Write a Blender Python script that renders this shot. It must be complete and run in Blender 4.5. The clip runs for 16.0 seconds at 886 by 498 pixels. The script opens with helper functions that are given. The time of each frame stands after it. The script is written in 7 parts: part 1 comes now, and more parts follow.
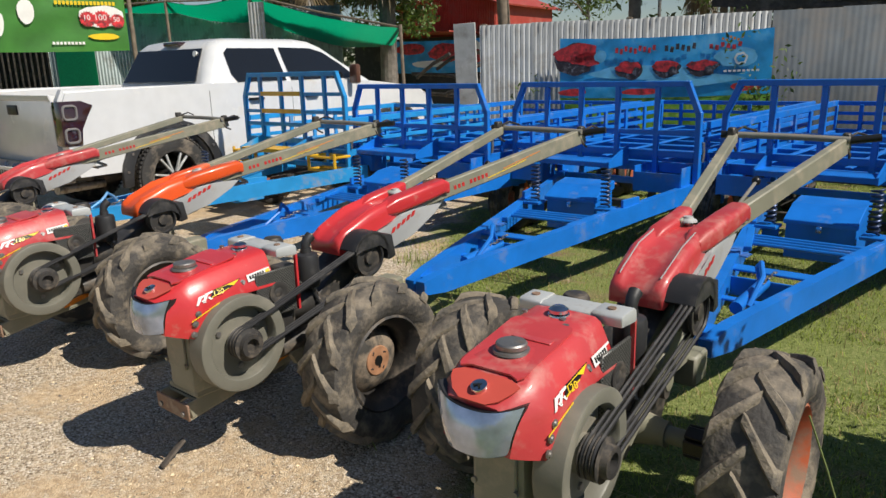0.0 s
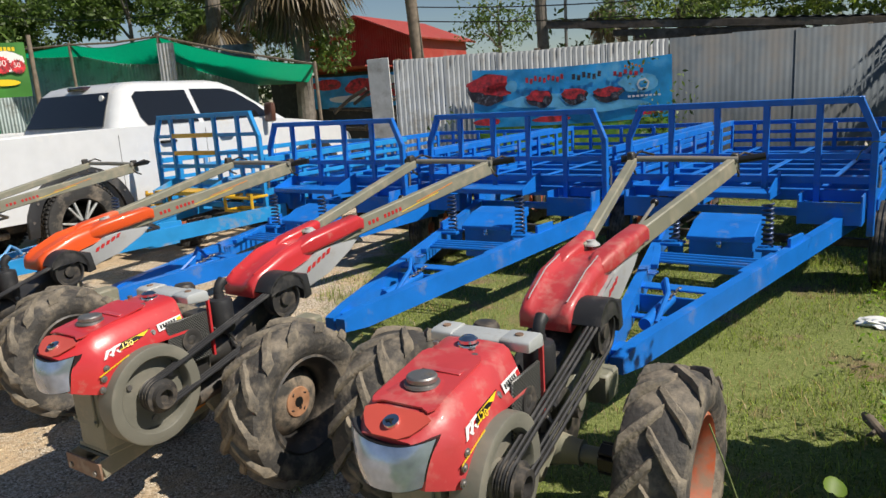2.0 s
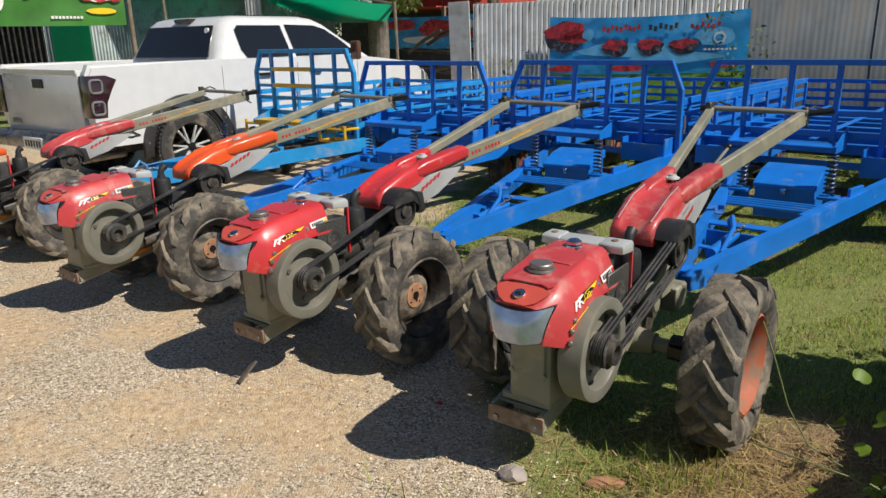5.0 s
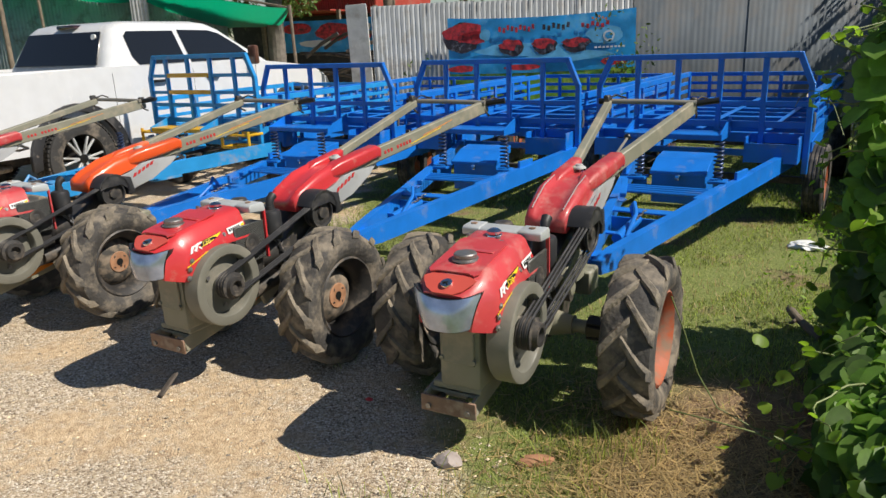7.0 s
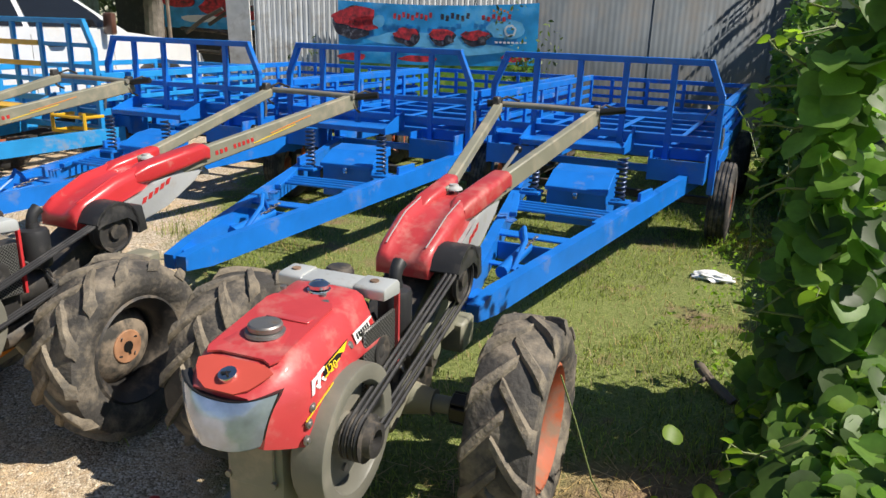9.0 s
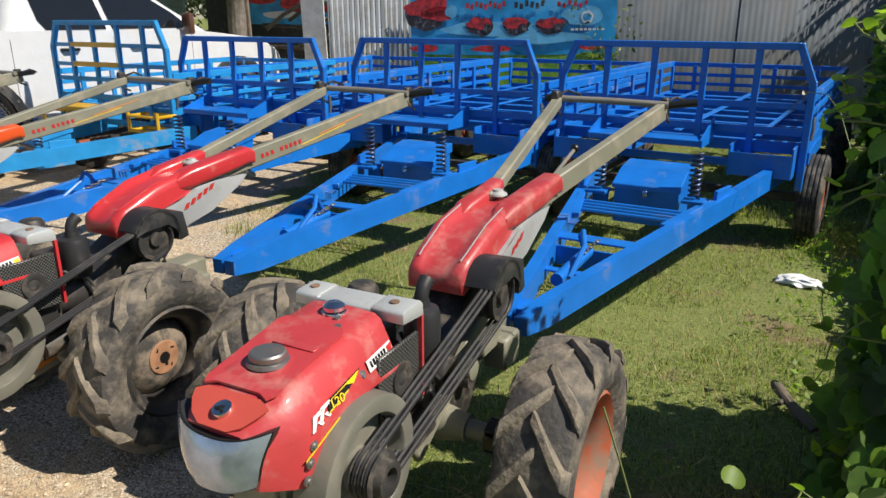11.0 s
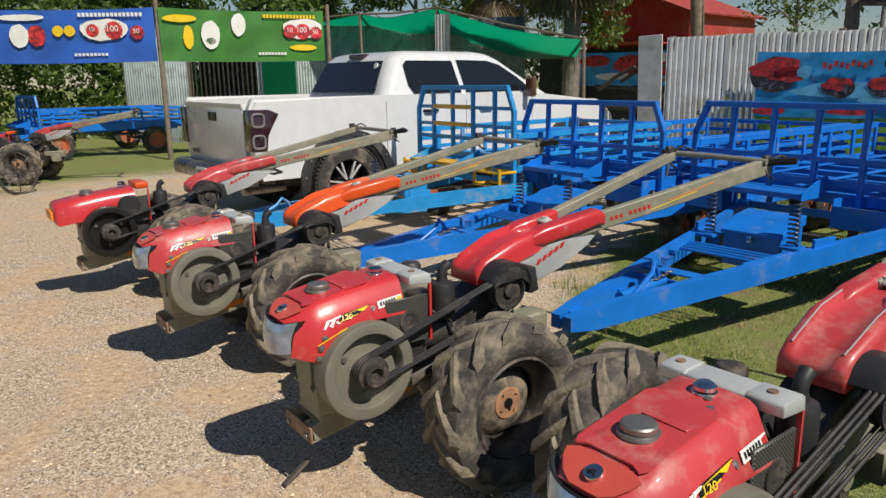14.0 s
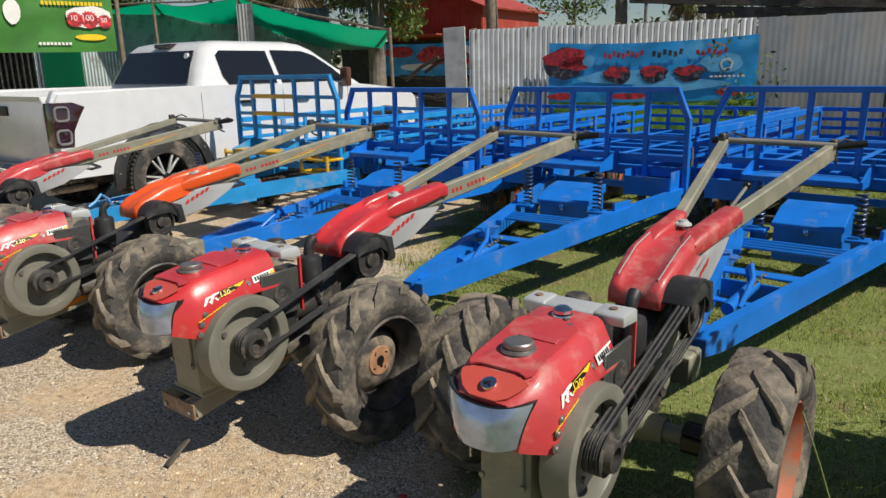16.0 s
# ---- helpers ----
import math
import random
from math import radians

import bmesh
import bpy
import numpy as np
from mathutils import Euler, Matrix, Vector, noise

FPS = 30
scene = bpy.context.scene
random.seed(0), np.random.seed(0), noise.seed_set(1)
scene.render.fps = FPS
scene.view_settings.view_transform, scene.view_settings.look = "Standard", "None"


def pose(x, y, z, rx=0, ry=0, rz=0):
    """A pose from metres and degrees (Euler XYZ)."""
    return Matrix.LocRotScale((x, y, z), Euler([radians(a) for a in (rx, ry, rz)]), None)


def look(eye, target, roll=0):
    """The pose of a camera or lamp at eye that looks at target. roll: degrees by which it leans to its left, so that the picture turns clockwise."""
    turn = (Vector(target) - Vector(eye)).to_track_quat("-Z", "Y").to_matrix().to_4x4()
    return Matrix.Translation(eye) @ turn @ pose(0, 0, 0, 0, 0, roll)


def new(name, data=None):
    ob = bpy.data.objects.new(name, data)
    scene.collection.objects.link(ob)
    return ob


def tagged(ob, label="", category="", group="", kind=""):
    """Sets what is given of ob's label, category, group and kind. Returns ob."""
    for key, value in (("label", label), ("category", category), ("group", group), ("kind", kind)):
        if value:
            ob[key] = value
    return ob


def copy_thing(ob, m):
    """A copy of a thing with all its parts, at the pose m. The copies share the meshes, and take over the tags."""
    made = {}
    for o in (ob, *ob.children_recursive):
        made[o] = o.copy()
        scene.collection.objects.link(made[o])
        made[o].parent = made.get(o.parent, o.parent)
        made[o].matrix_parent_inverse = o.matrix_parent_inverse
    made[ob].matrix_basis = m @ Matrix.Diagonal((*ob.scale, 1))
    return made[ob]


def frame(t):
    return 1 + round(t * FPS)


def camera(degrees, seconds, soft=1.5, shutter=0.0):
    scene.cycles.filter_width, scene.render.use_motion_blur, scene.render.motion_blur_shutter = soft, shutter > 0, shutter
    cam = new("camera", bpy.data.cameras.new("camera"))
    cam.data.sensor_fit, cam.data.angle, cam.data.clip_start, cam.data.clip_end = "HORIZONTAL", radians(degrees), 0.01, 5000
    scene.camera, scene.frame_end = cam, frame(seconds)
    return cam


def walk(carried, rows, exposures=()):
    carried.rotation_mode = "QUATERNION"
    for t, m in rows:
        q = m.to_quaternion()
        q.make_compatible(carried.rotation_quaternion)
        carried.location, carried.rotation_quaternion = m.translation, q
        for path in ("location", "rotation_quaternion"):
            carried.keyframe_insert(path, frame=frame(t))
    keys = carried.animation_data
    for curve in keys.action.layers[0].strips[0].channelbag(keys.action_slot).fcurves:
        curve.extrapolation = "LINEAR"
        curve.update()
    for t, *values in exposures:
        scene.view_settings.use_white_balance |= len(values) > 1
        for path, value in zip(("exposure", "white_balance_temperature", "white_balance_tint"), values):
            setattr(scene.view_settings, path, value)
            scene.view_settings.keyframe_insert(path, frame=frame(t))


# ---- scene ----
cam = camera(63.3, 16.0)
PATH = [
    (0, (0.096, -0.056, 1.523), (-0.967, 1.564, 1.029), -1.6),
    (0.5, (0.151, -0.025, 1.541), (-0.797, 1.674, 1.077), -2.8),
    (1, (0.139, -0.013, 1.55), (-0.703, 1.751, 1.13), -3.8),
    (1.5, (0.171, -0.024, 1.557), (-0.644, 1.759, 1.16), -3.9),
    (2, (0.172, -0.054, 1.545), (-0.728, 1.682, 1.124), -3.6),
    (2.5, (0.196, -0.088, 1.533), (-0.842, 1.555, 1.062), -3.4),
    (3, (0.168, -0.229, 1.551), (-0.953, 1.348, 1.043), -3.3),
    (3.5, (0.138, -0.406, 1.549), (-0.976, 1.17, 1.026), -2.7),
    (4, (0.2, -0.483, 1.556), (-0.87, 1.119, 1.017), -2.1),
    (4.2, (0.249, -0.513, 1.557), (-0.811, 1.093, 1.012), -1.9),
    (6.3, (0.192, -0.907, 1.597), (-0.684, 0.804, 1.045), -1.4),
    (6.5, (0.187, -0.908, 1.583), (-0.664, 0.817, 1.035), -1.6),
    (7, (0.207, -0.776, 1.558), (-0.574, 0.978, 0.997), -2.3),
    (7.5, (0.246, -0.496, 1.543), (-0.433, 1.289, 0.951), -1.9),
    (8, (0.194, -0.307, 1.52), (-0.363, 1.51, 0.896), -0.5),
    (8.5, (0.117, -0.081, 1.516), (-0.325, 1.766, 0.889), 1.3),
    (9, (0.12, 0.085, 1.509), (-0.404, 1.924, 0.924), 1.8),
    (9.5, (0.174, 0.265, 1.524), (-0.501, 2.064, 0.97), 1.2),
    (9.7, (0.184, 0.281, 1.538), (-0.53, 2.064, 0.98), 0.9),
    (12, (0.204, 0.333, 1.52), (-0.557, 2.069, 0.881), -0.9),
    (12.5, (0.2, 0.334, 1.518), (-0.654, 2.031, 0.892), -1.0),
    (13, (0.17, 0.294, 1.542), (-0.904, 1.878, 0.96), -1.1),
    (13.5, (0.104, 0.249, 1.549), (-1.215, 1.662, 1.038), -1.0),
    (14, (0.063, 0.203, 1.567), (-1.372, 1.518, 1.107), -0.9),
    (14.5, (-0.004, 0.105, 1.571), (-1.373, 1.491, 1.119), -1.7),
    (15, (-0.089, -0.008, 1.562), (-1.306, 1.509, 1.094), -2.0),
    (15.5, (-0.025, -0.069, 1.566), (-1.13, 1.527, 1.088), -1.6),
    (16, (0.074, -0.144, 1.54), (-0.955, 1.5, 1.051), -1.2),
]
walk(cam, [(t, look(eye, target, roll)) for t, eye, target, roll in PATH],
     exposures=((0, 0.1), (1.5, 0.2), (2.5, 0.08), (3.5, 0.03), (6.5, 0.16), (7.5, 0.3), (8.5, 0.48), (9.5, 0.34), (12.0, 0.2), (14.0, -0.06), (16, 0.04)))

# ---- world and light ----
world = bpy.data.worlds.new("world")
scene.world = world
world.use_nodes = True
wn = world.node_tree.nodes
sky = wn.new("ShaderNodeTexSky")
sky.sky_type = "NISHITA"
sky.sun_disc = False
SUN_EL, SUN_AZ = 48.0, 89.0   # degrees; azimuth from +y towards +x
sky.sun_elevation, sky.sun_rotation = radians(SUN_EL), radians(SUN_AZ)
sky.air_density, sky.dust_density, sky.ozone_density = 1.0, 0.15, 2.2
wn["Background"].inputs["Strength"].default_value = 0.06
world.node_tree.links.new(sky.outputs[0], wn["Background"].inputs[0])
sun = new("sun", bpy.data.lights.new("sun", "SUN"))
sun.data.energy, sun.data.angle, sun.data.color = 5.0, radians(0.53), (1.0, 0.93, 0.82)
sun_way = Vector((math.sin(radians(SUN_AZ)) * math.cos(radians(SUN_EL)), math.cos(radians(SUN_AZ)) * math.cos(radians(SUN_EL)), math.sin(radians(SUN_EL))))
sun.rotation_mode = "QUATERNION"
sun.rotation_quaternion = sun_way.to_track_quat("Z", "Y")


# ---- materials ----
def material(name, colour, rough=0.5, metal=0.0, vary=0.25, scale=6.0, dirt=None, dirt_amount=0.3, dirt_scale=3.0, bump=0.05, bump_scale=60.0,
             coat=0.0, rand=0.0, dirt_rough=0.9, detail=8.0):
    m = bpy.data.materials.new(name)
    m.use_nodes = True
    nt = m.node_tree
    b = nt.nodes["Principled BSDF"]
    link = nt.links.new
    geo = nt.nodes.new("ShaderNodeTexCoord")
    n1 = nt.nodes.new("ShaderNodeTexNoise")
    n1.inputs["Scale"].default_value, n1.inputs["Detail"].default_value = scale, detail
    link(geo.outputs["Object"], n1.inputs["Vector"])
    ramp = nt.nodes.new("ShaderNodeMapRange")
    ramp.inputs["From Min"].default_value, ramp.inputs["From Max"].default_value = 0.3, 0.7
    ramp.inputs["To Min"].default_value, ramp.inputs["To Max"].default_value = 1 - vary, 1 + vary * 0.6
    link(n1.outputs["Fac"], ramp.inputs["Value"])
    hue = nt.nodes.new("ShaderNodeHueSaturation")
    hue.inputs["Color"].default_value = (*colour, 1)
    if rand:
        info = nt.nodes.new("ShaderNodeObjectInfo")
        r2 = nt.nodes.new("ShaderNodeMapRange")
        r2.inputs["To Min"].default_value, r2.inputs["To Max"].default_value = 1 - rand, 1 + rand
        link(info.outputs["Random"], r2.inputs["Value"])
        mul = nt.nodes.new("ShaderNodeMath")
        mul.operation = "MULTIPLY"
        link(ramp.outputs[0], mul.inputs[0]), link(r2.outputs[0], mul.inputs[1])
        link(mul.outputs[0], hue.inputs["Value"])
    else:
        link(ramp.outputs[0], hue.inputs["Value"])
    out, rough_in = hue.outputs[0], None
    if dirt:
        n2 = nt.nodes.new("ShaderNodeTexNoise")
        n2.inputs["Scale"].default_value, n2.inputs["Detail"].default_value, n2.inputs["Roughness"].default_value = dirt_scale, 10, 0.65
        link(geo.outputs["Object"], n2.inputs["Vector"])
        r3 = nt.nodes.new("ShaderNodeMapRange")
        mid = 0.68 - 0.36 * dirt_amount
        r3.inputs["From Min"].default_value, r3.inputs["From Max"].default_value = mid - 0.06, mid + 0.12
        link(n2.outputs["Fac"], r3.inputs["Value"])
        mix = nt.nodes.new("ShaderNodeMix")
        mix.data_type = "RGBA"
        link(r3.outputs[0], mix.inputs["Factor"])
        link(out, mix.inputs["A"])
        mix.inputs["B"].default_value = (*dirt, 1)
        out = mix.outputs["Result"]
        mr = nt.nodes.new("ShaderNodeMapRange")
        mr.inputs["To Min"].default_value, mr.inputs["To Max"].default_value = rough, dirt_rough
        link(r3.outputs[0], mr.inputs["Value"])
        link(mr.outputs[0], b.inputs["Roughness"])
    else:
        b.inputs["Roughness"].default_value = rough
    link(out, b.inputs["Base Color"])
    b.inputs["Metallic"].default_value = metal
    b.inputs["Coat Weight"].default_value = coat
    b.inputs["Coat Roughness"].default_value = 0.08
    if bump:
        n3 = nt.nodes.new("ShaderNodeTexNoise")
        n3.inputs["Scale"].default_value, n3.inputs["Detail"].default_value = bump_scale, 6
        link(geo.outputs["Object"], n3.inputs["Vector"])
        bp = nt.nodes.new("ShaderNodeBump")
        bp.inputs["Strength"].default_value, bp.inputs["Distance"].default_value = bump, 0.02
        link(n3.outputs["Fac"], bp.inputs["Height"])
        link(bp.outputs[0], b.inputs["Normal"])
    return m


DUST = (0.33, 0.27, 0.2)
M = {}
M["red"] = material("red_paint", (0.55, 0.035, 0.04), 0.32, coat=0.4, vary=0.12, dirt=(0.5, 0.16, 0.13), dirt_amount=0.06, dirt_scale=19, bump=0.02, dirt_rough=0.6)
M["red_worn"] = material("red_worn", (0.5, 0.05, 0.055), 0.38, coat=0.25, vary=0.15, dirt=(0.5, 0.16, 0.14), dirt_amount=0.33, dirt_scale=11, bump=0.03, dirt_rough=0.6)
M["orange"] = material("orange_paint", (0.72, 0.09, 0.015), 0.35, coat=0.3, vary=0.12, dirt=(0.6, 0.25, 0.15), dirt_amount=0.2, bump=0.02)
M["blue"] = material("blue_paint", (0.008, 0.165, 0.62), 0.38, vary=0.15, dirt=(0.12, 0.2, 0.42), dirt_amount=0.15, dirt_scale=5, bump=0.03, bump_scale=40)
M["cyan"] = material("light_blue_paint", (0.02, 0.27, 0.62), 0.4, vary=0.15, dirt=DUST, dirt_amount=0.15)
M["yellow"] = material("yellow_paint", (0.7, 0.4, 0.02), 0.4, vary=0.15, dirt=DUST, dirt_amount=0.2)
M["white"] = material("white_car_paint", (0.66, 0.67, 0.68), 0.25, coat=0.6, vary=0.05, dirt=(0.6, 0.55, 0.47), dirt_amount=0.12, dirt_scale=2, bump=0)
M["glass"] = material("tinted_glass", (0.01, 0.011, 0.013), 0.05, vary=0.05, bump=0, coat=0.5)
M["black"] = material("black_plastic", (0.025, 0.025, 0.027), 0.5, vary=0.2, dirt=(0.12, 0.11, 0.1), dirt_amount=0.2)
M["rubber"] = material("tyre_rubber", (0.035, 0.034, 0.033), 0.8, vary=0.3, dirt=(0.24, 0.2, 0.155), dirt_amount=0.3, dirt_scale=5, bump=0.25, bump_scale=45)
M["farm_rubber"] = material("dusty_farm_tyre", (0.062, 0.057, 0.052), 0.75, vary=0.35, dirt=(0.25, 0.21, 0.16), dirt_amount=0.46, dirt_scale=8, bump=0.3, bump_scale=55)
M["mud"] = material("muddy_rubber", (0.235, 0.198, 0.148), 0.9, vary=0.4, scale=11, dirt=(0.1, 0.09, 0.078), dirt_amount=0.5, dirt_scale=13, bump=0.4, bump_scale=60)
M["olive"] = material("olive_grey_paint", (0.23, 0.225, 0.17), 0.5, vary=0.12, dirt=(0.36, 0.31, 0.23), dirt_amount=0.25, dirt_scale=8, bump=0.03)
M["fly"] = material("flywheel_iron", (0.17, 0.165, 0.135), 0.5, vary=0.15, dirt=(0.22, 0.2, 0.16), dirt_amount=0.3, dirt_scale=6)
M["grey"] = material("grey_plastic", (0.36, 0.37, 0.38), 0.45, vary=0.1, dirt=(0.3, 0.27, 0.23), dirt_amount=0.2, dirt_scale=9)
M["silver"] = material("silver_paint", (0.55, 0.57, 0.57), 0.4, metal=0.3, vary=0.1, dirt=(0.33, 0.3, 0.25), dirt_amount=0.25, dirt_scale=9)
M["mirror_shell"] = material("brown_mirror_shell", (0.11, 0.045, 0.025), 0.3, vary=0.2, coat=0.4)
M["chrome"] = material("chrome", (0.7, 0.7, 0.72), 0.12, metal=1.0, vary=0.05, bump=0)
M["steel"] = material("dull_steel", (0.3, 0.29, 0.28), 0.45, metal=0.8, vary=0.25, dirt=(0.16, 0.12, 0.09), dirt_amount=0.3, dirt_scale=12)
M["iron"] = material("greasy_iron", (0.055, 0.052, 0.05), 0.5, metal=0.3, vary=0.4, dirt=(0.17, 0.14, 0.11), dirt_amount=0.35, dirt_scale=14)
M["hub_rust"] = material("rusty_hub", (0.38, 0.19, 0.1), 0.75, vary=0.4, scale=14, dirt=(0.3, 0.24, 0.18), dirt_amount=0.25, dirt_scale=16)
M["rust"] = material("rusty_steel", (0.24, 0.15, 0.1), 0.75, vary=0.35, dirt=(0.4, 0.33, 0.25), dirt_amount=0.35, dirt_scale=9)
M["rim"] = material("orange_rim", (0.42, 0.1, 0.04), 0.6, vary=0.2, dirt=(0.25, 0.16, 0.11), dirt_amount=0.45, dirt_scale=9)
M["rod"] = material("steel_frame_grey", (0.26, 0.25, 0.22), 0.5, metal=0.3, vary=0.2, dirt=(0.3, 0.23, 0.16), dirt_amount=0.3, dirt_scale=10)
M["zinc"] = material("galvanised_sheet", (0.42, 0.44, 0.45), 0.5, metal=0.35, vary=0.3, scale=2.0, dirt=(0.27, 0.25, 0.22), dirt_amount=0.35, dirt_scale=2.2, bump=0.03, rand=0.12)
# weathered tin, its base darkened further in place of shade on the fence
M["darkzinc"] = material("weathered_shaded_sheet", (0.1, 0.118, 0.135), 0.6, metal=0.3, vary=0.35, scale=1.5, dirt=(0.17, 0.16, 0.15), dirt_amount=0.35, dirt_scale=1.2, bump=0.03, rand=0.1)
M["wood"] = material("weathered_wood", (0.2, 0.16, 0.12), 0.85, vary=0.35, scale=9, bump=0.2)
M["old_wood"] = material("rotten_dark_wood", (0.075, 0.06, 0.048), 0.9, vary=0.45, scale=14, dirt=(0.16, 0.14, 0.12), dirt_amount=0.3, bump=0.3)
M["plank"] = material("grey_board", (0.5, 0.5, 0.48), 0.8, vary=0.2, scale=5, dirt=(0.3, 0.28, 0.25), dirt_amount=0.3, bump=0.1)


# ---- shape helpers ----
def vmap(bm, vs, m):
    for v in vs:
        v.co = m @ v.co


def box(bm, c, s, m=None, bevel=0.0, seg=1):
    g = bmesh.ops.create_cube(bm, size=1.0)
    vs = g["verts"]
    for v in vs:
        v.co = Vector((v.co.x * s[0], v.co.y * s[1], v.co.z * s[2]))
    if bevel:
        es = list({e for v in vs for e in v.link_edges})
        r = bmesh.ops.bevel(bm, geom=es, offset=bevel, segments=seg, affect="EDGES", profile=0.5)
        vs = list({v for f in r["faces"] for v in f.verts} | {v for v in vs if v.is_valid})
    t = Matrix.Translation(c)
    vmap(bm, vs, (t @ m) if m else t)
    return vs


def frame_of(a, b, up=(0, 0, 1)):
    a, b, up = Vector(a), Vector(b), Vector(up)
    d = (b - a).normalized()
    if abs(d.dot(up)) > 0.98:
        up = Vector((0, 1, 0))
    x = d.cross(up).normalized()
    u = x.cross(d)
    return Matrix(((x.x, d.x, u.x), (x.y, d.y, u.y), (x.z, d.z, u.z))).to_4x4()


def beam(bm, a, b, w, h, bevel=0.0, up=(0, 0, 1)):
    """A bar from a to b: w across, h along up."""
    a, b = Vector(a), Vector(b)
    return box(bm, (a + b) / 2, (w, (b - a).length, h), frame_of(a, b, up), bevel)


def cyl(bm, a, b, r, r2=None, n=20, bevel=0.0):
    a, b = Vector(a), Vector(b)
    g = bmesh.ops.create_cone(bm, cap_ends=True, segments=n, radius1=r, radius2=r if r2 is None else r2, depth=(b - a).length)
    vs = g["verts"]
    if bevel:
        es = [e for e in {e for v in vs for e in v.link_edges} if any(len(f.verts) > 4 for f in e.link_faces)]
        rr = bmesh.ops.bevel(bm, geom=es, offset=bevel, segments=2, affect="EDGES", profile=0.5)
        vs = list({v for f in rr["faces"] for v in f.verts} | {v for v in vs if v.is_valid})
    q = (b - a).to_track_quat("Z", "Y").to_matrix().to_4x4()
    vmap(bm, vs, Matrix.Translation((a + b) / 2) @ q)
    return vs


def tube(bm, pts, r, n=8, closed=False):
    pts = [Vector(p) for p in pts]
    rings = []
    k = len(pts)
    side = None
    for i, p in enumerate(pts):
        a = pts[(i - 1) % k] if (closed or i) else p
        b = pts[(i + 1) % k] if (closed or i < k - 1) else p
        d = (b - a).normalized()
        if side is None:
            side = d.orthogonal().normalized()
        side = (side - d * side.dot(d)).normalized()
        u = d.cross(side)
        rr = r[i] if isinstance(r, (list, tuple)) else r
        rings.append([bm.verts.new(p + rr * (math.cos(t) * side + math.sin(t) * u)) for t in (2 * math.pi * j / n for j in range(n))])
    for i in range(k if closed else k - 1):
        A, B = rings[i], rings[(i + 1) % k]
        for j in range(n):
            bm.faces.new((A[j], A[(j + 1) % n], B[(j + 1) % n], B[j]))
    if not closed:
        bm.faces.new(rings[0][::-1]), bm.faces.new(rings[-1])


def lathe(bm, prof, origin=(0, 0, 0), axis=(1, 0, 0), n=32, closed=False):
    """Turns (radius, height) pairs round an axis through origin."""
    q = Vector(axis).to_track_quat("Z", "Y").to_matrix()
    o = Vector(origin)
    rings = []
    for r, h in prof:
        if r < 1e-5:
            rings.append([bm.verts.new(o + q @ Vector((0, 0, h)))])
        else:
            rings.append([bm.verts.new(o + q @ Vector((r * math.cos(2 * math.pi * j / n), r * math.sin(2 * math.pi * j / n), h))) for j in range(n)])
    pairs = list(zip(rings, rings[1:])) + ([(rings[-1], rings[0])] if closed else [])
    for A, B in pairs:
        for j in range(n):
            k = (j + 1) % n
            if len(A) == 1 and len(B) == 1:
                continue
            if len(A) == 1:
                bm.faces.new((A[0], B[j], B[k]))
            elif len(B) == 1:
                bm.faces.new((A[j], A[k], B[0]))
            else:
                bm.faces.new((A[j], A[k], B[k], B[j]))


def prism(bm, outline, x0, x1, bevel=0.0):
    """An outline of (y, z) pairs, drawn out from x0 to x1."""
    A = [bm.verts.new((x0, y, z)) for y, z in outline]
    B = [bm.verts.new((x1, y, z)) for y, z in outline]
    n = len(outline)
    fs = [bm.faces.new(A[::-1]), bm.faces.new(B)]
    fs += [bm.faces.new((A[i], A[(i + 1) % n], B[(i + 1) % n], B[i])) for i in range(n)]
    if bevel:
        es = list({e for f in fs for e in f.edges})
        bmesh.ops.bevel(bm, geom=es, offset=bevel, segments=2, affect="EDGES", profile=0.5)
    return A + B


def loft(bm, rings, caps=True):
    R = [[bm.verts.new(p) for p in ring] for ring in rings]
    n = len(R[0])
    for A, B in zip(R, R[1:]):
        for j in range(n):
            bm.faces.new((A[j], A[(j + 1) % n], B[(j + 1) % n], B[j]))
    if caps:
        bm.faces.new(R[0][::-1]), bm.faces.new(R[-1])


def rounded(w, h, r, n=4, cx=0.0, cz=0.0):
    """A rounded rectangle as (x, z) pairs."""
    out = []
    for sx, sz, a0 in ((1, 1, 0), (-1, 1, 90), (-1, -1, 180), (1, -1, 270)):
        for i in range(n + 1):
            a = radians(a0 + 90 * i / n)
            out.append((cx + sx * (w / 2 - r) + r * math.cos(a), cz + sz * (h / 2 - r) + r * math.sin(a)))
    return out


def part(name, bm, mat, parent=None, label="", smooth=38.0):
    bmesh.ops.recalc_face_normals(bm, faces=bm.faces)
    me = bpy.data.meshes.new(name)
    bm.to_mesh(me)
    bm.free()
    for m in (mat if isinstance(mat, (list, tuple)) else [mat]):
        me.materials.append(m)
    if smooth:
        me.polygons.foreach_set("use_smooth", [True] * len(me.polygons))
        me.set_sharp_from_angle(angle=radians(smooth))
    ob = new(name, me)
    ob.parent = parent
    if label:
        tagged(ob, label)
    return ob


def thing(name, m, label, category, group=""):
    ob = new(name)
    ob.empty_display_size = 0.2
    ob.matrix_basis = m
    return tagged(ob, label, category, group)


def B():
    return bmesh.new()


# ---- more materials for the machines ----
def lens_material():
    m = material("headlight_lens", (0.4, 0.47, 0.64), 0.14, metal=0.6, vary=0.4, scale=14, bump=0.1, bump_scale=22, coat=1.0)
    return m


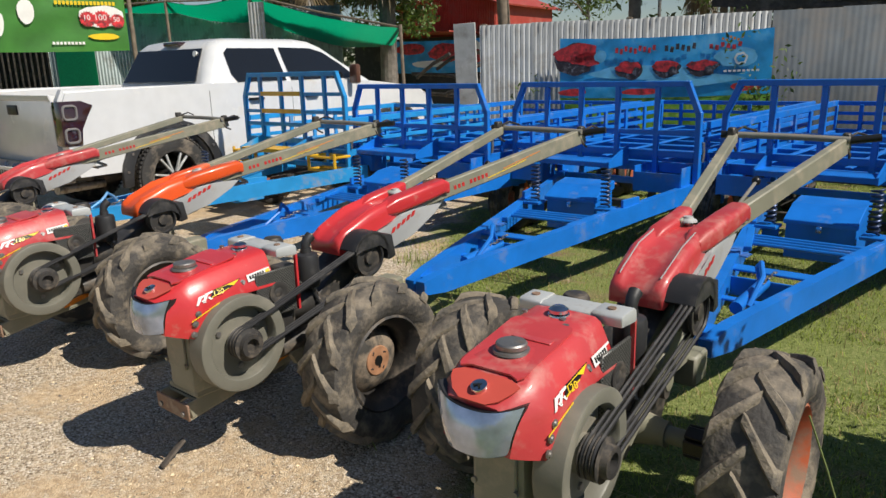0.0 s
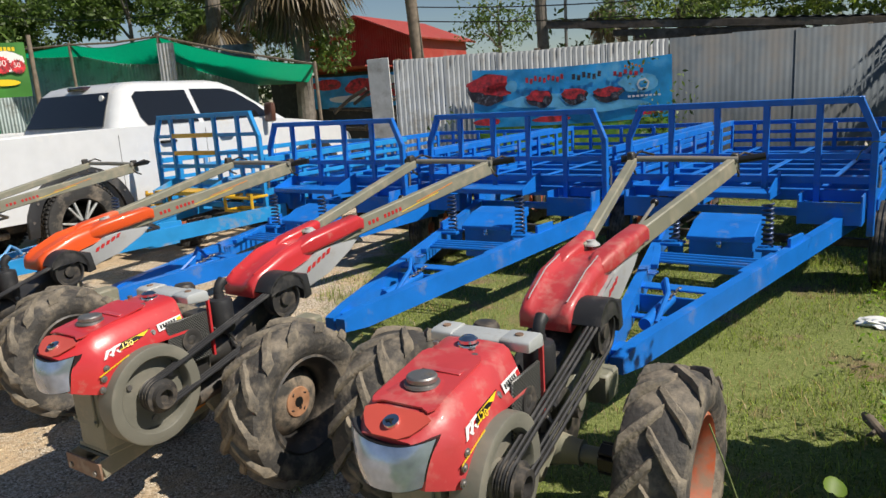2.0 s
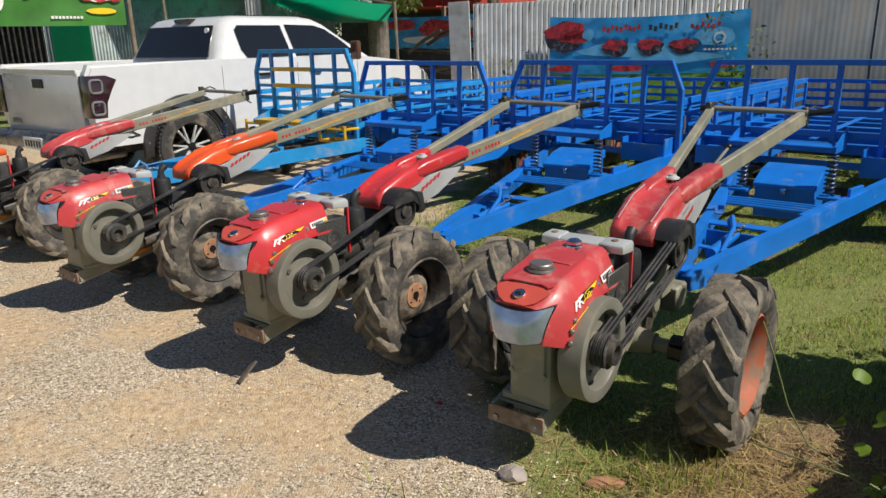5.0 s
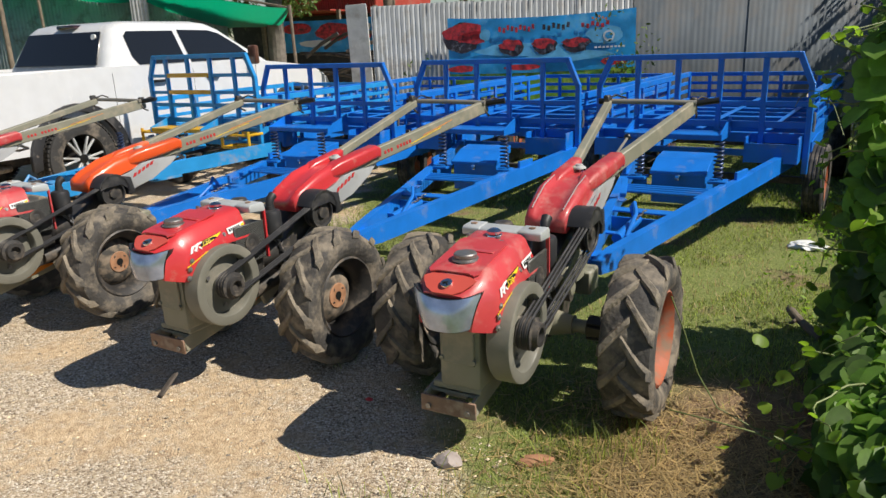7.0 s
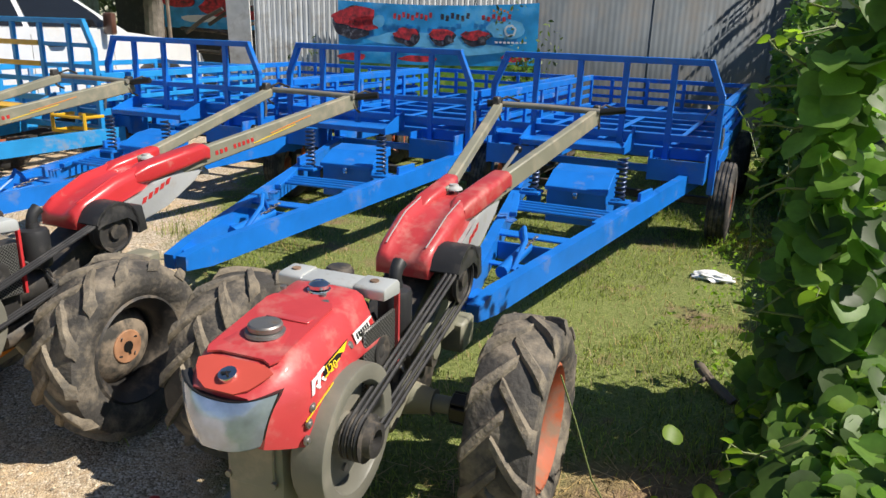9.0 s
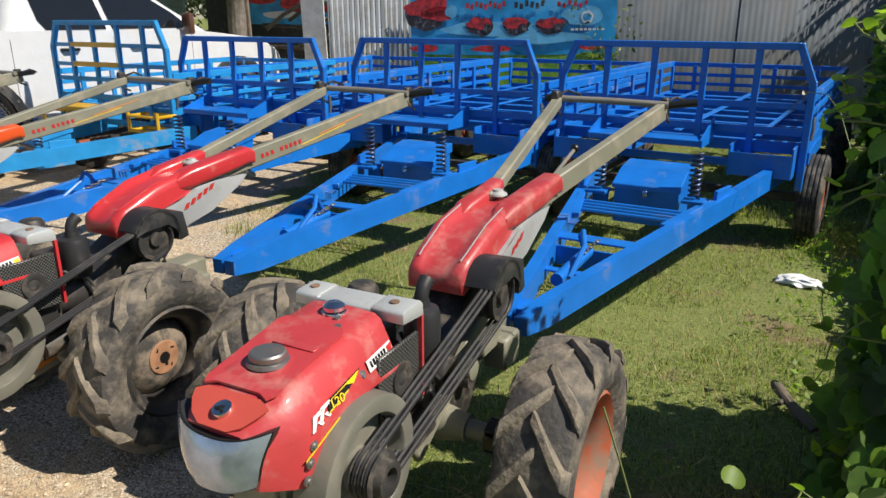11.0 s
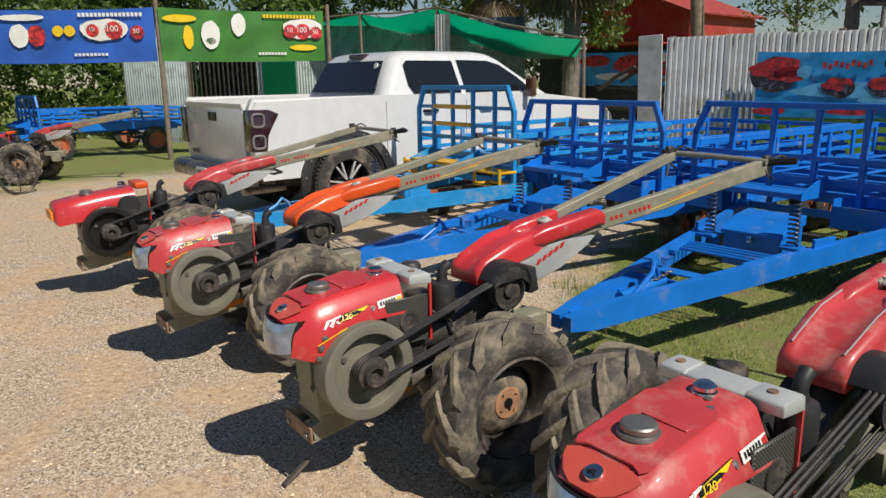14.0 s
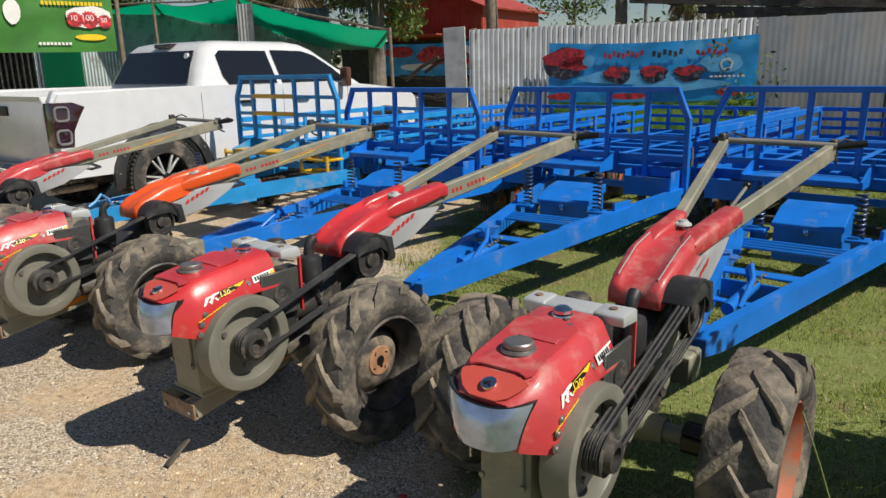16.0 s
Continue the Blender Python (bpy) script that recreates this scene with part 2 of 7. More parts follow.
def mesh_grille_material():
    """Black sheet with a fine raised lattice."""
    m = material("grille_mesh", (0.02, 0.02, 0.02), 0.45, metal=0.3, vary=0.1, bump=0)
    nt = m.node_tree
    link = nt.links.new
    tc = nt.nodes.new("ShaderNodeTexCoord")
    mp = nt.nodes.new("ShaderNodeMapping")
    mp.inputs["Rotation"].default_value = (radians(45), 0, 0)
    mp.inputs["Scale"].default_value = (1, 1, 1)
    link(tc.outputs["Object"], mp.inputs["Vector"])
    sep = nt.nodes.new("ShaderNodeSeparateXYZ")
    link(mp.outputs[0], sep.inputs[0])
    outs = []
    for a in ("Y", "Z"):
        mu = nt.nodes.new("ShaderNodeMath")
        mu.operation = "MULTIPLY"
        mu.inputs[1].default_value = 2 * math.pi / 0.0085
        link(sep.outputs[a], mu.inputs[0])
        sn = nt.nodes.new("ShaderNodeMath")
        sn.operation = "SINE"
        link(mu.outputs[0], sn.inputs[0])
        outs.append(sn)
    mx = nt.nodes.new("ShaderNodeMath")
    mx.operation = "MAXIMUM"
    link(outs[0].outputs[0], mx.inputs[0]), link(outs[1].outputs[0], mx.inputs[1])
    mr = nt.nodes.new("ShaderNodeMapRange")
    mr.inputs["From Min"].default_value, mr.inputs["From Max"].default_value = 0.55, 0.85
    link(mx.outputs[0], mr.inputs["Value"])
    mix = nt.nodes.new("ShaderNodeMix")
    mix.data_type = "RGBA"
    mix.inputs["A"].default_value, mix.inputs["B"].default_value = (0.006, 0.006, 0.006, 1), (0.16, 0.16, 0.15, 1)
    link(mr.outputs[0], mix.inputs["Factor"])
    link(mix.outputs["Result"], nt.nodes["Principled BSDF"].inputs["Base Color"])
    return m


M["lens"] = lens_material()
M["dusty"] = material("dusty_disc", (0.06, 0.056, 0.05), 0.8, vary=0.3, dirt=(0.24, 0.19, 0.14), dirt_amount=0.55, dirt_scale=14, bump=0.15)
M["grille"] = mesh_grille_material()
M["dyellow"] = material("decal_yellow", (0.8, 0.55, 0.02), 0.35, vary=0.08, bump=0)
M["dblack"] = material("decal_black", (0.012, 0.012, 0.012), 0.35, vary=0.1, bump=0)
M["dwhite"] = material("decal_white", (0.78, 0.78, 0.76), 0.35, vary=0.08, bump=0)
M["dred"] = material("decal_red", (0.5, 0.03, 0.03), 0.4, vary=0.1, bump=0)
M["dorange"] = material("decal_orange", (0.75, 0.25, 0.03), 0.4, vary=0.1, bump=0)
M["faded"] = material("sun_faded_red", (0.58, 0.085, 0.06), 0.45, coat=0.2, vary=0.1, dirt=(0.5, 0.22, 0.17), dirt_amount=0.3, bump=0.02)
M["spring"] = material("dark_spring", (0.04, 0.06, 0.12), 0.4, metal=0.5, vary=0.3)
M["tail"] = material("tail_light_dark", (0.035, 0.012, 0.013), 0.1, vary=0.1, bump=0, coat=1.0)
M["lightgrey"] = material("lamp_ring", (0.2, 0.19, 0.19), 0.2, vary=0.1, bump=0)
M["bumper"] = material("dark_chrome", (0.2, 0.2, 0.21), 0.25, metal=0.9, vary=0.2, dirt=(0.3, 0.26, 0.2), dirt_amount=0.3)


def lettering(name, body, size, m, mat, parent, label="", shear=0.0):
    cu = bpy.data.curves.new(name, "FONT")
    cu.body, cu.size, cu.extrude, cu.shear = body, size, 0.0006, shear
    ob = bpy.data.objects.new(name, cu)
    me = bpy.data.meshes.new_from_object(ob)
    bpy.data.objects.remove(ob)
    bpy.data.curves.remove(cu)
    me.materials.append(mat)
    o = new(name, me)
    o.parent = parent
    o.matrix_basis = m
    if label:
        tagged(o, label)
    return o


def plate(bm, corners, n, thick=0.0015):
    """A thin plate with the given corners, raised along n."""
    n = Vector(n) * thick
    A = [bm.verts.new(Vector(c)) for c in corners]
    C = [bm.verts.new(Vector(c) + n) for c in corners]
    k = len(A)
    bm.faces.new(A[::-1]), bm.faces.new(C)
    for i in range(k):
        bm.faces.new((A[i], A[(i + 1) % k], C[(i + 1) % k], C[i]))


# ---- wheels ----
WR, WY, WZ = 0.352, -0.11, 0.342


def farm_tyre(bm, cx, R=0.325, w=0.2, y=0.0, z=0.325):
    """The carcass of a farm tyre on an axle along x."""
    h = w / 2
    prof = [(0.19, -h * 0.8), (0.215, -h * 0.98), (0.26, -h * 1.02), (0.285, -h * 0.92), (0.297, -h * 0.6), (0.302, 0), (0.297, h * 0.6), (0.285, h * 0.92), (0.26, h * 1.02),
            (0.215, h * 0.98), (0.19, h * 0.8), (0.175, h * 0.7), (0.175, -h * 0.7)]
    k = R / 0.325
    lathe(bm, [(r * k, q) for r, q in prof], (cx, y, z), (1, 0, 0), 48, closed=True)


def farm_lugs(bm, cx, R=0.325, w=0.2, y=0.0, z=0.325, n=13, seed=1):
    """Slanted lugs, in turn from one shoulder and the other to the middle."""
    rnd = random.Random(seed)
    h = w / 2
    for i in range(2 * n):
        s = 1 if i % 2 else -1
        a0 = math.pi * i / n
        rings = []
        wear = rnd.uniform(0.55, 1.0)
        for f in (0.0, 0.12, 0.35, 0.65, 0.92, 1.0):
            u = s * (h * 1.0 * (1 - f) - 0.014 * f)
            a = a0 + 0.44 * f + rnd.uniform(-0.012, 0.012)
            base = 0.276 if f == 0 else (0.29 if f < 0.2 else 0.297)
            top = 0.288 if f == 0 else (0.302 + 0.015 * wear * (0.75 if f > 0.95 or f < 0.2 else 1))
            wd = (0.19 - 0.05 * f) * rnd.uniform(0.85, 1.15)
            ring = []
            for da, r in ((-wd / 2, base), (-wd / 2 * 0.8, top - 0.005), (-wd / 2 * 0.55, top), (wd / 2 * 0.55, top), (wd / 2 * 0.8, top - 0.005), (wd / 2, base)):
                r *= R / 0.325
                ring.append((cx + u, y + r * math.sin(a + da), z + r * math.cos(a + da)))
            rings.append(ring)
        loft(bm, rings)


def tractor_wheel(t, cx, out, style, seed):
    """A farm wheel; out: the side (+1 or -1) that faces away from the machine."""
    hub = new("wheel")
    hub.parent = t
    bm = B()
    farm_tyre(bm, cx, WR, 0.21, WY, WZ)
    part("tyre", bm, M["farm_rubber"], hub)
    bm = B()
    farm_lugs(bm, cx, WR, 0.21, WY, WZ, seed=seed)
    part("tread", bm, M["mud"], hub, "muddy worn rubber lugs")
    bm = B()
    prof = [(0.19, -0.085), (0.19, -0.082), (0.178, -0.06), (0.165, -0.04), (0.16, 0.03), (0.178, 0.06), (0.205, 0.084), (0.196, 0.09), (0.17, 0.062), (0.15, 0.03), (0.15, -0.04), (0.165, -0.07)]
    lathe(bm, [(r, out * q) for r, q in prof], (cx, WY, WZ), (1, 0, 0), 40, closed=True)
    part("rim", bm, M["rim"] if style == "orange" else M["iron"], hub)
    bm = B()
    if style == "orange":
        lathe(bm, [(0.158, out * -0.02), (0.12, out * -0.045), (0.055, out * -0.05), (0.055, out * -0.035), (0.12, out * -0.032), (0.158, out * -0.008)], (cx, WY, WZ), (1, 0, 0), 32, closed=True)
        part("wheel_disc", bm, M["rim"], hub, "muddy orange dished disc")
    else:
        lathe(bm, [(0.156, out * -0.05), (0.15, out * -0.034), (0.13, out * -0.01), (0.1, out * 0.01), (0.078, out * 0.018), (0.0, out * 0.018), (0, out * 0.0), (0.08, out * -0.04)], (cx, WY, WZ), (1, 0, 0), 32)
        part("wheel_disc", bm, M["dusty"], hub, "dusty dark dished disc")
        bm = B()
        lathe(bm, [(0.0, out * 0.0245), (0.061, out * 0.0245), (0.064, out * 0.022), (0.064, out * 0.015), (0.0, out * 0.015)], (cx, WY, WZ), (1, 0, 0), 28)
        part("hub_plate", bm, M["hub_rust"], hub, "rusty brown round plate")
        # flat black disc and keyway stand in for the dark axle hole
        bm = B()
        lathe(bm, [(0.0, out * 0.026), (0.022, out * 0.026), (0.022, out * 0.016), (0.0, out * 0.016)], (cx, WY, WZ), (1, 0, 0), 20)
        box(bm, (cx + out * 0.021, WY + 0.004, WZ - 0.022), (0.0102, 0.012, 0.02))
        part("axle_bore", bm, M["dblack"], hub)
        # four slots in the plate, their darkness put on as small black blocks
        for k in range(4):
            a = math.pi / 5 + k * math.pi / 2
            bm = B()
            p = Vector((cx + out * 0.0235, WY + 0.046 * math.cos(a), WZ + 0.046 * math.sin(a)))
            box(bm, p, (0.006, 0.008, 0.016), Euler((a + 0.6, 0, 0)).to_matrix().to_4x4(), 0.002)
            part("bolt", bm, M["dblack"], hub)
    return hub


def belt_loop(bm, x, p, r, q, s, thick=0.008):
    """An open belt round the circles (p, r) and (q, s) in the y, z plane."""
    p, q = Vector(p), Vector(q)
    a = math.atan2(q.y - p.y, q.x - p.x)
    pts = []
    for i in range(9):
        b = a + math.pi / 2 + math.pi * i / 8
        pts.append((x, p.x + r * math.cos(b), p.y + r * math.sin(b)))
    for i in range(9):
        b = a - math.pi / 2 + math.pi * i / 8
        pts.append((x, q.x + s * math.cos(b), q.y + s * math.sin(b)))
    tube(bm, pts, thick, 6, closed=True)


def bonnet_ring(y, slant, ht, hm, hl, zt, zs, zl, zr, wrap=0.0):
    p = [(-hl, zl), (-hm, zs), (-ht, zt - 0.012), (-ht + 0.018, zt), (-ht * 0.4, zt + 0.004), (ht * 0.4, zt + 0.004), (ht - 0.018, zt), (ht, zt - 0.012), (hm, zs), (hl, zr)]
    return [(x, y + slant * (zt - z) + wrap * (abs(x) / 0.15) ** 3, z) for x, z in p]


def tractor(m, label, e=0.0, bonnet="red", cover="red", old=False, wheels=((0.4, "iron"), (-0.4, "iron")), seed=1, handle_out=0.0):
    t = thing("walking_tractor", m, label, "walking tractor", "walking tractors in a row")
    paint, cpaint = M[bonnet], M[cover]

    # chassis: two rails rising to the gearbox, and a front plate
    for x in (-0.17, 0.03):
        bm = B()
        beam(bm, (x, -0.815 + e, 0.255), (x, 0.12, 0.4), 0.014, 0.07, 0.003)
        beam(bm, (x + (0.018 if x < 0 else -0.018), -0.815 + e, 0.217), (x + (0.018 if x < 0 else -0.018), 0.12, 0.362), 0.04, 0.008)
        part("chassis_rail", bm, M["olive"], t)
    bm = B()
    box(bm, (-0.07, -0.825 + e, 0.25), (0.23, 0.01, 0.068), None, 0.003)
    part("front_plate", bm, M["rust"], t, "worn bent steel plate")
    bm = B()
    box(bm, (-0.07, -0.775 + e, 0.288), (0.19, 0.02, 0.012))
    box(bm, (-0.07, -0.715 + e, 0.27), (0.1, 0.09, 0.03), None, 0.004)
    part("cross_member", bm, M["olive"], t)
    for x in (-0.15, 0.01):
        bm = B()
        cyl(bm, (x, -0.837 + e, 0.24), (x, -0.828 + e, 0.24), 0.011, n=10)
        part("bolt", bm, M["steel"], t)
    # painted stripe on the rail
    bm = B()
    for k, (y0, y1, w) in enumerate(((-0.5, -0.2, 0.022), (-0.38, -0.12, 0.014))):
        z0, z1 = 0.255 + (y0 + 0.84) * 0.151, 0.255 + (y1 + 0.84) * 0.151
        plate(bm, [(0.0395, y0 + e, z0 - 0.02 + 0.02 * k), (0.0395, y1 + e, z1 + 0.01), (0.0395, y1 + e - 0.03, z1 + 0.01 + w), (0.0395, y0 + e - 0.02, z0 - 0.02 + w + 0.02 * k)], (1, 0, 0))
    part("stripe_decal", bm, M["dorange"], t, "faded orange stripe")

    # engine block and sump
    bm = B()
    box(bm, (-0.03, -0.67 + e, 0.47), (0.17, 0.26, 0.3), None, 0.018, 2)
    box(bm, (-0.05, -0.66 + e, 0.315), (0.2, 0.26, 0.03), None, 0.006)
    box(bm, (-0.03, -0.805 + e, 0.5), (0.13, 0.012, 0.16), None, 0.004)
    for x in (-0.095, 0.035):
        for z in (0.44, 0.56):
            cyl(bm, (x, -0.818 + e, z), (x, -0.808 + e, z), 0.009, n=8)
    part("engine_block", bm, M["olive"], t)
    bm = B()
    box(bm, (-0.01, -0.47 + e, 0.5), (0.22, 0.3, 0.3), None, 0.02, 2)
    cyl(bm, (0.02, -0.36 + e, 0.55), (0.02, -0.2 + e, 0.55), 0.075, bevel=0.01)
    cyl(bm, (0.09, -0.42 + e, 0.4), (0.09, -0.24 + e, 0.42), 0.04)
    box(bm, (-0.06, -0.25 + e, 0.62), (0.09, 0.1, 0.16), None, 0.01)
    part("cylinder_head", bm, M["iron"], t)
    for i in range(7):
        a = i * 1.7 + seed
        bm = B()
        tube(bm, [(0.11 * math.sin(a), -0.3 + e + 0.02 * i, 0.66), (0.1 + 0.02 * math.cos(a), -0.2 + e, 0.6 - 0.02 * i), (0.04, -0.12 + e, 0.45 + 0.02 * i)], 0.006, 6)
        part("hose", bm, M["black"] if i % 2 else M["steel"], t)

    # flywheel with pulley
    fz, fy = 0.508, -0.63 + e
    fly = M["dblack"] if old else M["fly"]
    bm = B()
    lathe(bm, [(0, 0.018), (0.05, 0.018), (0.056, -0.016), (0.138, -0.016), (0.142, 0.024), (0.147, 0.03), (0.182, 0.034), (0.1885, 0.031), (0.19, 0.025), (0.19, -0.05), (0.184, -0.057), (0, -0.057)], (0.142, fy, fz), (1, 0, 0), 56)
    fw = part("flywheel", bm, fly, t)
    for k in range(3):
        bm = B()
        a = k * 2.09 + 0.5
        cyl(bm, (0.122, fy + 0.1 * math.cos(a), fz + 0.1 * math.sin(a)), (0.134, fy + 0.1 * math.cos(a), fz + 0.1 * math.sin(a)), 0.011, n=10)
        part("bolt", bm, M["steel"], fw)
    bm = B()
    prof = [(0.0, 0.02), (0.062, 0.02)]
    for k in range(3):
        b = 0.022 + k * 0.018
        prof += [(0.064, b), (0.05, b + 0.007), (0.05, b + 0.009), (0.064, b + 0.016)]
    prof += [(0.048, 0.078), (0.045, 0.098), (0.028, 0.098), (0.026, 0.075), (0, 0.075)]
    lathe(bm, prof, (0.124, fy, fz), (1, 0, 0), 40)
    part("pulley", bm, M["iron"], t)
    # clutch pulley, its hood, belts
    cy, cz = 0.105, 0.7
    bm = B()
    lathe(bm, [(0, -0.03), (0.07, -0.03), (0.08, -0.028), (0.068, -0.018), (0.068, -0.014), (0.08, -0.005), (0.08, 0.0), (0.068, 0.01), (0.068, 0.014), (0.082, 0.024), (0.082, 0.034), (0.07, 0.034), (0.066, 0.022), (0.03, 0.022), (0.028, 0.036), (0, 0.036)], (0.152, cy, cz), (1, 0, 0), 36)
    part("clutch_pulley", bm, M["iron"], t)
    for x in (0.156, 0.172, 0.188):
        bm = B()
        belt_loop(bm, x, (fy, fz), 0.058, (cy, cz), 0.072, 0.0062)
        part("drive_belt", bm, M["black"], t)
    bm = B()
    arch = [(cy + 0.108 * math.cos(radians(a)), cz + 0.015 + 0.108 * math.sin(radians(a))) for a in range(-20, 171, 12)]
    arch += [(cy + 0.098 * math.cos(radians(a)), cz + 0.01 + 0.098 * math.sin(radians(a))) for a in range(160, -21, -12)]
    prism(bm, arch, 0.07, 0.2)
    prism(bm, [(cy + 0.1 * math.cos(radians(a)), cz + 0.015 + 0.1 * math.sin(radians(a))) for a in range(0, 171, 10)] + [(cy - 0.06, cz + 0.045), (cy + 0.05, cz + 0.05)], 0.192, 0.2)
    prism(bm, [(cy + 0.06, cz + 0.1), (cy + 0.13, cz + 0.085), (cy + 0.15, cz - 0.02), (cy + 0.105, cz - 0.03), (cy + 0.09, cz + 0.03)], 0.1, 0.2, 0.006)
    part("belt_hood", bm, M["black"], t, "dark grey moulded plastic hood")

    # bonnet
    if not old:
        rings = [bonnet_ring(-0.912 + e, 0.0, 0.088, 0.115, 0.1, 0.724, 0.692, 0.604, 0.598, 0.05),
                 bonnet_ring(-0.895 + e, 0.0, 0.1, 0.133, 0.12, 0.735, 0.694, 0.598, 0.588, 0.05),
                 bonnet_ring(-0.87 + e, 0.0, 0.109, 0.15, 0.14, 0.751, 0.696, 0.595, 0.578, 0.04),
                 bonnet_ring(-0.83 + e, 0.0, 0.115, 0.16, 0.154, 0.769, 0.698, 0.597, 0.572, 0.015),
                 bonnet_ring(-0.79 + e, 0.0, 0.116, 0.164, 0.161, 0.788, 0.7, 0.63, 0.61),
                 bonnet_ring(-0.71 + e, 0.0, 0.116, 0.165, 0.163, 0.8, 0.7, 0.65, 0.68),
                 bonnet_ring(-0.6 + e, 0.0, 0.115, 0.165, 0.164, 0.812, 0.7, 0.66, 0.69),
                 bonnet_ring(-0.44 + e, 0.0, 0.112, 0.164, 0.164, 0.824, 0.7, 0.63, 0.69)]
        bm = B()
        loft(bm, rings)
        bn = part("bonnet", bm, paint, t, smooth=50)
        # raised tank panel with rounded outline, and the nose piece in front of it
        bm = B()
        prof = [(-0.828, 0.06), (-0.84, 0.085), (-0.82, 0.097), (-0.58, 0.097), (-0.56, 0.085), (-0.56, -0.085), (-0.58, -0.097), (-0.82, -0.097), (-0.84, -0.085), (-0.828, -0.06)]
        vs = [bm.verts.new((x, y + e, 0.772 + (y + 0.84) * 0.17 + 0.004)) for y, x in prof]
        f = bm.faces.new(vs)
        r = bmesh.ops.extrude_face_region(bm, geom=[f])
        up = [v for v in r["geom"] if isinstance(v, bmesh.types.BMVert)]
        bmesh.ops.translate(bm, vec=(0, 0, 0.005), verts=up)
        part("tank_panel", bm, paint, bn)
        bm = B()
        nose = [(-0.045, -0.911, 0.7225), (0.045, -0.911, 0.7225), (0.08, -0.897, 0.733), (0.106, -0.872, 0.7495), (0.118, -0.85, 0.759), (0.085, -0.836, 0.766), (-0.085, -0.836, 0.766), (-0.118, -0.85, 0.759), (-0.106, -0.872, 0.7495), (-0.08, -0.897, 0.733)]
        plate(bm, [(x * 0.86, y + e, z + 0.005) for x, y, z in nose], (0, -0.3, 1), 0.003)
        part("nose_panel", bm, M["faded"], bn, "sun-faded orange red nose panel")
        bm = B()
        cyl(bm, (0, -0.874 + e, 0.745), (0, -0.88 + e, 0.7605), 0.022, n=24, bevel=0.002)
        bd = part("badge", bm, M["chrome"], bn)
        bm = B()
        for a in (0.6, 2.2):
            box(bm, (0, -0.8803 + e, 0.761), (0.028, 0.006, 0.002), Euler((0.38, 0, a)).to_matrix().to_4x4())
        part("badge_mark", bm, M["dblack"], bd)
        # shallow slot behind the cap
        bm = B()
        box(bm, (0.02, -0.655 + e, 0.8125), (0.12, 0.03, 0.004), None, 0.0015)
        part("pressed_slot", bm, paint, bn)
        for x, y in ((-0.1, -0.5), (0.03, -0.51), (0.06, -0.55)):
            bm = B()
            cyl(bm, (x, y + e, 0.818), (x, y + e, 0.827), 0.0095, n=10)
            part("screw", bm, M["steel"], bn)
        for y, z in ((-0.805, 0.63), (-0.79, 0.665), (-0.815, 0.592), (-0.58, 0.73)):
            bm = B()
            lathe(bm, [(0, 0.006), (0.006, 0.006), (0.008, 0.002), (0.012, 0.002), (0.012, -0.004), (0, -0.004)], (0.1625, y + e, z), (1, 0, 0), 14)
            part("screw", bm, M["steel"], bn)
        # side decal with its number
        dx, f_ = 0.1668, e + 0.045
        bm = B()
        plate(bm, [(dx, -0.79 + f_, 0.672), (dx, -0.685 + f_, 0.697), (dx, -0.615 + f_, 0.7365), (dx, -0.765 + f_, 0.712)], (1, 0, 0))
        part("side_decal", bm, M["dblack"], bn, "black and yellow slanted decal")
        bm = B()
        plate(bm, [(dx + 0.002, -0.77 + f_, 0.7065), (dx + 0.002, -0.69 + f_, 0.7195), (dx + 0.002, -0.66 + f_, 0.708), (dx + 0.002, -0.625 + f_, 0.7345)], (1, 0, 0))
        plate(bm, [(dx + 0.002, -0.785 + f_, 0.6735), (dx + 0.002, -0.69 + f_, 0.697), (dx + 0.002, -0.688 + f_, 0.7005), (dx + 0.002, -0.78 + f_, 0.6785)], (1, 0, 0))
        part("side_decal_mark", bm, M["dyellow"], bn)
        bm = B()
        for k in range(2):
            o, z = -0.862 + 0.034 * k, 0.652 + 0.009 * k
            plate(bm, [(dx, o + f_, z), (dx, o + 0.012 + f_, z + 0.002), (dx, o + 0.034 + f_, z + 0.034), (dx, o + 0.058 + f_, z + 0.04), (dx, o + 0.063 + f_, z + 0.05), (dx, o + 0.022 + f_, z + 0.043)], (1, 0, 0))
            plate(bm, [(dx, o + 0.028 + f_, z + 0.018), (dx, o + 0.04 + f_, z + 0.004), (dx, o + 0.05 + f_, z + 0.007), (dx, o + 0.04 + f_, z + 0.022)], (1, 0, 0))
        part("side_decal_mark", bm, M["dwhite"], bn)
        tm = Matrix(((0, 0, 1, dx + 0.003), (1, 0, 0, -0.775 + f_), (0.24, 1, 0, 0.68), (0, 0, 0, 1)))
        lettering("side_number", "120", 0.036, tm, M["dyellow"], bn, "yellow slanted number on the decal", 0.3)
        # thin yellow line under it
        bm = B()
        plate(bm, [(0.163, -0.82 + e, 0.64), (0.1655, -0.7 + e, 0.684), (0.1655, -0.7 + e, 0.688), (0.163, -0.82 + e, 0.644)], (1, 0, 0))
        part("decal_line", bm, M["dyellow"], bn)
        bm = B()
        plate(bm, [(0.1655, -0.56 + e, 0.728), (0.1655, -0.45 + e, 0.738), (0.1655, -0.45 + e, 0.764), (0.1655, -0.56 + e, 0.754)], (1, 0, 0))
        st = part("maker_sticker", bm, M["dwhite"], bn, "white sticker with dark marks")
        bm = B()
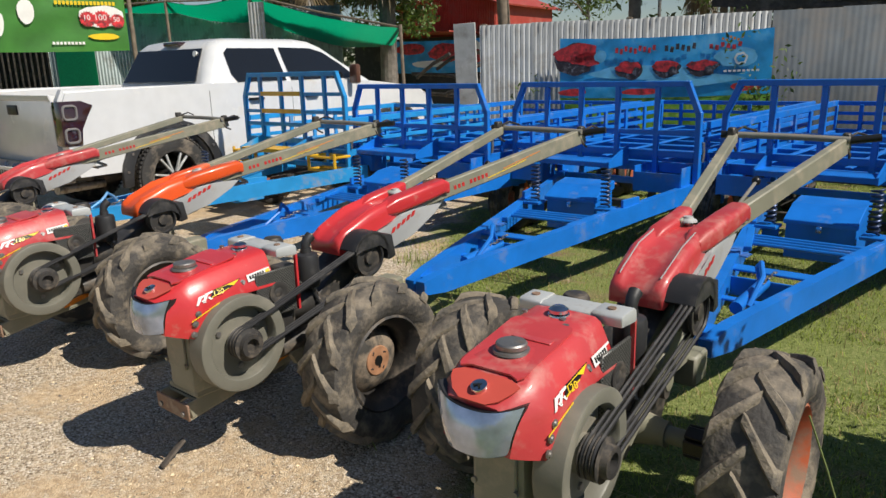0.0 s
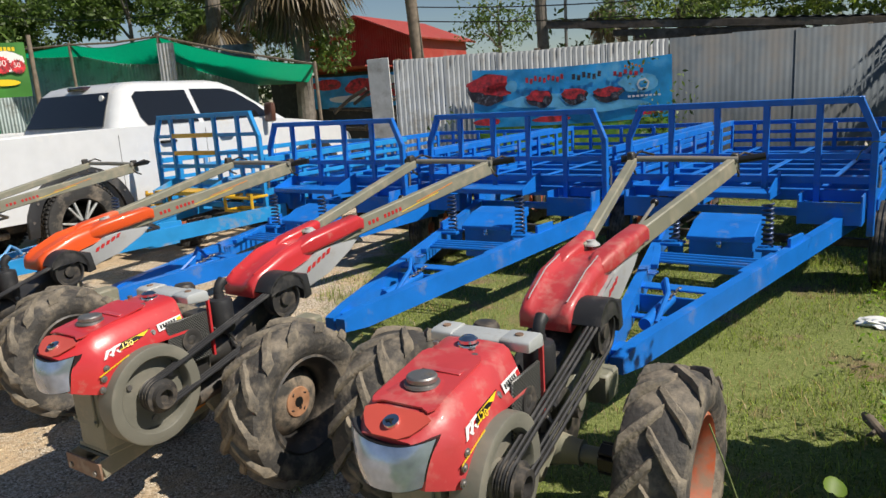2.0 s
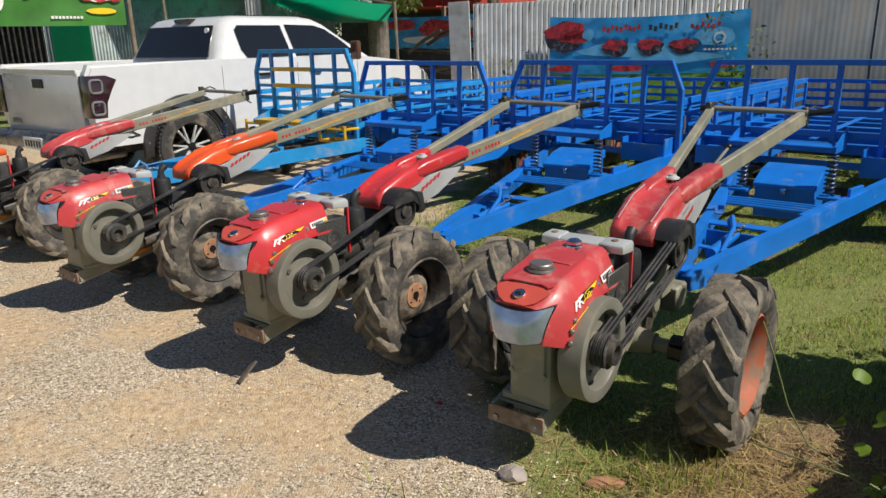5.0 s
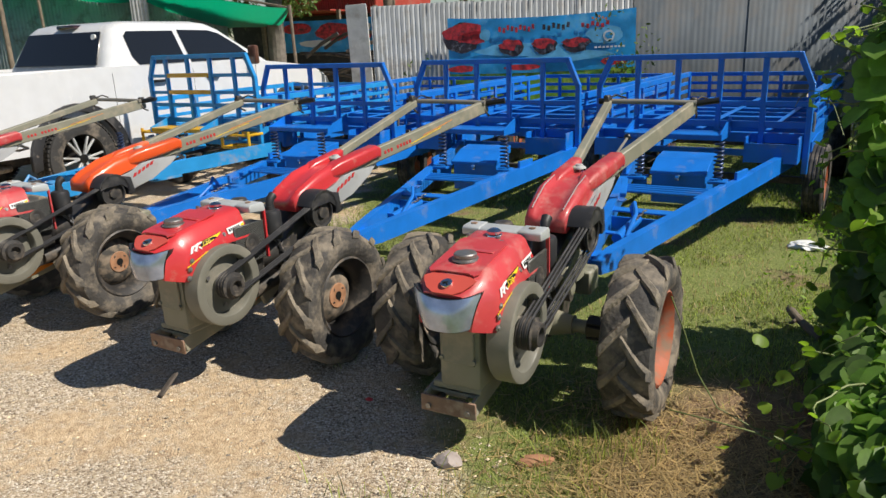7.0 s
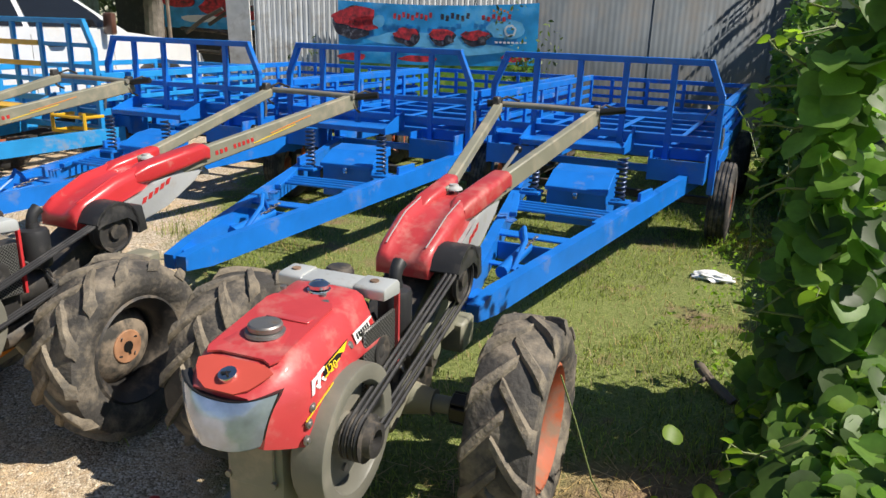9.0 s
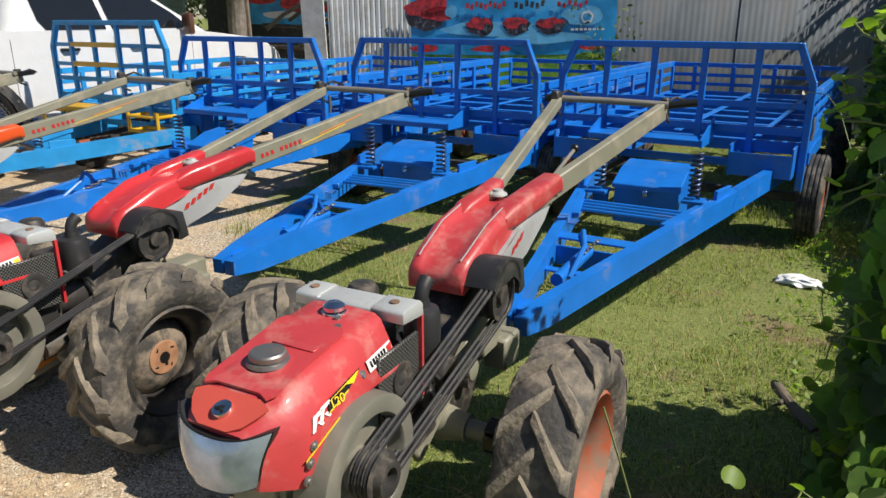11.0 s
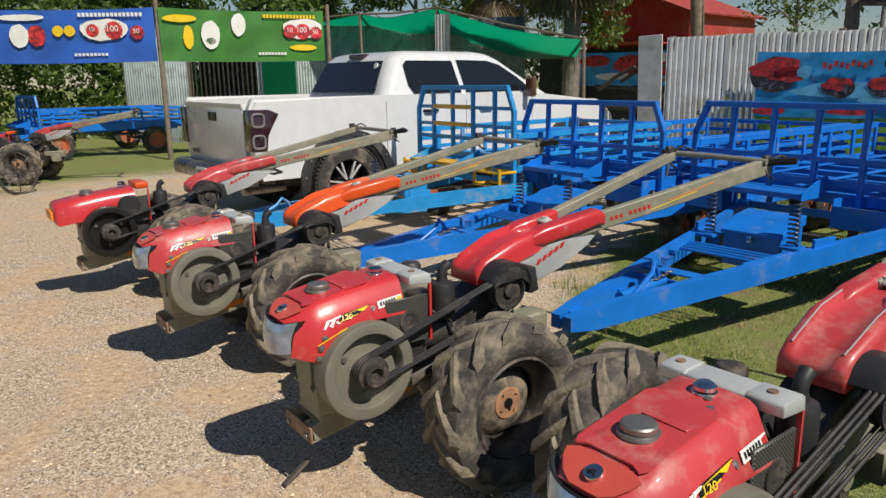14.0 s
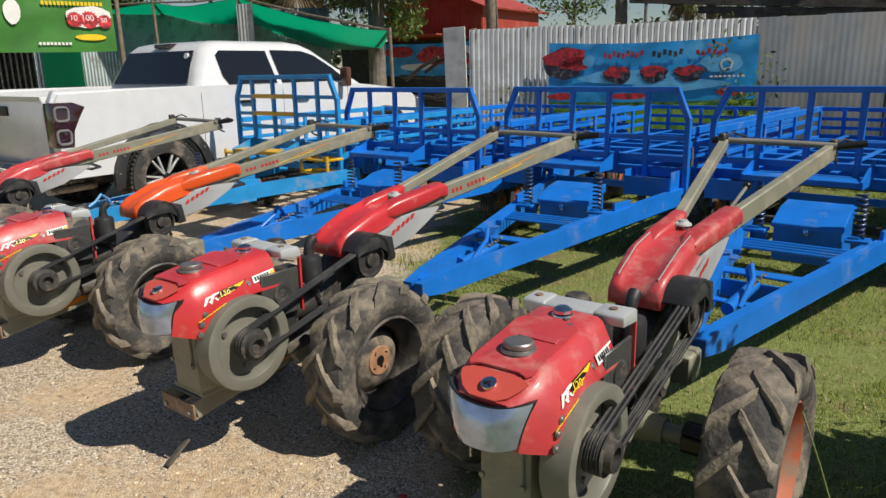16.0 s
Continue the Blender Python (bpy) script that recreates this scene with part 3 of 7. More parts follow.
        for k in range(6):
            y = -0.55 + k * 0.0125
            plate(bm, [(0.1672, y + e, 0.736 + k * 0.0012), (0.1672, y + 0.008 + e, 0.736 + k * 0.0012), (0.1672, y + 0.008 + e, 0.75 + k * 0.0012), (0.1672, y + e, 0.75 + k * 0.0012)], (1, 0, 0), 0.001)
        part("sticker_mark", bm, M["dblack"], st)
        bm = B()
        plate(bm, [(0.1672, -0.472 + e, 0.742), (0.1672, -0.452 + e, 0.744), (0.1672, -0.452 + e, 0.76), (0.1672, -0.472 + e, 0.756)], (1, 0, 0), 0.001)
        part("sticker_mark", bm, M["dyellow"] if seed != 1 else M["dred"], st)
        # what is stuck or screwed on the flank follows its slope
        for o in bn.children_recursive:
            if o.name.split(".")[0] in ("side_decal", "side_decal_mark", "side_number", "maker_sticker", "sticker_mark", "screw", "decal_line"):
                o.data.transform(o.matrix_basis)
                o.matrix_basis = Matrix.Identity(4)
                print_on = o.name.startswith("side_")
                for v in o.data.vertices:
                    if v.co.x > 0.15:
                        if print_on:
                            v.co.y = -0.68 + e + (v.co.y + 0.68 - e) * 0.85
                            v.co.z = 0.724 + (v.co.z - 0.694) * 0.62
                        v.co.x -= 0.46 * max(0.0, v.co.z - 0.698) - (0.004 if "sticker" in o.name else 0.0)
        # headlight
        bm = B()
        nu, nv = 20, 10

        def lens_point(u, v, back=0.0):
            hw = 0.094 + 0.037 * v
            yy = -0.94 + 0.046 * abs(u) ** 3 + 0.016 * v - 0.012 * math.sin(math.pi * v) + back
            zz = 0.606 + 0.118 * v - 0.006 * (1 - u * u) * (1 - v) - 0.012 * (1 - u * u) * v + 0.012 * v * u * u
            return (u * hw, yy + e, zz)
        grid = [[bm.verts.new(lens_point(2 * i / nu - 1, j / nv)) for i in range(nu + 1)] for j in range(nv + 1)]
        for j in range(nv):
            for i in range(nu):
                bm.faces.new((grid[j][i], grid[j][i + 1], grid[j + 1][i + 1], grid[j + 1][i]))
        hl = part("headlight", bm, M["lens"], t, "scuffed clear headlight lens", smooth=60)
        edge = [(2 * i / nu - 1, 0) for i in range(nu + 1)] + [(1, j / nv) for j in range(1, nv + 1)] + [(1 - 2 * i / nu, 1) for i in range(1, nu + 1)] + [(-1, 1 - j / nv) for j in range(1, nv)]
        bm = B()
        tube(bm, [lens_point(u, v, 0.004) for u, v in edge], 0.003, 6, closed=True)
        part("seal", bm, M["dblack"], hl)
        bm = B()
        A = [bm.verts.new(lens_point(u, v, 0.002)) for u, v in edge]
        C = [bm.verts.new(lens_point(u * 0.97, v, 0.035)) for u, v in edge]
        for i in range(len(A)):
            bm.faces.new((A[i], A[(i + 1) % len(A)], C[(i + 1) % len(A)], C[i]))
        part("lamp_housing", bm, M["black"], hl)
    else:
        rings = [bonnet_ring(-0.97 + e, 0.0, 0.1, 0.13, 0.12, 0.72, 0.69, 0.6, 0.6),
                 bonnet_ring(-0.95 + e, 0.0, 0.12, 0.15, 0.14, 0.74, 0.7, 0.58, 0.58),
                 bonnet_ring(-0.8 + e, 0.0, 0.13, 0.16, 0.15, 0.765, 0.71, 0.6, 0.6),
                 bonnet_ring(-0.6 + e, 0.0, 0.12, 0.15, 0.14, 0.79, 0.74, 0.68, 0.68),
                 bonnet_ring(-0.42 + e, 0.0, 0.12, 0.15, 0.15, 0.805, 0.75, 0.66, 0.66)]
        bm = B()
        loft(bm, rings)
        bn = part("bonnet", bm, paint, t, smooth=50)
        bm = B()
        lathe(bm, [(0, 0.02), (0.07, 0.02), (0.085, 0.0), (0, 0.0)], (0.13, -0.47 + e, 0.68), (1, 0, 0), 24)
        part("fan_cover", bm, M["black"], t)
        bm = B()
        box(bm, (0, -0.985 + e, 0.655), (0.22, 0.02, 0.07), None, 0.008, 2)
        part("front_lamp", bm, M["dorange"], t, "amber front lamp")
        bm = B()
        box(bm, (0, -0.36 + e, 0.82), (0.24, 0.1, 0.05), None, 0.015, 2)
        part("rear_cowl", bm, M["orange"], t, "orange plastic cowl")
    ztop = 0.792 + (0.006 if not old else -0.01)
    bm = B()
    lathe(bm, [(0.05, 0.0), (0.048, 0.008), (0.04, 0.01), (0.036, 0.011), (0.042, 0.012), (0.042, 0.023), (0.038, 0.027), (0.0, 0.028)], (0, -0.73 + e, ztop), (0, 0, 1), 32)
    part("fuel_cap", bm, M["steel"], t, "round dull metal fuel cap")
    bm = B()
    lathe(bm, [(0.034, 0.0), (0.032, 0.008), (0.02, 0.01), (0.028, 0.012), (0.029, 0.022), (0.018, 0.03), (0, 0.031)], (0, -0.48 + e, 0.82), (0, 0, 1), 12)
    part("radiator_cap", bm, M["chrome"], t, "chrome radiator cap")
    if not old:
        bm = B()
        sect = [(-0.43, 0.80), (-0.43, 0.83), (-0.415, 0.836), (-0.345, 0.838), (-0.33, 0.828), (-0.325, 0.79)]
        prism(bm, [(y + e, z) for y, z in sect], -0.165, -0.09, 0.005)
        prism(bm, [(y + e, z) for y, z in sect], 0.075, 0.172, 0.005)
        prism(bm, [(y + e, z - 0.005) for y, z in sect], -0.1, 0.09, 0.004)
        part("rear_cover", bm, M["silver"], t, "chipped silver painted cover")
        for x in (-0.158, 0.092):
            bm = B()
            cyl(bm, (x, -0.385 + e, 0.834), (x, -0.385 + e, 0.841), 0.013, n=12)
            part("bolt", bm, M["rust"], t)
        bm = B()
        lathe(bm, [(0.045, 0.0), (0.045, 0.03), (0.035, 0.045), (0, 0.05)], (-0.05, -0.28 + e, 0.78), (0, 0, 1), 20)
        part("breather_dome", bm, M["iron"], t)
    for o in list(t.children):
        if o.name.split(".")[0] in ("bonnet", "headlight", "fuel_cap", "radiator_cap", "rear_cover", "breather_dome", "front_lamp", "rear_cowl"):
            o.location.x -= 0.028
    # radiator grille on the belt side
    bm = B()
    box(bm, (0.13, -0.435 + e, 0.655), (0.012, 0.19, 0.19), None, 0.004)
    part("grille", bm, M["grille"], t, "black wire mesh radiator screen")
    bm = B()
    box(bm, (0.136, -0.332 + e, 0.68), (0.014, 0.01, 0.24))
    part("grille_edge", bm, paint, t)
    bm = B()
    lathe(bm, [(0.0, 0.002), (0.045, 0.002), (0.045, 0.008), (0.035, 0.01), (0.02, 0.004), (0, 0.01)], (0.134, -0.43 + e, 0.655), (1, 0, 0), 20)
    part("fan_hub", bm, M["iron"], t)
    # air cleaner with its bent pipe
    bm = B()
    lathe(bm, [(0, 0), (0.048, 0.004), (0.052, 0.02), (0.052, 0.13), (0.047, 0.145), (0.024, 0.152), (0.022, 0.17), (0, 0.17)], (0.085, -0.235 + e, 0.62), (0, 0, 1), 24)
    ac = part("air_cleaner", bm, M["black"], t)
    bm = B()
    tube(bm, [(0.085, -0.235 + e, 0.78), (0.085, -0.235 + e, 0.805), (0.085, -0.225 + e, 0.825), (0.085, -0.205 + e, 0.838)], [0.02, 0.02, 0.021, 0.023], 12)
    part("intake_pipe", bm, M["black"], ac)

    # gearbox, hitch, axle
    bm = B()
    prism(bm, [(-0.2, 0.3), (-0.22, 0.5), (-0.05, 0.62), (0.1, 0.72), (0.22, 0.7), (0.24, 0.45), (0.1, 0.26)], -0.1, 0.075, 0.02)
    box(bm, (-0.01, 0.0, 0.33), (0.15, 0.2, 0.16), None, 0.02, 2)
    cyl(bm, (0.07, -0.1, 0.5), (0.11, -0.1, 0.5), 0.06, bevel=0.008)
    cyl(bm, (0.07, 0.02, 0.43), (0.12, 0.02, 0.43), 0.03)
    part("gearbox", bm, M["iron"], t)
    bm = B()
    beam(bm, (0.09, -0.3, 0.33), (0.09, 0.2, 0.62), 0.03, 0.07, 0.008)
    cyl(bm, (0.1, 0.03, 0.46), (0.125, 0.03, 0.46), 0.035, bevel=0.006)
    part("chain_case", bm, M["olive"], t)
    bm = B()
    box(bm, (0.085, 0.34, 0.4), (0.09, 0.13, 0.12), None, 0.01)
    box(bm, (0.07, 0.24, 0.47), (0.05, 0.16, 0.08), None, 0.01)
    box(bm, (0.0, 0.36, 0.46), (0.12, 0.18, 0.1), None, 0.01)
    part("hitch_bracket", bm, M["olive"], t)
    for x, st in wheels:
        s = 1 if x > 0 else -1
        bm = B()
        lathe(bm, [(0, 0), (0.06, 0), (0.055, 0.03), (0.042, 0.09), (0.045, 0.105), (0.03, 0.105), (0.03, 0.2), (0, 0.2)], (s * 0.07, WY, WZ), (s, 0, 0), 20)
        part("axle_housing", bm, M["olive"], t)
        bm = B()
        cyl(bm, (s * 0.18, WY, WZ), (x, WY, WZ), 0.026)
        if abs(x) > 0.42:
            for q in range(3):
                box(bm, (s * 0.31, WY, WZ), (0.14, 0.105, 0.045), Euler((q * math.pi / 3, 0, 0)).to_matrix().to_4x4(), 0.004)
        part("axle", bm, M["dblack"], t)
        tractor_wheel(t, x, s, st, seed * 7 + (s > 0))

    # handle base cover: nose over the clutch, forking at the rear
    def cov(y, z, hw, h, dx=0.0):
        return [(x + dx, y, z + q) for x, q in rounded(hw * 2, h, min(hw, h / 2) * 0.55, 4)]
    def shell(y, z, hw, h):
        half = ((1, -0.5), (1.0, 0.12), (0.95, 0.34), (0.84, 0.47), (0.7, 0.5), (0.58, 0.45), (0.48, 0.33), (0.2, 0.3))
        return [(-hw * x, y, z + h * q) for x, q in half] + [(hw * x, y, z + h * q) for x, q in reversed(half)]
    bm = B()
    loft(bm, [shell(-0.004, 0.752, 0.088, 0.05), shell(0.004, 0.757, 0.098, 0.078), shell(0.05, 0.782, 0.104, 0.088), shell(0.2, 0.838, 0.114, 0.1), shell(0.38, 0.876, 0.108, 0.09), shell(0.5, 0.885, 0.085, 0.07), shell(0.53, 0.88, 0.07, 0.05)])
    hc = part("handle_cover", bm, cpaint, t, smooth=55)
    bm = B()
    loft(bm, [cov(0.3, 0.87, 0.03, 0.05, 0.08), cov(0.36, 0.885, 0.045, 0.08, 0.085), cov(0.55, 0.92, 0.045, 0.08, 0.115), cov(0.66, 0.94, 0.04, 0.075, 0.13), cov(0.69, 0.93, 0.025, 0.06, 0.145)])
    part("cover_fork", bm, cpaint, hc, smooth=55)
    bm = B()
    loft(bm, [cov(0.28, 0.862, 0.02, 0.04, -0.075), cov(0.34, 0.885, 0.036, 0.07, -0.066), cov(0.5, 0.918, 0.036, 0.07, -0.045), cov(0.56, 0.93, 0.032, 0.064, -0.046), cov(0.575, 0.93, 0.026, 0.055, -0.047)])
    part("cover_fork", bm, cpaint, hc, smooth=55)
    bm = B()
    for dx in (-0.072, 0.072):
        tube(bm, [(dx, 0.03, 0.8175), (dx * 1.03, 0.06, 0.8305), (dx * 1.08, 0.2, 0.888), (dx * 1.05, 0.34, 0.914)], 0.0025, 5)
    part("cover_ridge", bm, M["grey"] if seed == 1 else cpaint, hc, "worn edges rubbed pale" if seed == 1 else "")
    bm = B()
    lathe(bm, [(0.035, 0), (0.033, 0.006), (0.02, 0.014), (0.018, 0.02), (0, 0.022)], (0.0, 0.475, 0.922), (0, 0, 1), 20)
    part("knob", bm, M["silver"], hc, "round steel nut")
    for s in (-1, 1):
        bm = B()
        prism(bm, [(0.1, 0.74), (0.14, 0.775), (0.3, 0.8), (0.38, 0.845), (0.7, 0.9), (0.74, 0.89), (0.62, 0.81), (0.45, 0.73), (0.3, 0.685), (0.18, 0.68)], s * 0.08, s * 0.128, 0.01)
        pn = part("cover_side", bm, M["grey"], t, "light grey plastic side panel")
        bm = B()
        for k in range(5 if seed != 1 else 3):
            y = 0.3 + k * 0.035
            plate(bm, [(s * 0.129, y, 0.765 + k * 0.014), (s * 0.129, y + 0.022, 0.77 + k * 0.014), (s * 0.129, y + 0.035, 0.795 + k * 0.014), (s * 0.129, y + 0.012, 0.79 + k * 0.014)], (s, 0, 0))
        part("panel_decal", bm, M["dred"], pn)

    # handles
    L0, L1 = Vector((-0.03, 0.44, 0.91)), Vector((-0.19, 1.64, 1.125))
    R0, R1 = Vector((0.085, 0.42, 0.87)), Vector((0.31 + handle_out, 1.78, 1.1))
    bm = B()
    beam(bm, L0, L1, 0.045, 0.05, 0.006)
    part("left_handle_beam", bm, M["olive"], t)
    bm = B()
    beam(bm, R0, R1, 0.04, 0.085, 0.006)
    rb = part("right_handle_beam", bm, M["olive"], t)
    fr = frame_of(R0, R1)
    ctr = (R0 + R1) / 2
    tm = Matrix.Translation(ctr) @ fr
    for k in range(9 if seed != 1 else 0):
        if k == 3:
            continue
        bm = B()
        box(bm, tm @ Vector((0.0206, -0.36 + k * 0.028, -0.002)), (0.002, 0.016, 0.02), fr)
        part("beam_mark", bm, M["dred"], rb)
    for k in range(2 if seed != 1 else 0):
        bm = B()
        box(bm, tm @ Vector((0.0206, 0.02 + k * 0.12, -0.012 + k * 0.018)), (0.002, 0.3, 0.004), fr @ Euler((0.06, 0, 0)).to_matrix().to_4x4())
        part("beam_stripe", bm, M["dorange"] if k else M["dyellow"], rb)
    bm = B()
    tube(bm, [(-0.23, 1.64, 1.14), (0.05, 1.68, 1.135), (R1.x + 0.02, R1.y - 0.06, 1.125)], 0.016, 10)
    part("cross_bar", bm, M["rod"], t)
    bm = B()
    tube(bm, [(R1.x - 0.01, R1.y - 0.03, 1.115), (R1.x + 0.14, R1.y + 0.01, 1.135)], 0.019, 10)
    part("grip", bm, M["dblack"], t)
    bm = B()
    tube(bm, [(-0.25, 1.635, 1.14), (-0.17, 1.647, 1.141)], 0.019, 10)
    part("grip", bm, M["dblack"], t)
    for p in (L1, R1):
        bm = B()
        box(bm, p + Vector((0, -0.03, 0.03)), (0.035, 0.05, 0.05), None, 0.006)
        tube(bm, [p + Vector((0.0, -0.06, 0.0)), p + Vector((0.02, -0.03, -0.05)), p + Vector((0.01, 0.02, -0.07))], 0.007, 6)
        tube(bm, [p + Vector((0, 0, 0.03)), p + Vector((0.03, 0.05, 0.05)), p + Vector((0.1, 0.06, 0.03))], 0.006, 6)
        part("clutch_lever", bm, M["iron"], t)
    bm = B()
    tube(bm, [(0.03, 0.2, 0.66), (0.05, 0.5, 0.8), (0.06, 1.15, 0.98)], 0.008, 8)
    part("gear_rod", bm, M["rod"], t)
    bm = B()
    bmesh.ops.create_uvsphere(bm, u_segments=12, v_segments=8, radius=0.02, matrix=Matrix.Translation((0.06, 1.16, 0.985)))
    part("gear_knob", bm, M["dblack"], t)
    bm = B()
    tube(bm, [(-0.06, 0.55, 0.86), (-0.02, 0.75, 0.8), (0.06, 0.78, 0.82), (0.13, 0.66, 0.87)], 0.012, 8)
    part("brace", bm, M["rod"], t)
    return t


# ---- trailers ----
def trailer_wheel(t, x, y):
    s = 1 if x > 0 else -1
    w = new("wheel")
    w.parent = t
    bm = B()
    h = 0.075
    prof = [(0.19, -h), (0.25, -h * 1.08), (0.295, -h * 0.95), (0.31, -h * 0.7)]
    for k in range(4):
        a = -h * 0.6 + k * h * 0.4
        prof += [(0.311, a - 0.008), (0.302, a - 0.004), (0.302, a + 0.004), (0.311, a + 0.008)]
    prof += [(0.31, h * 0.75), (0.295, h * 0.95), (0.25, h * 1.08), (0.19, h), (0.17, 0)]
    lathe(bm, prof, (x, y, 0.31), (1, 0, 0), 40, closed=True)
    part("tyre", bm, M["rubber"], w)
    bm = B()
    lathe(bm, [(0, s * 0.03), (0.05, s * 0.03), (0.07, s * 0.0), (0.14, s * 0.01), (0.17, s * 0.055), (0.2, s * 0.07), (0.195, s * 0.05), (0.17, s * -0.03), (0, s * -0.03)], (x, y, 0.31), (1, 0, 0), 28)
    part("rim", bm, M["rim"], w)


def spring(bm, x, y, z0, z1, r=0.03, turns=9):
    n = turns * 10
    tube(bm, [(x + r * math.cos(2 * math.pi * i / 10), y + r * math.sin(2 * math.pi * i / 10), z0 + (z1 - z0) * i / n) for i in range(n + 1)], 0.007, 6)


def trailer(m, label, paint, draw, length=3.1, alt=None, W=0.85, top=1.36):
    t = thing("trailer", m, label, "trailer", "farm trailers in a row")
    alt = alt or paint
    drawn = m.inverted() @ draw

    def bar(name, a, b, w, h, mat=None, parent=t, bevel=0.003, up=(0, 0, 1)):
        bm = B()
        beam(bm, a, b, w, h, bevel, up)
        return part(name, bm, mat or paint, parent, smooth=0)
    zt = top - 0.02
    # headboard: one bent frame and its posts
    bm = B()
    tube_pts = [(-W, 0, 0.42), (-W, 0, zt - 0.23), (-W + 0.1, 0, zt), (W - 0.1, 0, zt), (W, 0, zt - 0.23), (W, 0, 0.42)]
    for a, b in zip(tube_pts, tube_pts[1:]):
        beam(bm, a, b, 0.045, 0.045, 0.004, (0, 1, 0))
    for p in tube_pts[1:-1]:
        box(bm, p, (0.045, 0.045, 0.045), None, 0.006)
    part("headboard_frame", bm, paint, t, smooth=0)
    for k, x in enumerate((-0.51, -0.17, 0.17, 0.51)):
        long_one = k in (0, 3)
        bar("headboard_post", (x, 0, zt - 0.02), (x, 0, 0.6 if long_one else 0.7), 0.042, 0.035, up=(0, 1, 0))
    bar("headboard_rail", (-W + 0.02, 0.004, 0.965), (W - 0.02, 0.004, 0.965), 0.035, 0.04)
    if alt is not paint:
        for z in (zt - 0.2, zt - 0.38):
            bar("headboard_rail", (-W + 0.02, 0.004, z), (W - 0.02, 0.004, z), 0.03, 0.035)
            bar("yellow_rail", (-0.49, -0.02, z + 0.004), (0.15, -0.02, z + 0.004), 0.012, 0.045, alt)
    bar("headboard_rail", (-W + 0.02, 0.004, 0.8), (W - 0.02, 0.004, 0.8), 0.035, 0.05)
    # bed frame
    for z, h in ((0.69, 0.08), (0.56, 0.05)):
        bar("bed_beam", (-W + 0.02, 0.05, z), (W - 0.02, 0.05, z), 0.05, h)
    bar("bed_beam", (-W, length, 0.68), (W, length, 0.68), 0.05, 0.14)
    for s in (-1, 1):
        bar("bed_side", (s * (W - 0.01), 0.02, 0.66), (s * (W - 0.01), length, 0.66), 0.05, 0.15)
        bar("bed_runner", (s * 0.42, 0.07, 0.58), (s * 0.42, length - 0.03, 0.58), 0.06, 0.12)
    for k in range(7):
        y = 0.42 + k * (length - 0.55) / 6.5
        bar("bed_joist", (-W + 0.02, y, 0.7), (W - 0.02, y, 0.7), 0.06 if k % 2 else 0.09, 0.06)
    for x in (-0.55, 0.0, 0.55):
        bar("bed_plank", (x, 0.1, 0.742), (x, length - 0.04, 0.742), 0.05, 0.012)
    # sides and tail
    for s in (-1, 1):
        for z, h in ((1.02, 0.055), (0.915, 0.04), (0.82, 0.04)):
            bar("side_slat", (s * W, 0.03, z), (s * W, length + 0.02, z), 0.022 if h < 0.05 else 0.045, h)
        for k in range(7):
            y = 0.25 + k * (length - 0.3) / 6
            bar("side_post", (s * (W - 0.02), y, 0.7), (s * (W - 0.02), y, 1.0), 0.025, 0.05, up=(0, 1, 0))
        bm = B()
        prism(bm, [(0.02, 0.42), (0.02, 0.74), (0.22, 0.74), (0.16, 0.52), (0.06, 0.44)], s * (W + 0.004), s * (W + 0.016), 0.002)
        part("gusset", bm, paint, t, smooth=0)
        bm = B()
        prism(bm, [(0.1, 0.66), (0.45, 0.68), (0.9, 0.66), (0.9, 0.58), (0.1, 0.58)], s * (W + 0.018), s * (W + 0.03), 0.002)
        part("wheel_guard", bm, paint, t, smooth=0)
        bm = B()
        tube(bm, [(s * (W + 0.03), 0.03, 0.9), (s * (W + 0.035), 0.035, 0.82), (s * (W + 0.03), 0.03, 0.75)], 0.012, 6)
        part("gate_pin", bm, M["steel"], t)
    for z, h in ((1.02, 0.045), (0.915, 0.035), (0.82, 0.035)):
        bar("tail_slat", (-W, length, z), (W, length, z), 0.03, h)
    for x in (-0.6, -0.2, 0.2, 0.6):
        bar("tail_post", (x, length - 0.02, 0.72), (x, length - 0.02, 1.01), 0.04, 0.025, up=(0, 1, 0))
    # seat plank and side trays in front of the headboard
    bm = B()
    box(bm, (-0.12, -0.2, 0.74), (0.78, 0.24, 0.012), None, 0.002)
    box(bm, (-0.12, -0.32, 0.725), (0.78, 0.012, 0.04), None, 0.002)
    part("seat_plank", bm, alt, t, smooth=0)
    for x in (-0.5, 0.27):
        bm = B()
        prism(bm, [(-0.33, 0.70), (-0.33, 0.75), (0.0, 0.86), (0.0, 0.7)], x - 0.008, x + 0.008)
        part("seat_bracket", bm, paint, t, smooth=0)
    for s in (-1, 1):
        bm = B()
        x = s * 0.62
        if alt is not paint:
            for z in (0.55, 0.68):
                tube(bm, [(x - 0.19, -0.2, z), (x + 0.19, -0.2, z), (x + 0.19, 0.0, z), (x - 0.19, 0.0, z)], 0.016, 6, closed=True)
            for q in (-0.19, 0.19):
                tube(bm, [(x + q, -0.2, 0.54), (x + q, -0.2, 0.72)], 0.016, 6)
            part("step_frame", bm, alt, t)
            continue
        box(bm, (x, -0.1, 0.53), (0.38, 0.2, 0.012))
        box(bm, (x, -0.2, 0.6), (0.38, 0.012, 0.15))
        box(bm, (x - 0.19, -0.1, 0.62), (0.012, 0.2, 0.2))
        box(bm, (x + 0.19, -0.1, 0.62), (0.012, 0.2, 0.2))
        part("step_tray", bm, alt, t, smooth=0)
    before = set(t.children)
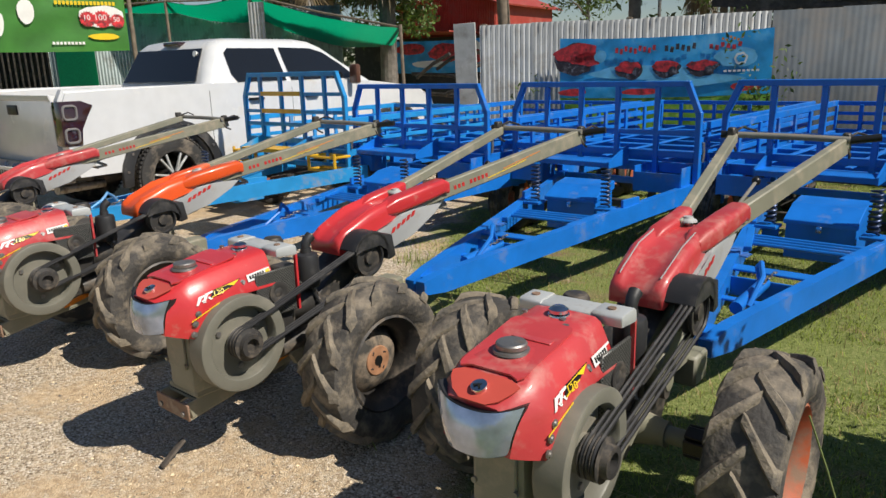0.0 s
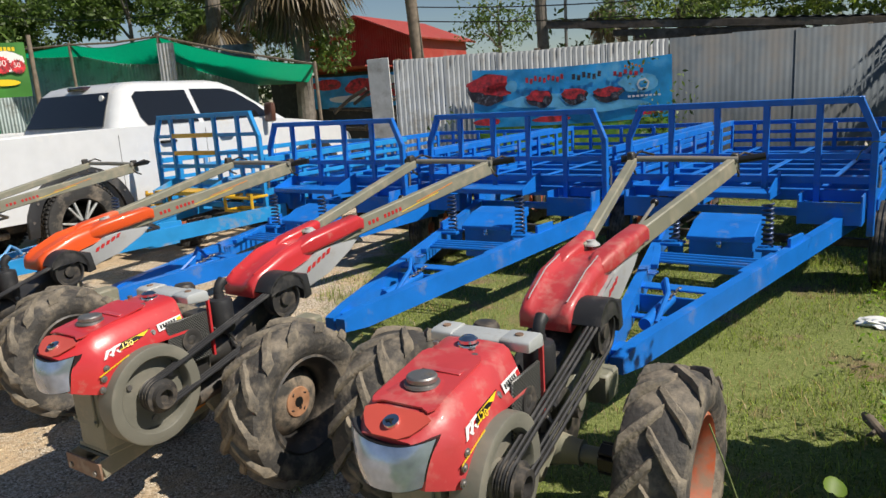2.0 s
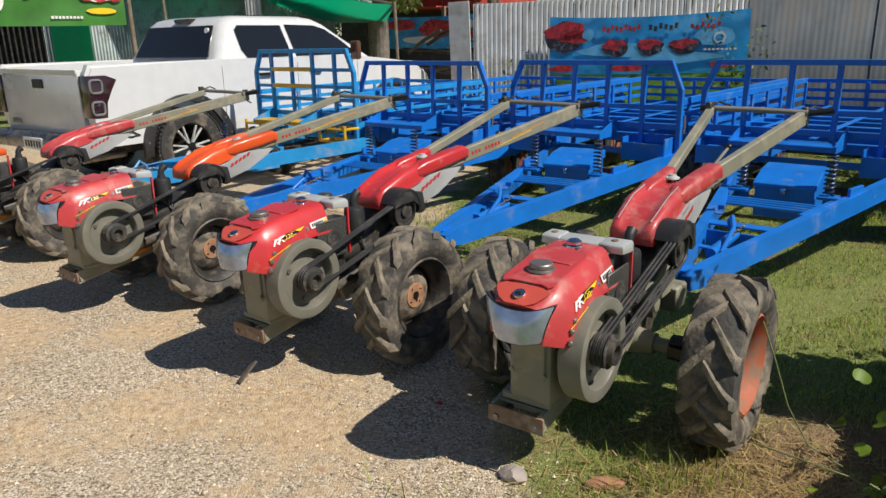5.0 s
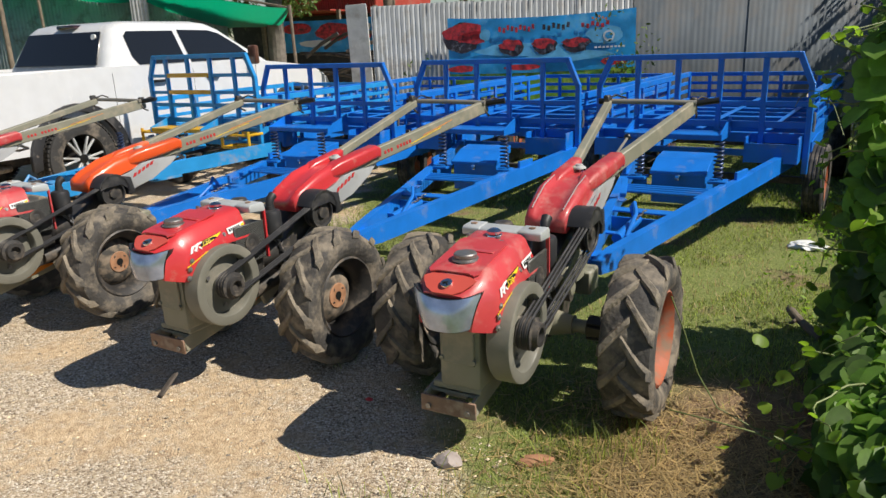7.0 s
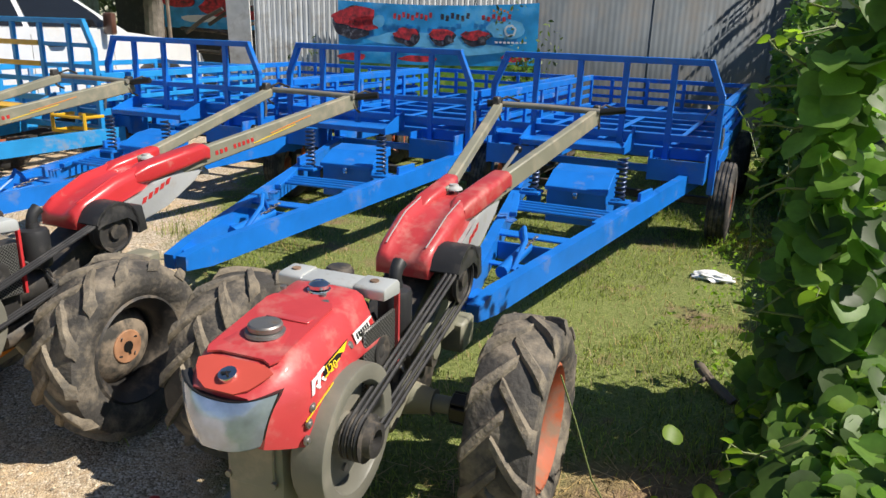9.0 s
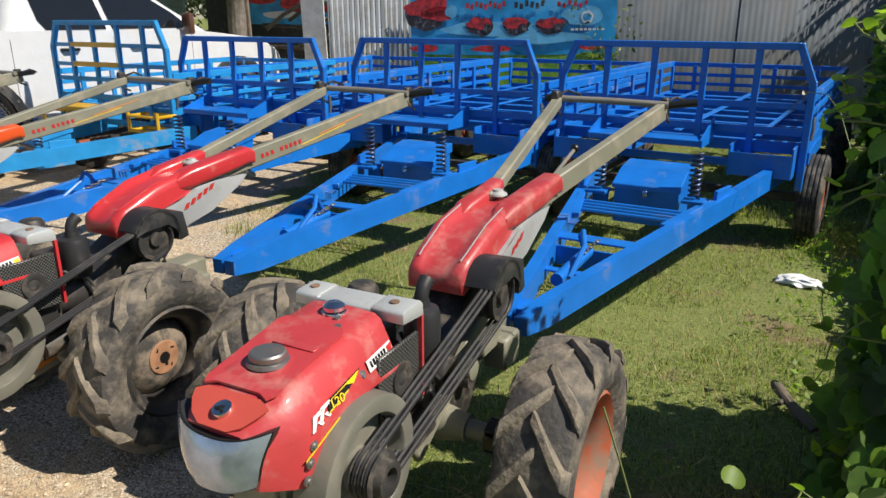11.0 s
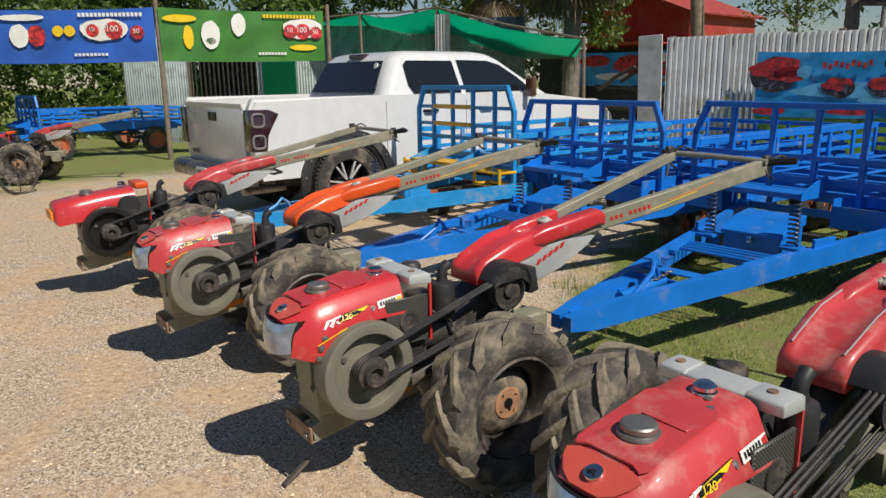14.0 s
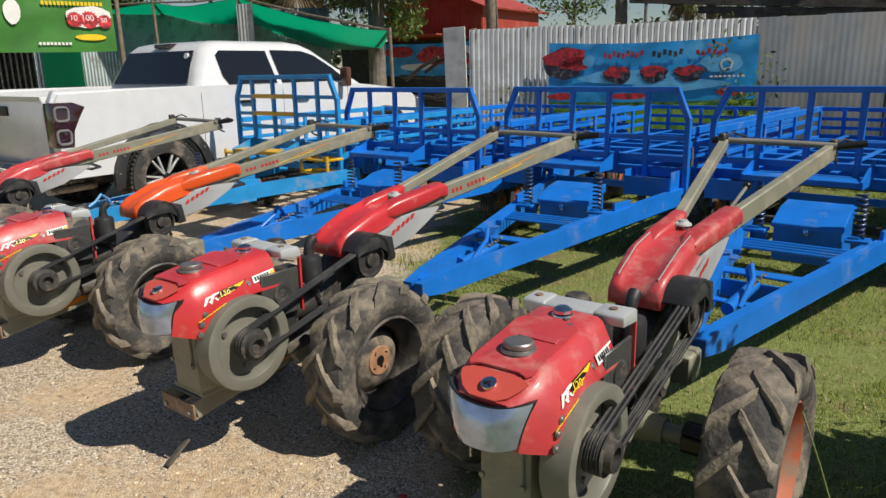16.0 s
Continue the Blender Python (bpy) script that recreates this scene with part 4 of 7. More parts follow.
    # drawbar: two beams that meet at the hitch
    for s in (-1, 1):
        bm = B()
        ax, bx = s * 0.045, s * 0.63
        loft(bm, [[(x + q, y, z + g) for q, g in ((-0.028, -h / 2), (0.028, -h / 2), (0.028, h / 2), (-0.028, h / 2))] for x, y, z, h in ((s * 0.036, -2.93, 0.392, 0.07), (s * 0.06, -2.76, 0.396, 0.12), (bx, 0.1, 0.53, 0.13))])
        part("drawbar_beam", bm, paint, t, smooth=0)
        bm = B()
        box(bm, (s * 0.41, -1.0, 0.54), (0.02, 0.2, 0.1), Euler((0, 0, -s * 0.2)).to_matrix().to_4x4(), 0.002)
        part("fish_plate", bm, paint, t, smooth=0)
    bar("drawbar_cross", (-0.22, -1.95, 0.47), (0.22, -1.95, 0.47), 0.1, 0.012)
    bar("drawbar_cross", (-0.19, -2.05, 0.4), (0.19, -2.05, 0.4), 0.012, 0.1)
    bar("drawbar_cross", (-0.14, -2.3, 0.41), (0.14, -2.3, 0.41), 0.05, 0.012)
    for k in range(4):
        y = -1.52 + k * 0.065
        bm = B()
        tube(bm, [(-0.29 - k * 0.012, y, 0.5), (0.29 + k * 0.012, y, 0.5)], 0.011, 8)
        part("footrest_bar", bm, paint, t)
    for s in (-1, 1):
        bar("footrest_side", (s * 0.24, -1.62, 0.49), (s * 0.34, -1.25, 0.52), 0.045, 0.03)
        for k in range(3):
            bar("footrest_rib", (s * 0.2, -1.72 + k * 0.03, 0.47), (s * 0.26, -1.74 + k * 0.03, 0.48), 0.012, 0.012)
    bm = B()
    tube(bm, [(-0.03, -2.05, 0.44), (-0.035, -2.1, 0.53), (0.0, -2.16, 0.57), (0.03, -2.22, 0.52), (0.03, -2.4, 0.42)], 0.013, 8)
    part("tow_loop", bm, paint, t)
    bm = B()
    cyl(bm, (-0.01, -2.45, 0.42), (-0.01, -2.05, 0.44), 0.03, n=14)
    part("lock_tube", bm, paint, t)
    for k in range(9):
        bm = B()
        a = Vector((0.035 - 0.006 * k, -2.05 - 0.025 * k, 0.5 - 0.008 * k))
        g = [a + Matrix.Rotation(1.57 * (k % 2), 3, "Y") @ Vector((0.008 * math.cos(q), 0.017 * math.sin(q), 0)) for q in (2 * math.pi * i / 10 for i in range(10))]
        tube(bm, g, 0.0035, 5, closed=True)
        part("chain_link", bm, M["steel"], t)
    bm = B()
    cyl(bm, (0, -2.83, 0.37), (0, -2.83, 0.43), 0.028, n=16)
    box(bm, (0, -2.76, 0.4), (0.08, 0.1, 0.05), None, 0.01)
    part("hitch_eye", bm, paint, t)
    # toolbox between the beams, lid sloping to the front
    bm = B()
    prism(bm, [(-1.1, 0.34), (-1.1, 0.575), (-0.8, 0.62), (-0.8, 0.34)], -0.19, 0.19, 0.005)
    tb = part("toolbox", bm, paint, t, smooth=0)
    bm = B()
    prism(bm, [(-1.125, 0.55), (-1.125, 0.578), (-0.95, 0.652), (-0.78, 0.672), (-0.78, 0.61)], -0.2, 0.2, 0.005)
    part("lid", bm, paint, tb, smooth=0)
    bm = B()
    box(bm, (0, -1.13, 0.535), (0.03, 0.012, 0.04), None, 0.003)
    cyl(bm, (0, -1.145, 0.525), (0, -1.13, 0.525), 0.008, n=10)
    part("latch", bm, M["chrome"], tb, "small bright steel latch")
    for s in (-1, 1):
        bm = B()
        spring(bm, s * 0.275, -1.12, 0.54, 0.8)
        part("seat_spring", bm, M["spring"], t, "dark coil spring")
        bm = B()
        box(bm, (s * 0.285, -1.12, 0.525), (0.13, 0.12, 0.02), None, 0.003)
        box(bm, (s * 0.285, -1.06, 0.48), (0.1, 0.012, 0.1), None, 0.003)
        part("spring_seat", bm, paint, t, smooth=0)
    for o in set(t.children) - before:
        o.matrix_basis = drawn
    # running gear
    for y in (0.3, length - 0.75):
        bm = B()
        beam(bm, (-0.93, y, 0.31), (0.93, y, 0.31), 0.06, 0.06, 0.005)
        part("axle", bm, M["iron"], t)
        for s in (-1, 1):
            bm = B()
            for k in range(4):
                box(bm, (s * 0.55, y, 0.37 + k * 0.016), (0.06, 0.9 - k * 0.16, 0.012))
            box(bm, (s * 0.55, y - 0.42, 0.45), (0.05, 0.05, 0.15))
            box(bm, (s * 0.55, y + 0.42, 0.45), (0.05, 0.05, 0.15))
            part("leaf_spring", bm, M["iron"], t)
            trailer_wheel(t, s * (W + 0.07), y)
    return t


# ---- pickup truck ----
def truck(m):
    t = thing("pickup_truck", m, "white crew-cab pickup truck with mud-splashed sides", "pickup truck")
    RAIL = 1.4
    RW, FW = 1.13, 4.85

    def arch(cy, r, n=14):
        return [(cy + r * math.cos(a), 0.44 + r * math.sin(a)) for a in (math.pi - math.pi * i / n for i in range(n + 1))]
    # body side outline with wheel openings
    low = [(0.1, 0.55), (RW - 0.54, 0.55)] + [p for p in arch(RW, 0.52) if p[1] > 0.5] + [(RW + 0.54, 0.5), (FW - 0.54, 0.5)] + [p for p in arch(FW, 0.5) if p[1] > 0.5] + [(FW + 0.52, 0.55), (5.75, 0.6)]
    upper = [(5.8, 0.95), (5.72, 1.1), (5.4, 1.24), (4.55, 1.33), (4.0, 1.38), (1.7, RAIL), (0.05, RAIL), (0.0, 1.3), (0.03, 0.8)]
    outline = low + upper
    bm = B()
    for x0, x1 in ((-0.14, 0.0), (-2.0, -1.86)):
        A = [bm.verts.new((x0, y, z)) for y, z in outline]
        C = [bm.verts.new((x1, y, z)) for y, z in outline]
        k = len(outline)
        bm.faces.new(A[::-1]), bm.faces.new(C)
        for i in range(k):
            bm.faces.new((A[i], A[(i + 1) % k], C[(i + 1) % k], C[i]))
    bmesh.ops.bevel(bm, geom=[e for e in bm.edges if all(v.co.z > 1.0 for v in e.verts) and abs(e.verts[0].co.x - e.verts[1].co.x) < 0.01], offset=0.035, segments=3, affect="EDGES")
    part("body_side", bm, M["white"], t, smooth=30)
    bm = B()
    box(bm, (-1.0, 4.95, 1.05), (1.8, 1.5, 0.4), None, 0.08, 3)
    box(bm, (-1.0, 2.95, 0.95), (1.75, 2.3, 0.8))
    box(bm, (-1.0, 5.68, 0.85), (1.9, 0.2, 0.5), None, 0.05, 2)
    part("bonnet", bm, M["white"], t)
    bm = B()
    box(bm, (-1.0, 1.05, 0.75), (1.75, 2.0, 0.06))
    part("cargo_bed", bm, M["black"], t)
    bm = B()
    box(bm, (-1.0, 3.0, 0.5), (1.3, 5.2, 0.16))
    cyl(bm, (-1.95, RW, 0.44), (-0.05, RW, 0.44), 0.06)
    cyl(bm, (-1.95, FW, 0.44), (-0.05, FW, 0.44), 0.05)
    part("underbody", bm, M["iron"], t)
    # tailgate
    bm = B()
    box(bm, (-1.0, 0.03, 1.0), (1.66, 0.07, 0.7), None, 0.015, 2)
    box(bm, (-1.0, -0.008, 1.325), (1.66, 0.02, 0.06), None, 0.008)
    tg = part("tailgate", bm, M["white"], t)
    bm = B()
    box(bm, (-1.0, -0.012, 1.2), (0.22, 0.02, 0.1), None, 0.01, 2)
    part("handle", bm, M["dblack"], tg)
    for k in range(5):
        bm = B()
        box(bm, (-1.7 + k * 0.045, -0.01, 0.78), (0.03, 0.01, 0.05), None, 0.002)
        part("badge_bar", bm, M["steel"], tg)
    bm = B()
    prof = [(-0.16, 0.5), (-0.17, 0.62), (-0.12, 0.68), (0.05, 0.68), (0.05, 0.5)]
    prism(bm, prof, -2.0, 0.0, 0.02)
    bp = part("rear_bumper", bm, M["bumper"], t)
    bm = B()
    box(bm, (-1.0, -0.165, 0.57), (0.42, 0.012, 0.13), None, 0.004)
    np_ = part("number_plate", bm, M["dwhite"], bp)
    bm = B()
    for k in range(6):
        box(bm, (-1.15 + k * 0.06, -0.172, 0.565), (0.035, 0.004, 0.07))
    part("plate_bar", bm, M["dblack"], np_)
    for s, x in ((1, 0.0), (-1, -2.0)):
        bm = B()
        prism(bm, [(-0.015, 0.86), (-0.015, 1.29), (0.2, 1.29), (0.32, 1.24), (0.17, 1.02), (0.17, 0.86)], x - 0.15 if s > 0 else x - 0.012, x + 0.012 if s > 0 else x + 0.15, 0.012)
        tl = part("tail_light", bm, M["tail"], t, "smoked dark red tail light")
        for z in (1.18, 0.96):
            bm = B()
            lathe_pts = [(x + s * 0.016, 0.075 + a, z + b) for a, b in rounded(0.13, 0.13, 0.035, 4)]
            tube(bm, lathe_pts, 0.013, 6, closed=True)
            part("lamp_ring", bm, M["lightgrey"], tl)
    # cab: sides lean inward to the roof
    rings = []
    for z, y0, y1, inset in ((1.3, 1.65, 4.5, 0.03), (1.36, 1.67, 4.44, 0.04), (1.62, 1.81, 3.98, 0.13), (1.8, 1.91, 3.68, 0.19), (1.875, 2.0, 3.52, 0.25), (1.91, 2.15, 3.35, 0.34)):
        r = []
        for a, b in rounded(2.0 - 2 * inset, y1 - y0, 0.14, 4, -1.0, (y0 + y1) / 2):
            r.append((a, b, z))
        rings.append(r)
    bm = B()
    loft(bm, rings)
    cab = part("cab", bm, M["white"], t, smooth=40)

    def on_side(y, z, out=0.006):
        f = (z - 1.36) / (1.62 - 1.36) if z < 1.62 else 1 + (z - 1.62) / 0.18
        ins = 0.04 + 0.09 * min(f, 1) + 0.06 * max(0, f - 1)
        return (-ins + out, y, z)
    for s in (1, -1):
        for pts in ([(2.12, 1.4), (2.86, 1.4), (2.8, 1.79), (2.1, 1.79), (2.04, 1.74), (2.06, 1.5)], [(2.94, 1.4), (4.12, 1.4), (3.88, 1.58), (3.6, 1.74), (3.4, 1.79), (2.88, 1.8)]):
            bm = B()
            vs = [on_side(y, z) for y, z in pts]
            if s < 0:
                vs = [(-2.0 - x, y, z) for x, y, z in vs]
            plate(bm, vs, (s, 0, 0.3), 0.006)
            part("side_window", bm, M["glass"], cab, "dark tinted window")
        for y, z in ((2.22, 1.2), (3.12, 1.2)):
            bm = B()
            tube(bm, [(0.0 if s > 0 else -2.0, y, z), ((0.035 if s > 0 else -2.035), y + 0.03, z), ((0.035 if s > 0 else -2.035), y + 0.19, z), (0.0 if s > 0 else -2.0, y + 0.22, z)], 0.017, 6)
            part("door_handle", bm, M["dblack"], t)
        for y in (1.68, 2.9, 4.08):
            bm = B()
            box(bm, (0.0 if s > 0 else -2.0, y, 0.93), (0.003, 0.006, 0.78))
            part("door_seam", bm, M["black"], t)
        bm = B()
        box(bm, (0.1 if s > 0 else -2.1, 3.95, 1.45), (0.15, 0.09, 0.26), None, 0.03, 2)
        part("wing_mirror", bm, M["mirror_shell"], t, "dark brown tinted mirror housing")
    bm = B()
    plate(bm, [(-1.76, 1.685, 1.42), (-0.24, 1.685, 1.42), (-0.34, 1.885, 1.79), (-1.66, 1.885, 1.79)], (0, -1, 0.4), 0.012)
    rw = part("rear_window", bm, M["glass"], cab, "dark tinted rear window")
    bm = B()
    cyl(bm, (-0.42, 1.85, 1.73), (-0.42, 1.825, 1.737), 0.035, n=18)
    part("round_sticker", bm, M["dwhite"], rw)
    bm = B()
    box(bm, (-1.0, 1.965, 1.862), (0.32, 0.12, 0.05), None, 0.015, 2)
    part("brake_lamp", bm, M["tail"], cab, "red third brake lamp")
    bm = B()
    plate(bm, [(-0.25, 4.4, 1.39), (-1.75, 4.4, 1.39), (-1.6, 3.72, 1.78), (-0.4, 3.72, 1.78)], (0, 1, 0.9), 0.012)
    part("windscreen", bm, M["glass"], cab)
    # flares and wheels
    for cy, r in ((RW, 0.52), (FW, 0.5)):
        for s, x in ((1, 0.0), (-1, -2.0)):
            bm = B()
            outer = [(cy + (r + 0.1) * math.cos(a), 0.44 + (r + 0.08) * math.sin(a)) for a in (math.pi * 1.03 - math.pi * 1.06 * i / 16 for i in range(17))]
            inner = [(cy + (r - 0.005) * math.cos(a), 0.44 + (r - 0.005) * math.sin(a)) for a in (-0.03 * math.pi + math.pi * 1.06 * i / 16 for i in range(17))]
            prism(bm, outer + inner, min(x, x + s * 0.05), max(x, x + s * 0.05), 0.006)
            fl = part("wheel_flare", bm, M["black"], t, "bolted black plastic flare")
            for i in range(9):
                a = math.pi * (0.06 + 0.11 * i)
                bm = B()
                p = Vector((x + s * 0.05, cy + (r + 0.05) * math.cos(a), 0.44 + (r + 0.04) * math.sin(a)))
                cyl(bm, p, p + Vector((s * 0.008, 0, 0)), 0.014, n=8)
                part("rivet", bm, M["steel"], fl)
            w = new("wheel")
            w.parent = t
            bm = B()
            xc = x - s * 0.1
            lathe(bm, [(0.27, -0.13), (0.36, -0.145), (0.41, -0.13), (0.43, -0.09), (0.434, 0), (0.43, 0.09), (0.41, 0.13), (0.36, 0.145), (0.27, 0.13), (0.25, 0)], (xc, cy, 0.434), (1, 0, 0), 48, closed=True)
            part("tyre", bm, M["rubber"], w)
            bm = B()
            for i in range(56):
                a = 2 * math.pi * i / 56
                for q in (-0.1, -0.035, 0.035, 0.1):
                    o = 0.06 * (1 if q in (-0.1, 0.035) else 0)
                    box(bm, (xc + q, cy + 0.434 * math.sin(a + o), 0.434 + 0.434 * math.cos(a + o)), (0.05, 0.03, 0.018), Euler((-a - o, 0, 0)).to_matrix().to_4x4())
            part("tread", bm, M["rubber"], w)
            bm = B()
            lathe(bm, [(0.275, s * 0.12), (0.26, s * 0.11), (0.25, s * 0.03), (0.25, -s * 0.1), (0.275, -s * 0.12)], (xc, cy, 0.434), (1, 0, 0), 40)
            part("rim", bm, M["dblack"], w)
            for i in range(6):
                a = 2 * math.pi * i / 6
                bm = B()
                for d in (-0.16, 0.16):
                    beam(bm, (xc + s * 0.09, cy + 0.03 * math.cos(a), 0.434 + 0.03 * math.sin(a)), (xc + s * 0.105, cy + 0.255 * math.cos(a + d), 0.434 + 0.255 * math.sin(a + d)), 0.022, 0.03, 0.004, (1, 0, 0))
                part("spoke", bm, M["silver"], w)
            bm = B()
            cyl(bm, (xc + s * 0.08, cy, 0.434), (xc + s * 0.12, cy, 0.434), 0.05, n=20, bevel=0.006)
            part("hub_cap", bm, M["dblack"], w)
    bm = B()
    tube(bm, [(-0.35, 0.5, 0.42), (-0.3, 0.1, 0.42), (-0.28, -0.02, 0.42)], 0.045, 14)
    part("exhaust_pipe", bm, M["steel"], t)
    return t


T1 = tractor(pose(-0.63, 2.225, 0, 0, 0, -4.9), "worn red walking tractor with orange rims on muddy tyres", e=0.0, bonnet="red_worn", cover="red_worn", wheels=((0.47, "orange"), (-0.56, "iron")), seed=1)
T2 = tractor(pose(-2.075, 2.28, 0, 0, 0, -7.0), "glossy red walking tractor with rusty hub plate", e=0.06, wheels=((0.4, "iron"), (-0.5, "iron")), seed=2)
T3 = tractor(pose(-3.7, 2.4, 0, 0, 0, -7), "red walking tractor with orange handle cover on gravel", e=0.05, bonnet="red_worn", cover="orange", wheels=((0.42, "iron"), (-0.5, "iron")), seed=3)
T4 = tractor(pose(-5.5, 2.55, 0, 0, 0, -7), "old red walking tractor with black flywheel on gravel", cover="red_worn", old=True, seed=4)
BLUE_LABEL = "bright blue painted steel farm trailer, %s"
TR1 = trailer(pose(-0.28, 5.65, 0, 0, 0, -9), BLUE_LABEL % "slatted sides, parked on grass", M["blue"], pose(-0.155, 5.677, 0, 0, 0, -7.7))
trailer(pose(-2.12, 5.75, 0, 0, 0, -8), BLUE_LABEL % "slatted sides, standing among others", M["blue"], pose(-1.87, 5.82, 0, 0, 0, -3.0))
trailer(pose(-3.95, 5.7, 0, 0, 0, -7), BLUE_LABEL % "slatted sides, on bare dirt", M["blue"], pose(-3.5, 5.8, 0, 0, 0, -6.4))
trailer(pose(-5.38, 5.5, 0, 0, 0, -6), "light blue steel farm trailer with yellow rails", M["cyan"], pose(-5.05, 5.5, 0, 0, 0, -12), length=2.4, alt=M["yellow"], W=0.79, top=1.5)
truck(pose(-6.74, 3.8, 0, 0, 0, -4))


# ---- ground ----
def edge_x(y):
    """Where gravel gives way to grass, as x over y."""
    return -0.6 - 0.84 * max(y - 1.3, 0) + 0.54 * max(y - 4.4, 0) - 0.6 * max(1.3 - y, 0)


def ground_material():
    m = bpy.data.materials.new("yard_ground")
    m.use_nodes = True
    nt = m.node_tree
    link = nt.links.new
    b = nt.nodes["Principled BSDF"]
    b.inputs["Roughness"].default_value = 0.95
    b.inputs["Specular IOR Level"].default_value = 0.15
    tc = nt.nodes.new("ShaderNodeTexCoord")
    sep = nt.nodes.new("ShaderNodeSeparateXYZ")
    link(tc.outputs["Object"], sep.inputs[0])

    def math_node(op, a, c=None):
        n = nt.nodes.new("ShaderNodeMath")
        n.operation = op
        for i, v in enumerate((a, c)):
            if v is None:
                continue
            if isinstance(v, (int, float)):
                n.inputs[i].default_value = v
            else:
                link(v, n.inputs[i])
        return n.outputs[0]

    def noise_node(scale, detail=8, rough=0.55):
        n = nt.nodes.new("ShaderNodeTexNoise")
        n.inputs["Scale"].default_value, n.inputs["Detail"].default_value, n.inputs["Roughness"].default_value = scale, detail, rough
        link(tc.outputs["Object"], n.inputs["Vector"])
        return n.outputs["Fac"]

    def ramp_node(fac, stops):
        n = nt.nodes.new("ShaderNodeValToRGB")
        link(fac, n.inputs[0])
        n.color_ramp.elements[0].position, n.color_ramp.elements[0].color = stops[0][0], (*stops[0][1], 1)
        n.color_ramp.elements[1].position, n.color_ramp.elements[1].color = stops[-1][0], (*stops[-1][1], 1)
        for p, c in stops[1:-1]:
            n.color_ramp.elements.new(p).color = (*c, 1)
        return n.outputs[0]

    def mix_node(f, a, c):
        n = nt.nodes.new("ShaderNodeMix")
        n.data_type = "RGBA"
        link(f, n.inputs["Factor"]), link(a, n.inputs["A"]), link(c, n.inputs["B"])
        return n.outputs["Result"]

    def smooth(v, lo, hi):
        n = nt.nodes.new("ShaderNodeMapRange")
        n.interpolation_type = "SMOOTHSTEP"
        n.inputs["From Min"].default_value, n.inputs["From Max"].default_value = lo, hi
        link(v, n.inputs["Value"])
        return n.outputs[0]
    y = sep.outputs["Y"]
    xb = math_node("ADD", math_node("MULTIPLY", math_node("MAXIMUM", math_node("SUBTRACT", y, 1.3), 0.0), -0.84), math_node("MULTIPLY", math_node("MAXIMUM", math_node("SUBTRACT", y, 4.4), 0.0), 0.54))
    xb = math_node("ADD", xb, math_node("MULTIPLY", math_node("MAXIMUM", math_node("SUBTRACT", 1.3, y), 0.0), -0.6))
    d = math_node("ADD", math_node("SUBTRACT", sep.outputs["X"], xb), 0.6)
    d = math_node("ADD", d, math_node("MULTIPLY", math_node("SUBTRACT", noise_node(1.7), 0.5), 1.3))
    grass_f = smooth(d, -0.12, 0.2)
    # gravel: pale stones over sandy soil
    vor = nt.nodes.new("ShaderNodeTexVoronoi")
    vor.inputs["Scale"].default_value = 125
    link(tc.outputs["Object"], vor.inputs["Vector"])
    sepc = nt.nodes.new("ShaderNodeSeparateColor")
    link(vor.outputs["Color"], sepc.inputs[0])
    stones = ramp_node(sepc.outputs[0], [(0.0, (0.15, 0.11, 0.075)), (0.25, (0.38, 0.3, 0.21)), (0.6, (0.55, 0.455, 0.335)), (0.85, (0.7, 0.6, 0.47)), (1.0, (0.86, 0.78, 0.67))])
    soil = ramp_node(noise_node(26, 10, 0.7), [(0.3, (0.3, 0.2, 0.12)), (0.5, (0.58, 0.43, 0.27)), (0.72, (0.76, 0.61, 0.42))])
    gravel = mix_node(smooth(math_node("ADD", noise_node(1.3, 6, 0.6), math_node("MULTIPLY", noise_node(14, 6), 0.45)), 0.64, 0.86), stones, soil)
    turf = ramp_node(noise_node(55, 12, 0.75), [(0.3, (0.05, 0.08, 0.02)), (0.5, (0.2, 0.235, 0.07)), (0.75, (0.38, 0.36, 0.17))])
    bare = ramp_node(noise_node(22, 10, 0.7), [(0.3, (0.15, 0.1, 0.06)), (0.6, (0.3, 0.21, 0.13)), (0.85, (0.45, 0.34, 0.22))])
    # worn soil by the shrubs and round the near wheel
    cx = math_node("SUBTRACT", sep.outputs["X"], 0.3)
    cy = math_node("MULTIPLY", math_node("SUBTRACT", y, 1.75), 0.75)
    rr = math_node("SQRT", math_node("ADD", math_node("MULTIPLY", cx, cx), math_node("MULTIPLY", cy, cy)))
    bare_f = smooth(math_node("ADD", rr, math_node("MULTIPLY", noise_node(3.0), 0.7)), 1.12, 0.75)
    turf = mix_node(bare_f, turf, bare)
    turf = mix_node(smooth(noise_node(1.4, 8, 0.65), 0.54, 0.66), turf, bare)
    # rough grass again beyond the far side of the yard
    far_f = smooth(math_node("ADD", math_node("MULTIPLY", sep.outputs["X"], -1.0), math_node("MULTIPLY", noise_node(0.6), 3.0)), 13.4, 15.2)
    grass_f = math_node("MAXIMUM", grass_f, far_f)
    link(mix_node(grass_f, gravel, turf), b.inputs["Base Color"])
    bp = nt.nodes.new("ShaderNodeBump")
    bp.inputs["Strength"].default_value, bp.inputs["Distance"].default_value = 0.6, 0.008
    link(math_node("ADD", math_node("MULTIPLY", vor.outputs["Distance"], -1.6), math_node("MULTIPLY", noise_node(160, 4), 0.8)), bp.inputs["Height"])
    link(bp.outputs[0], b.inputs["Normal"])
    return m


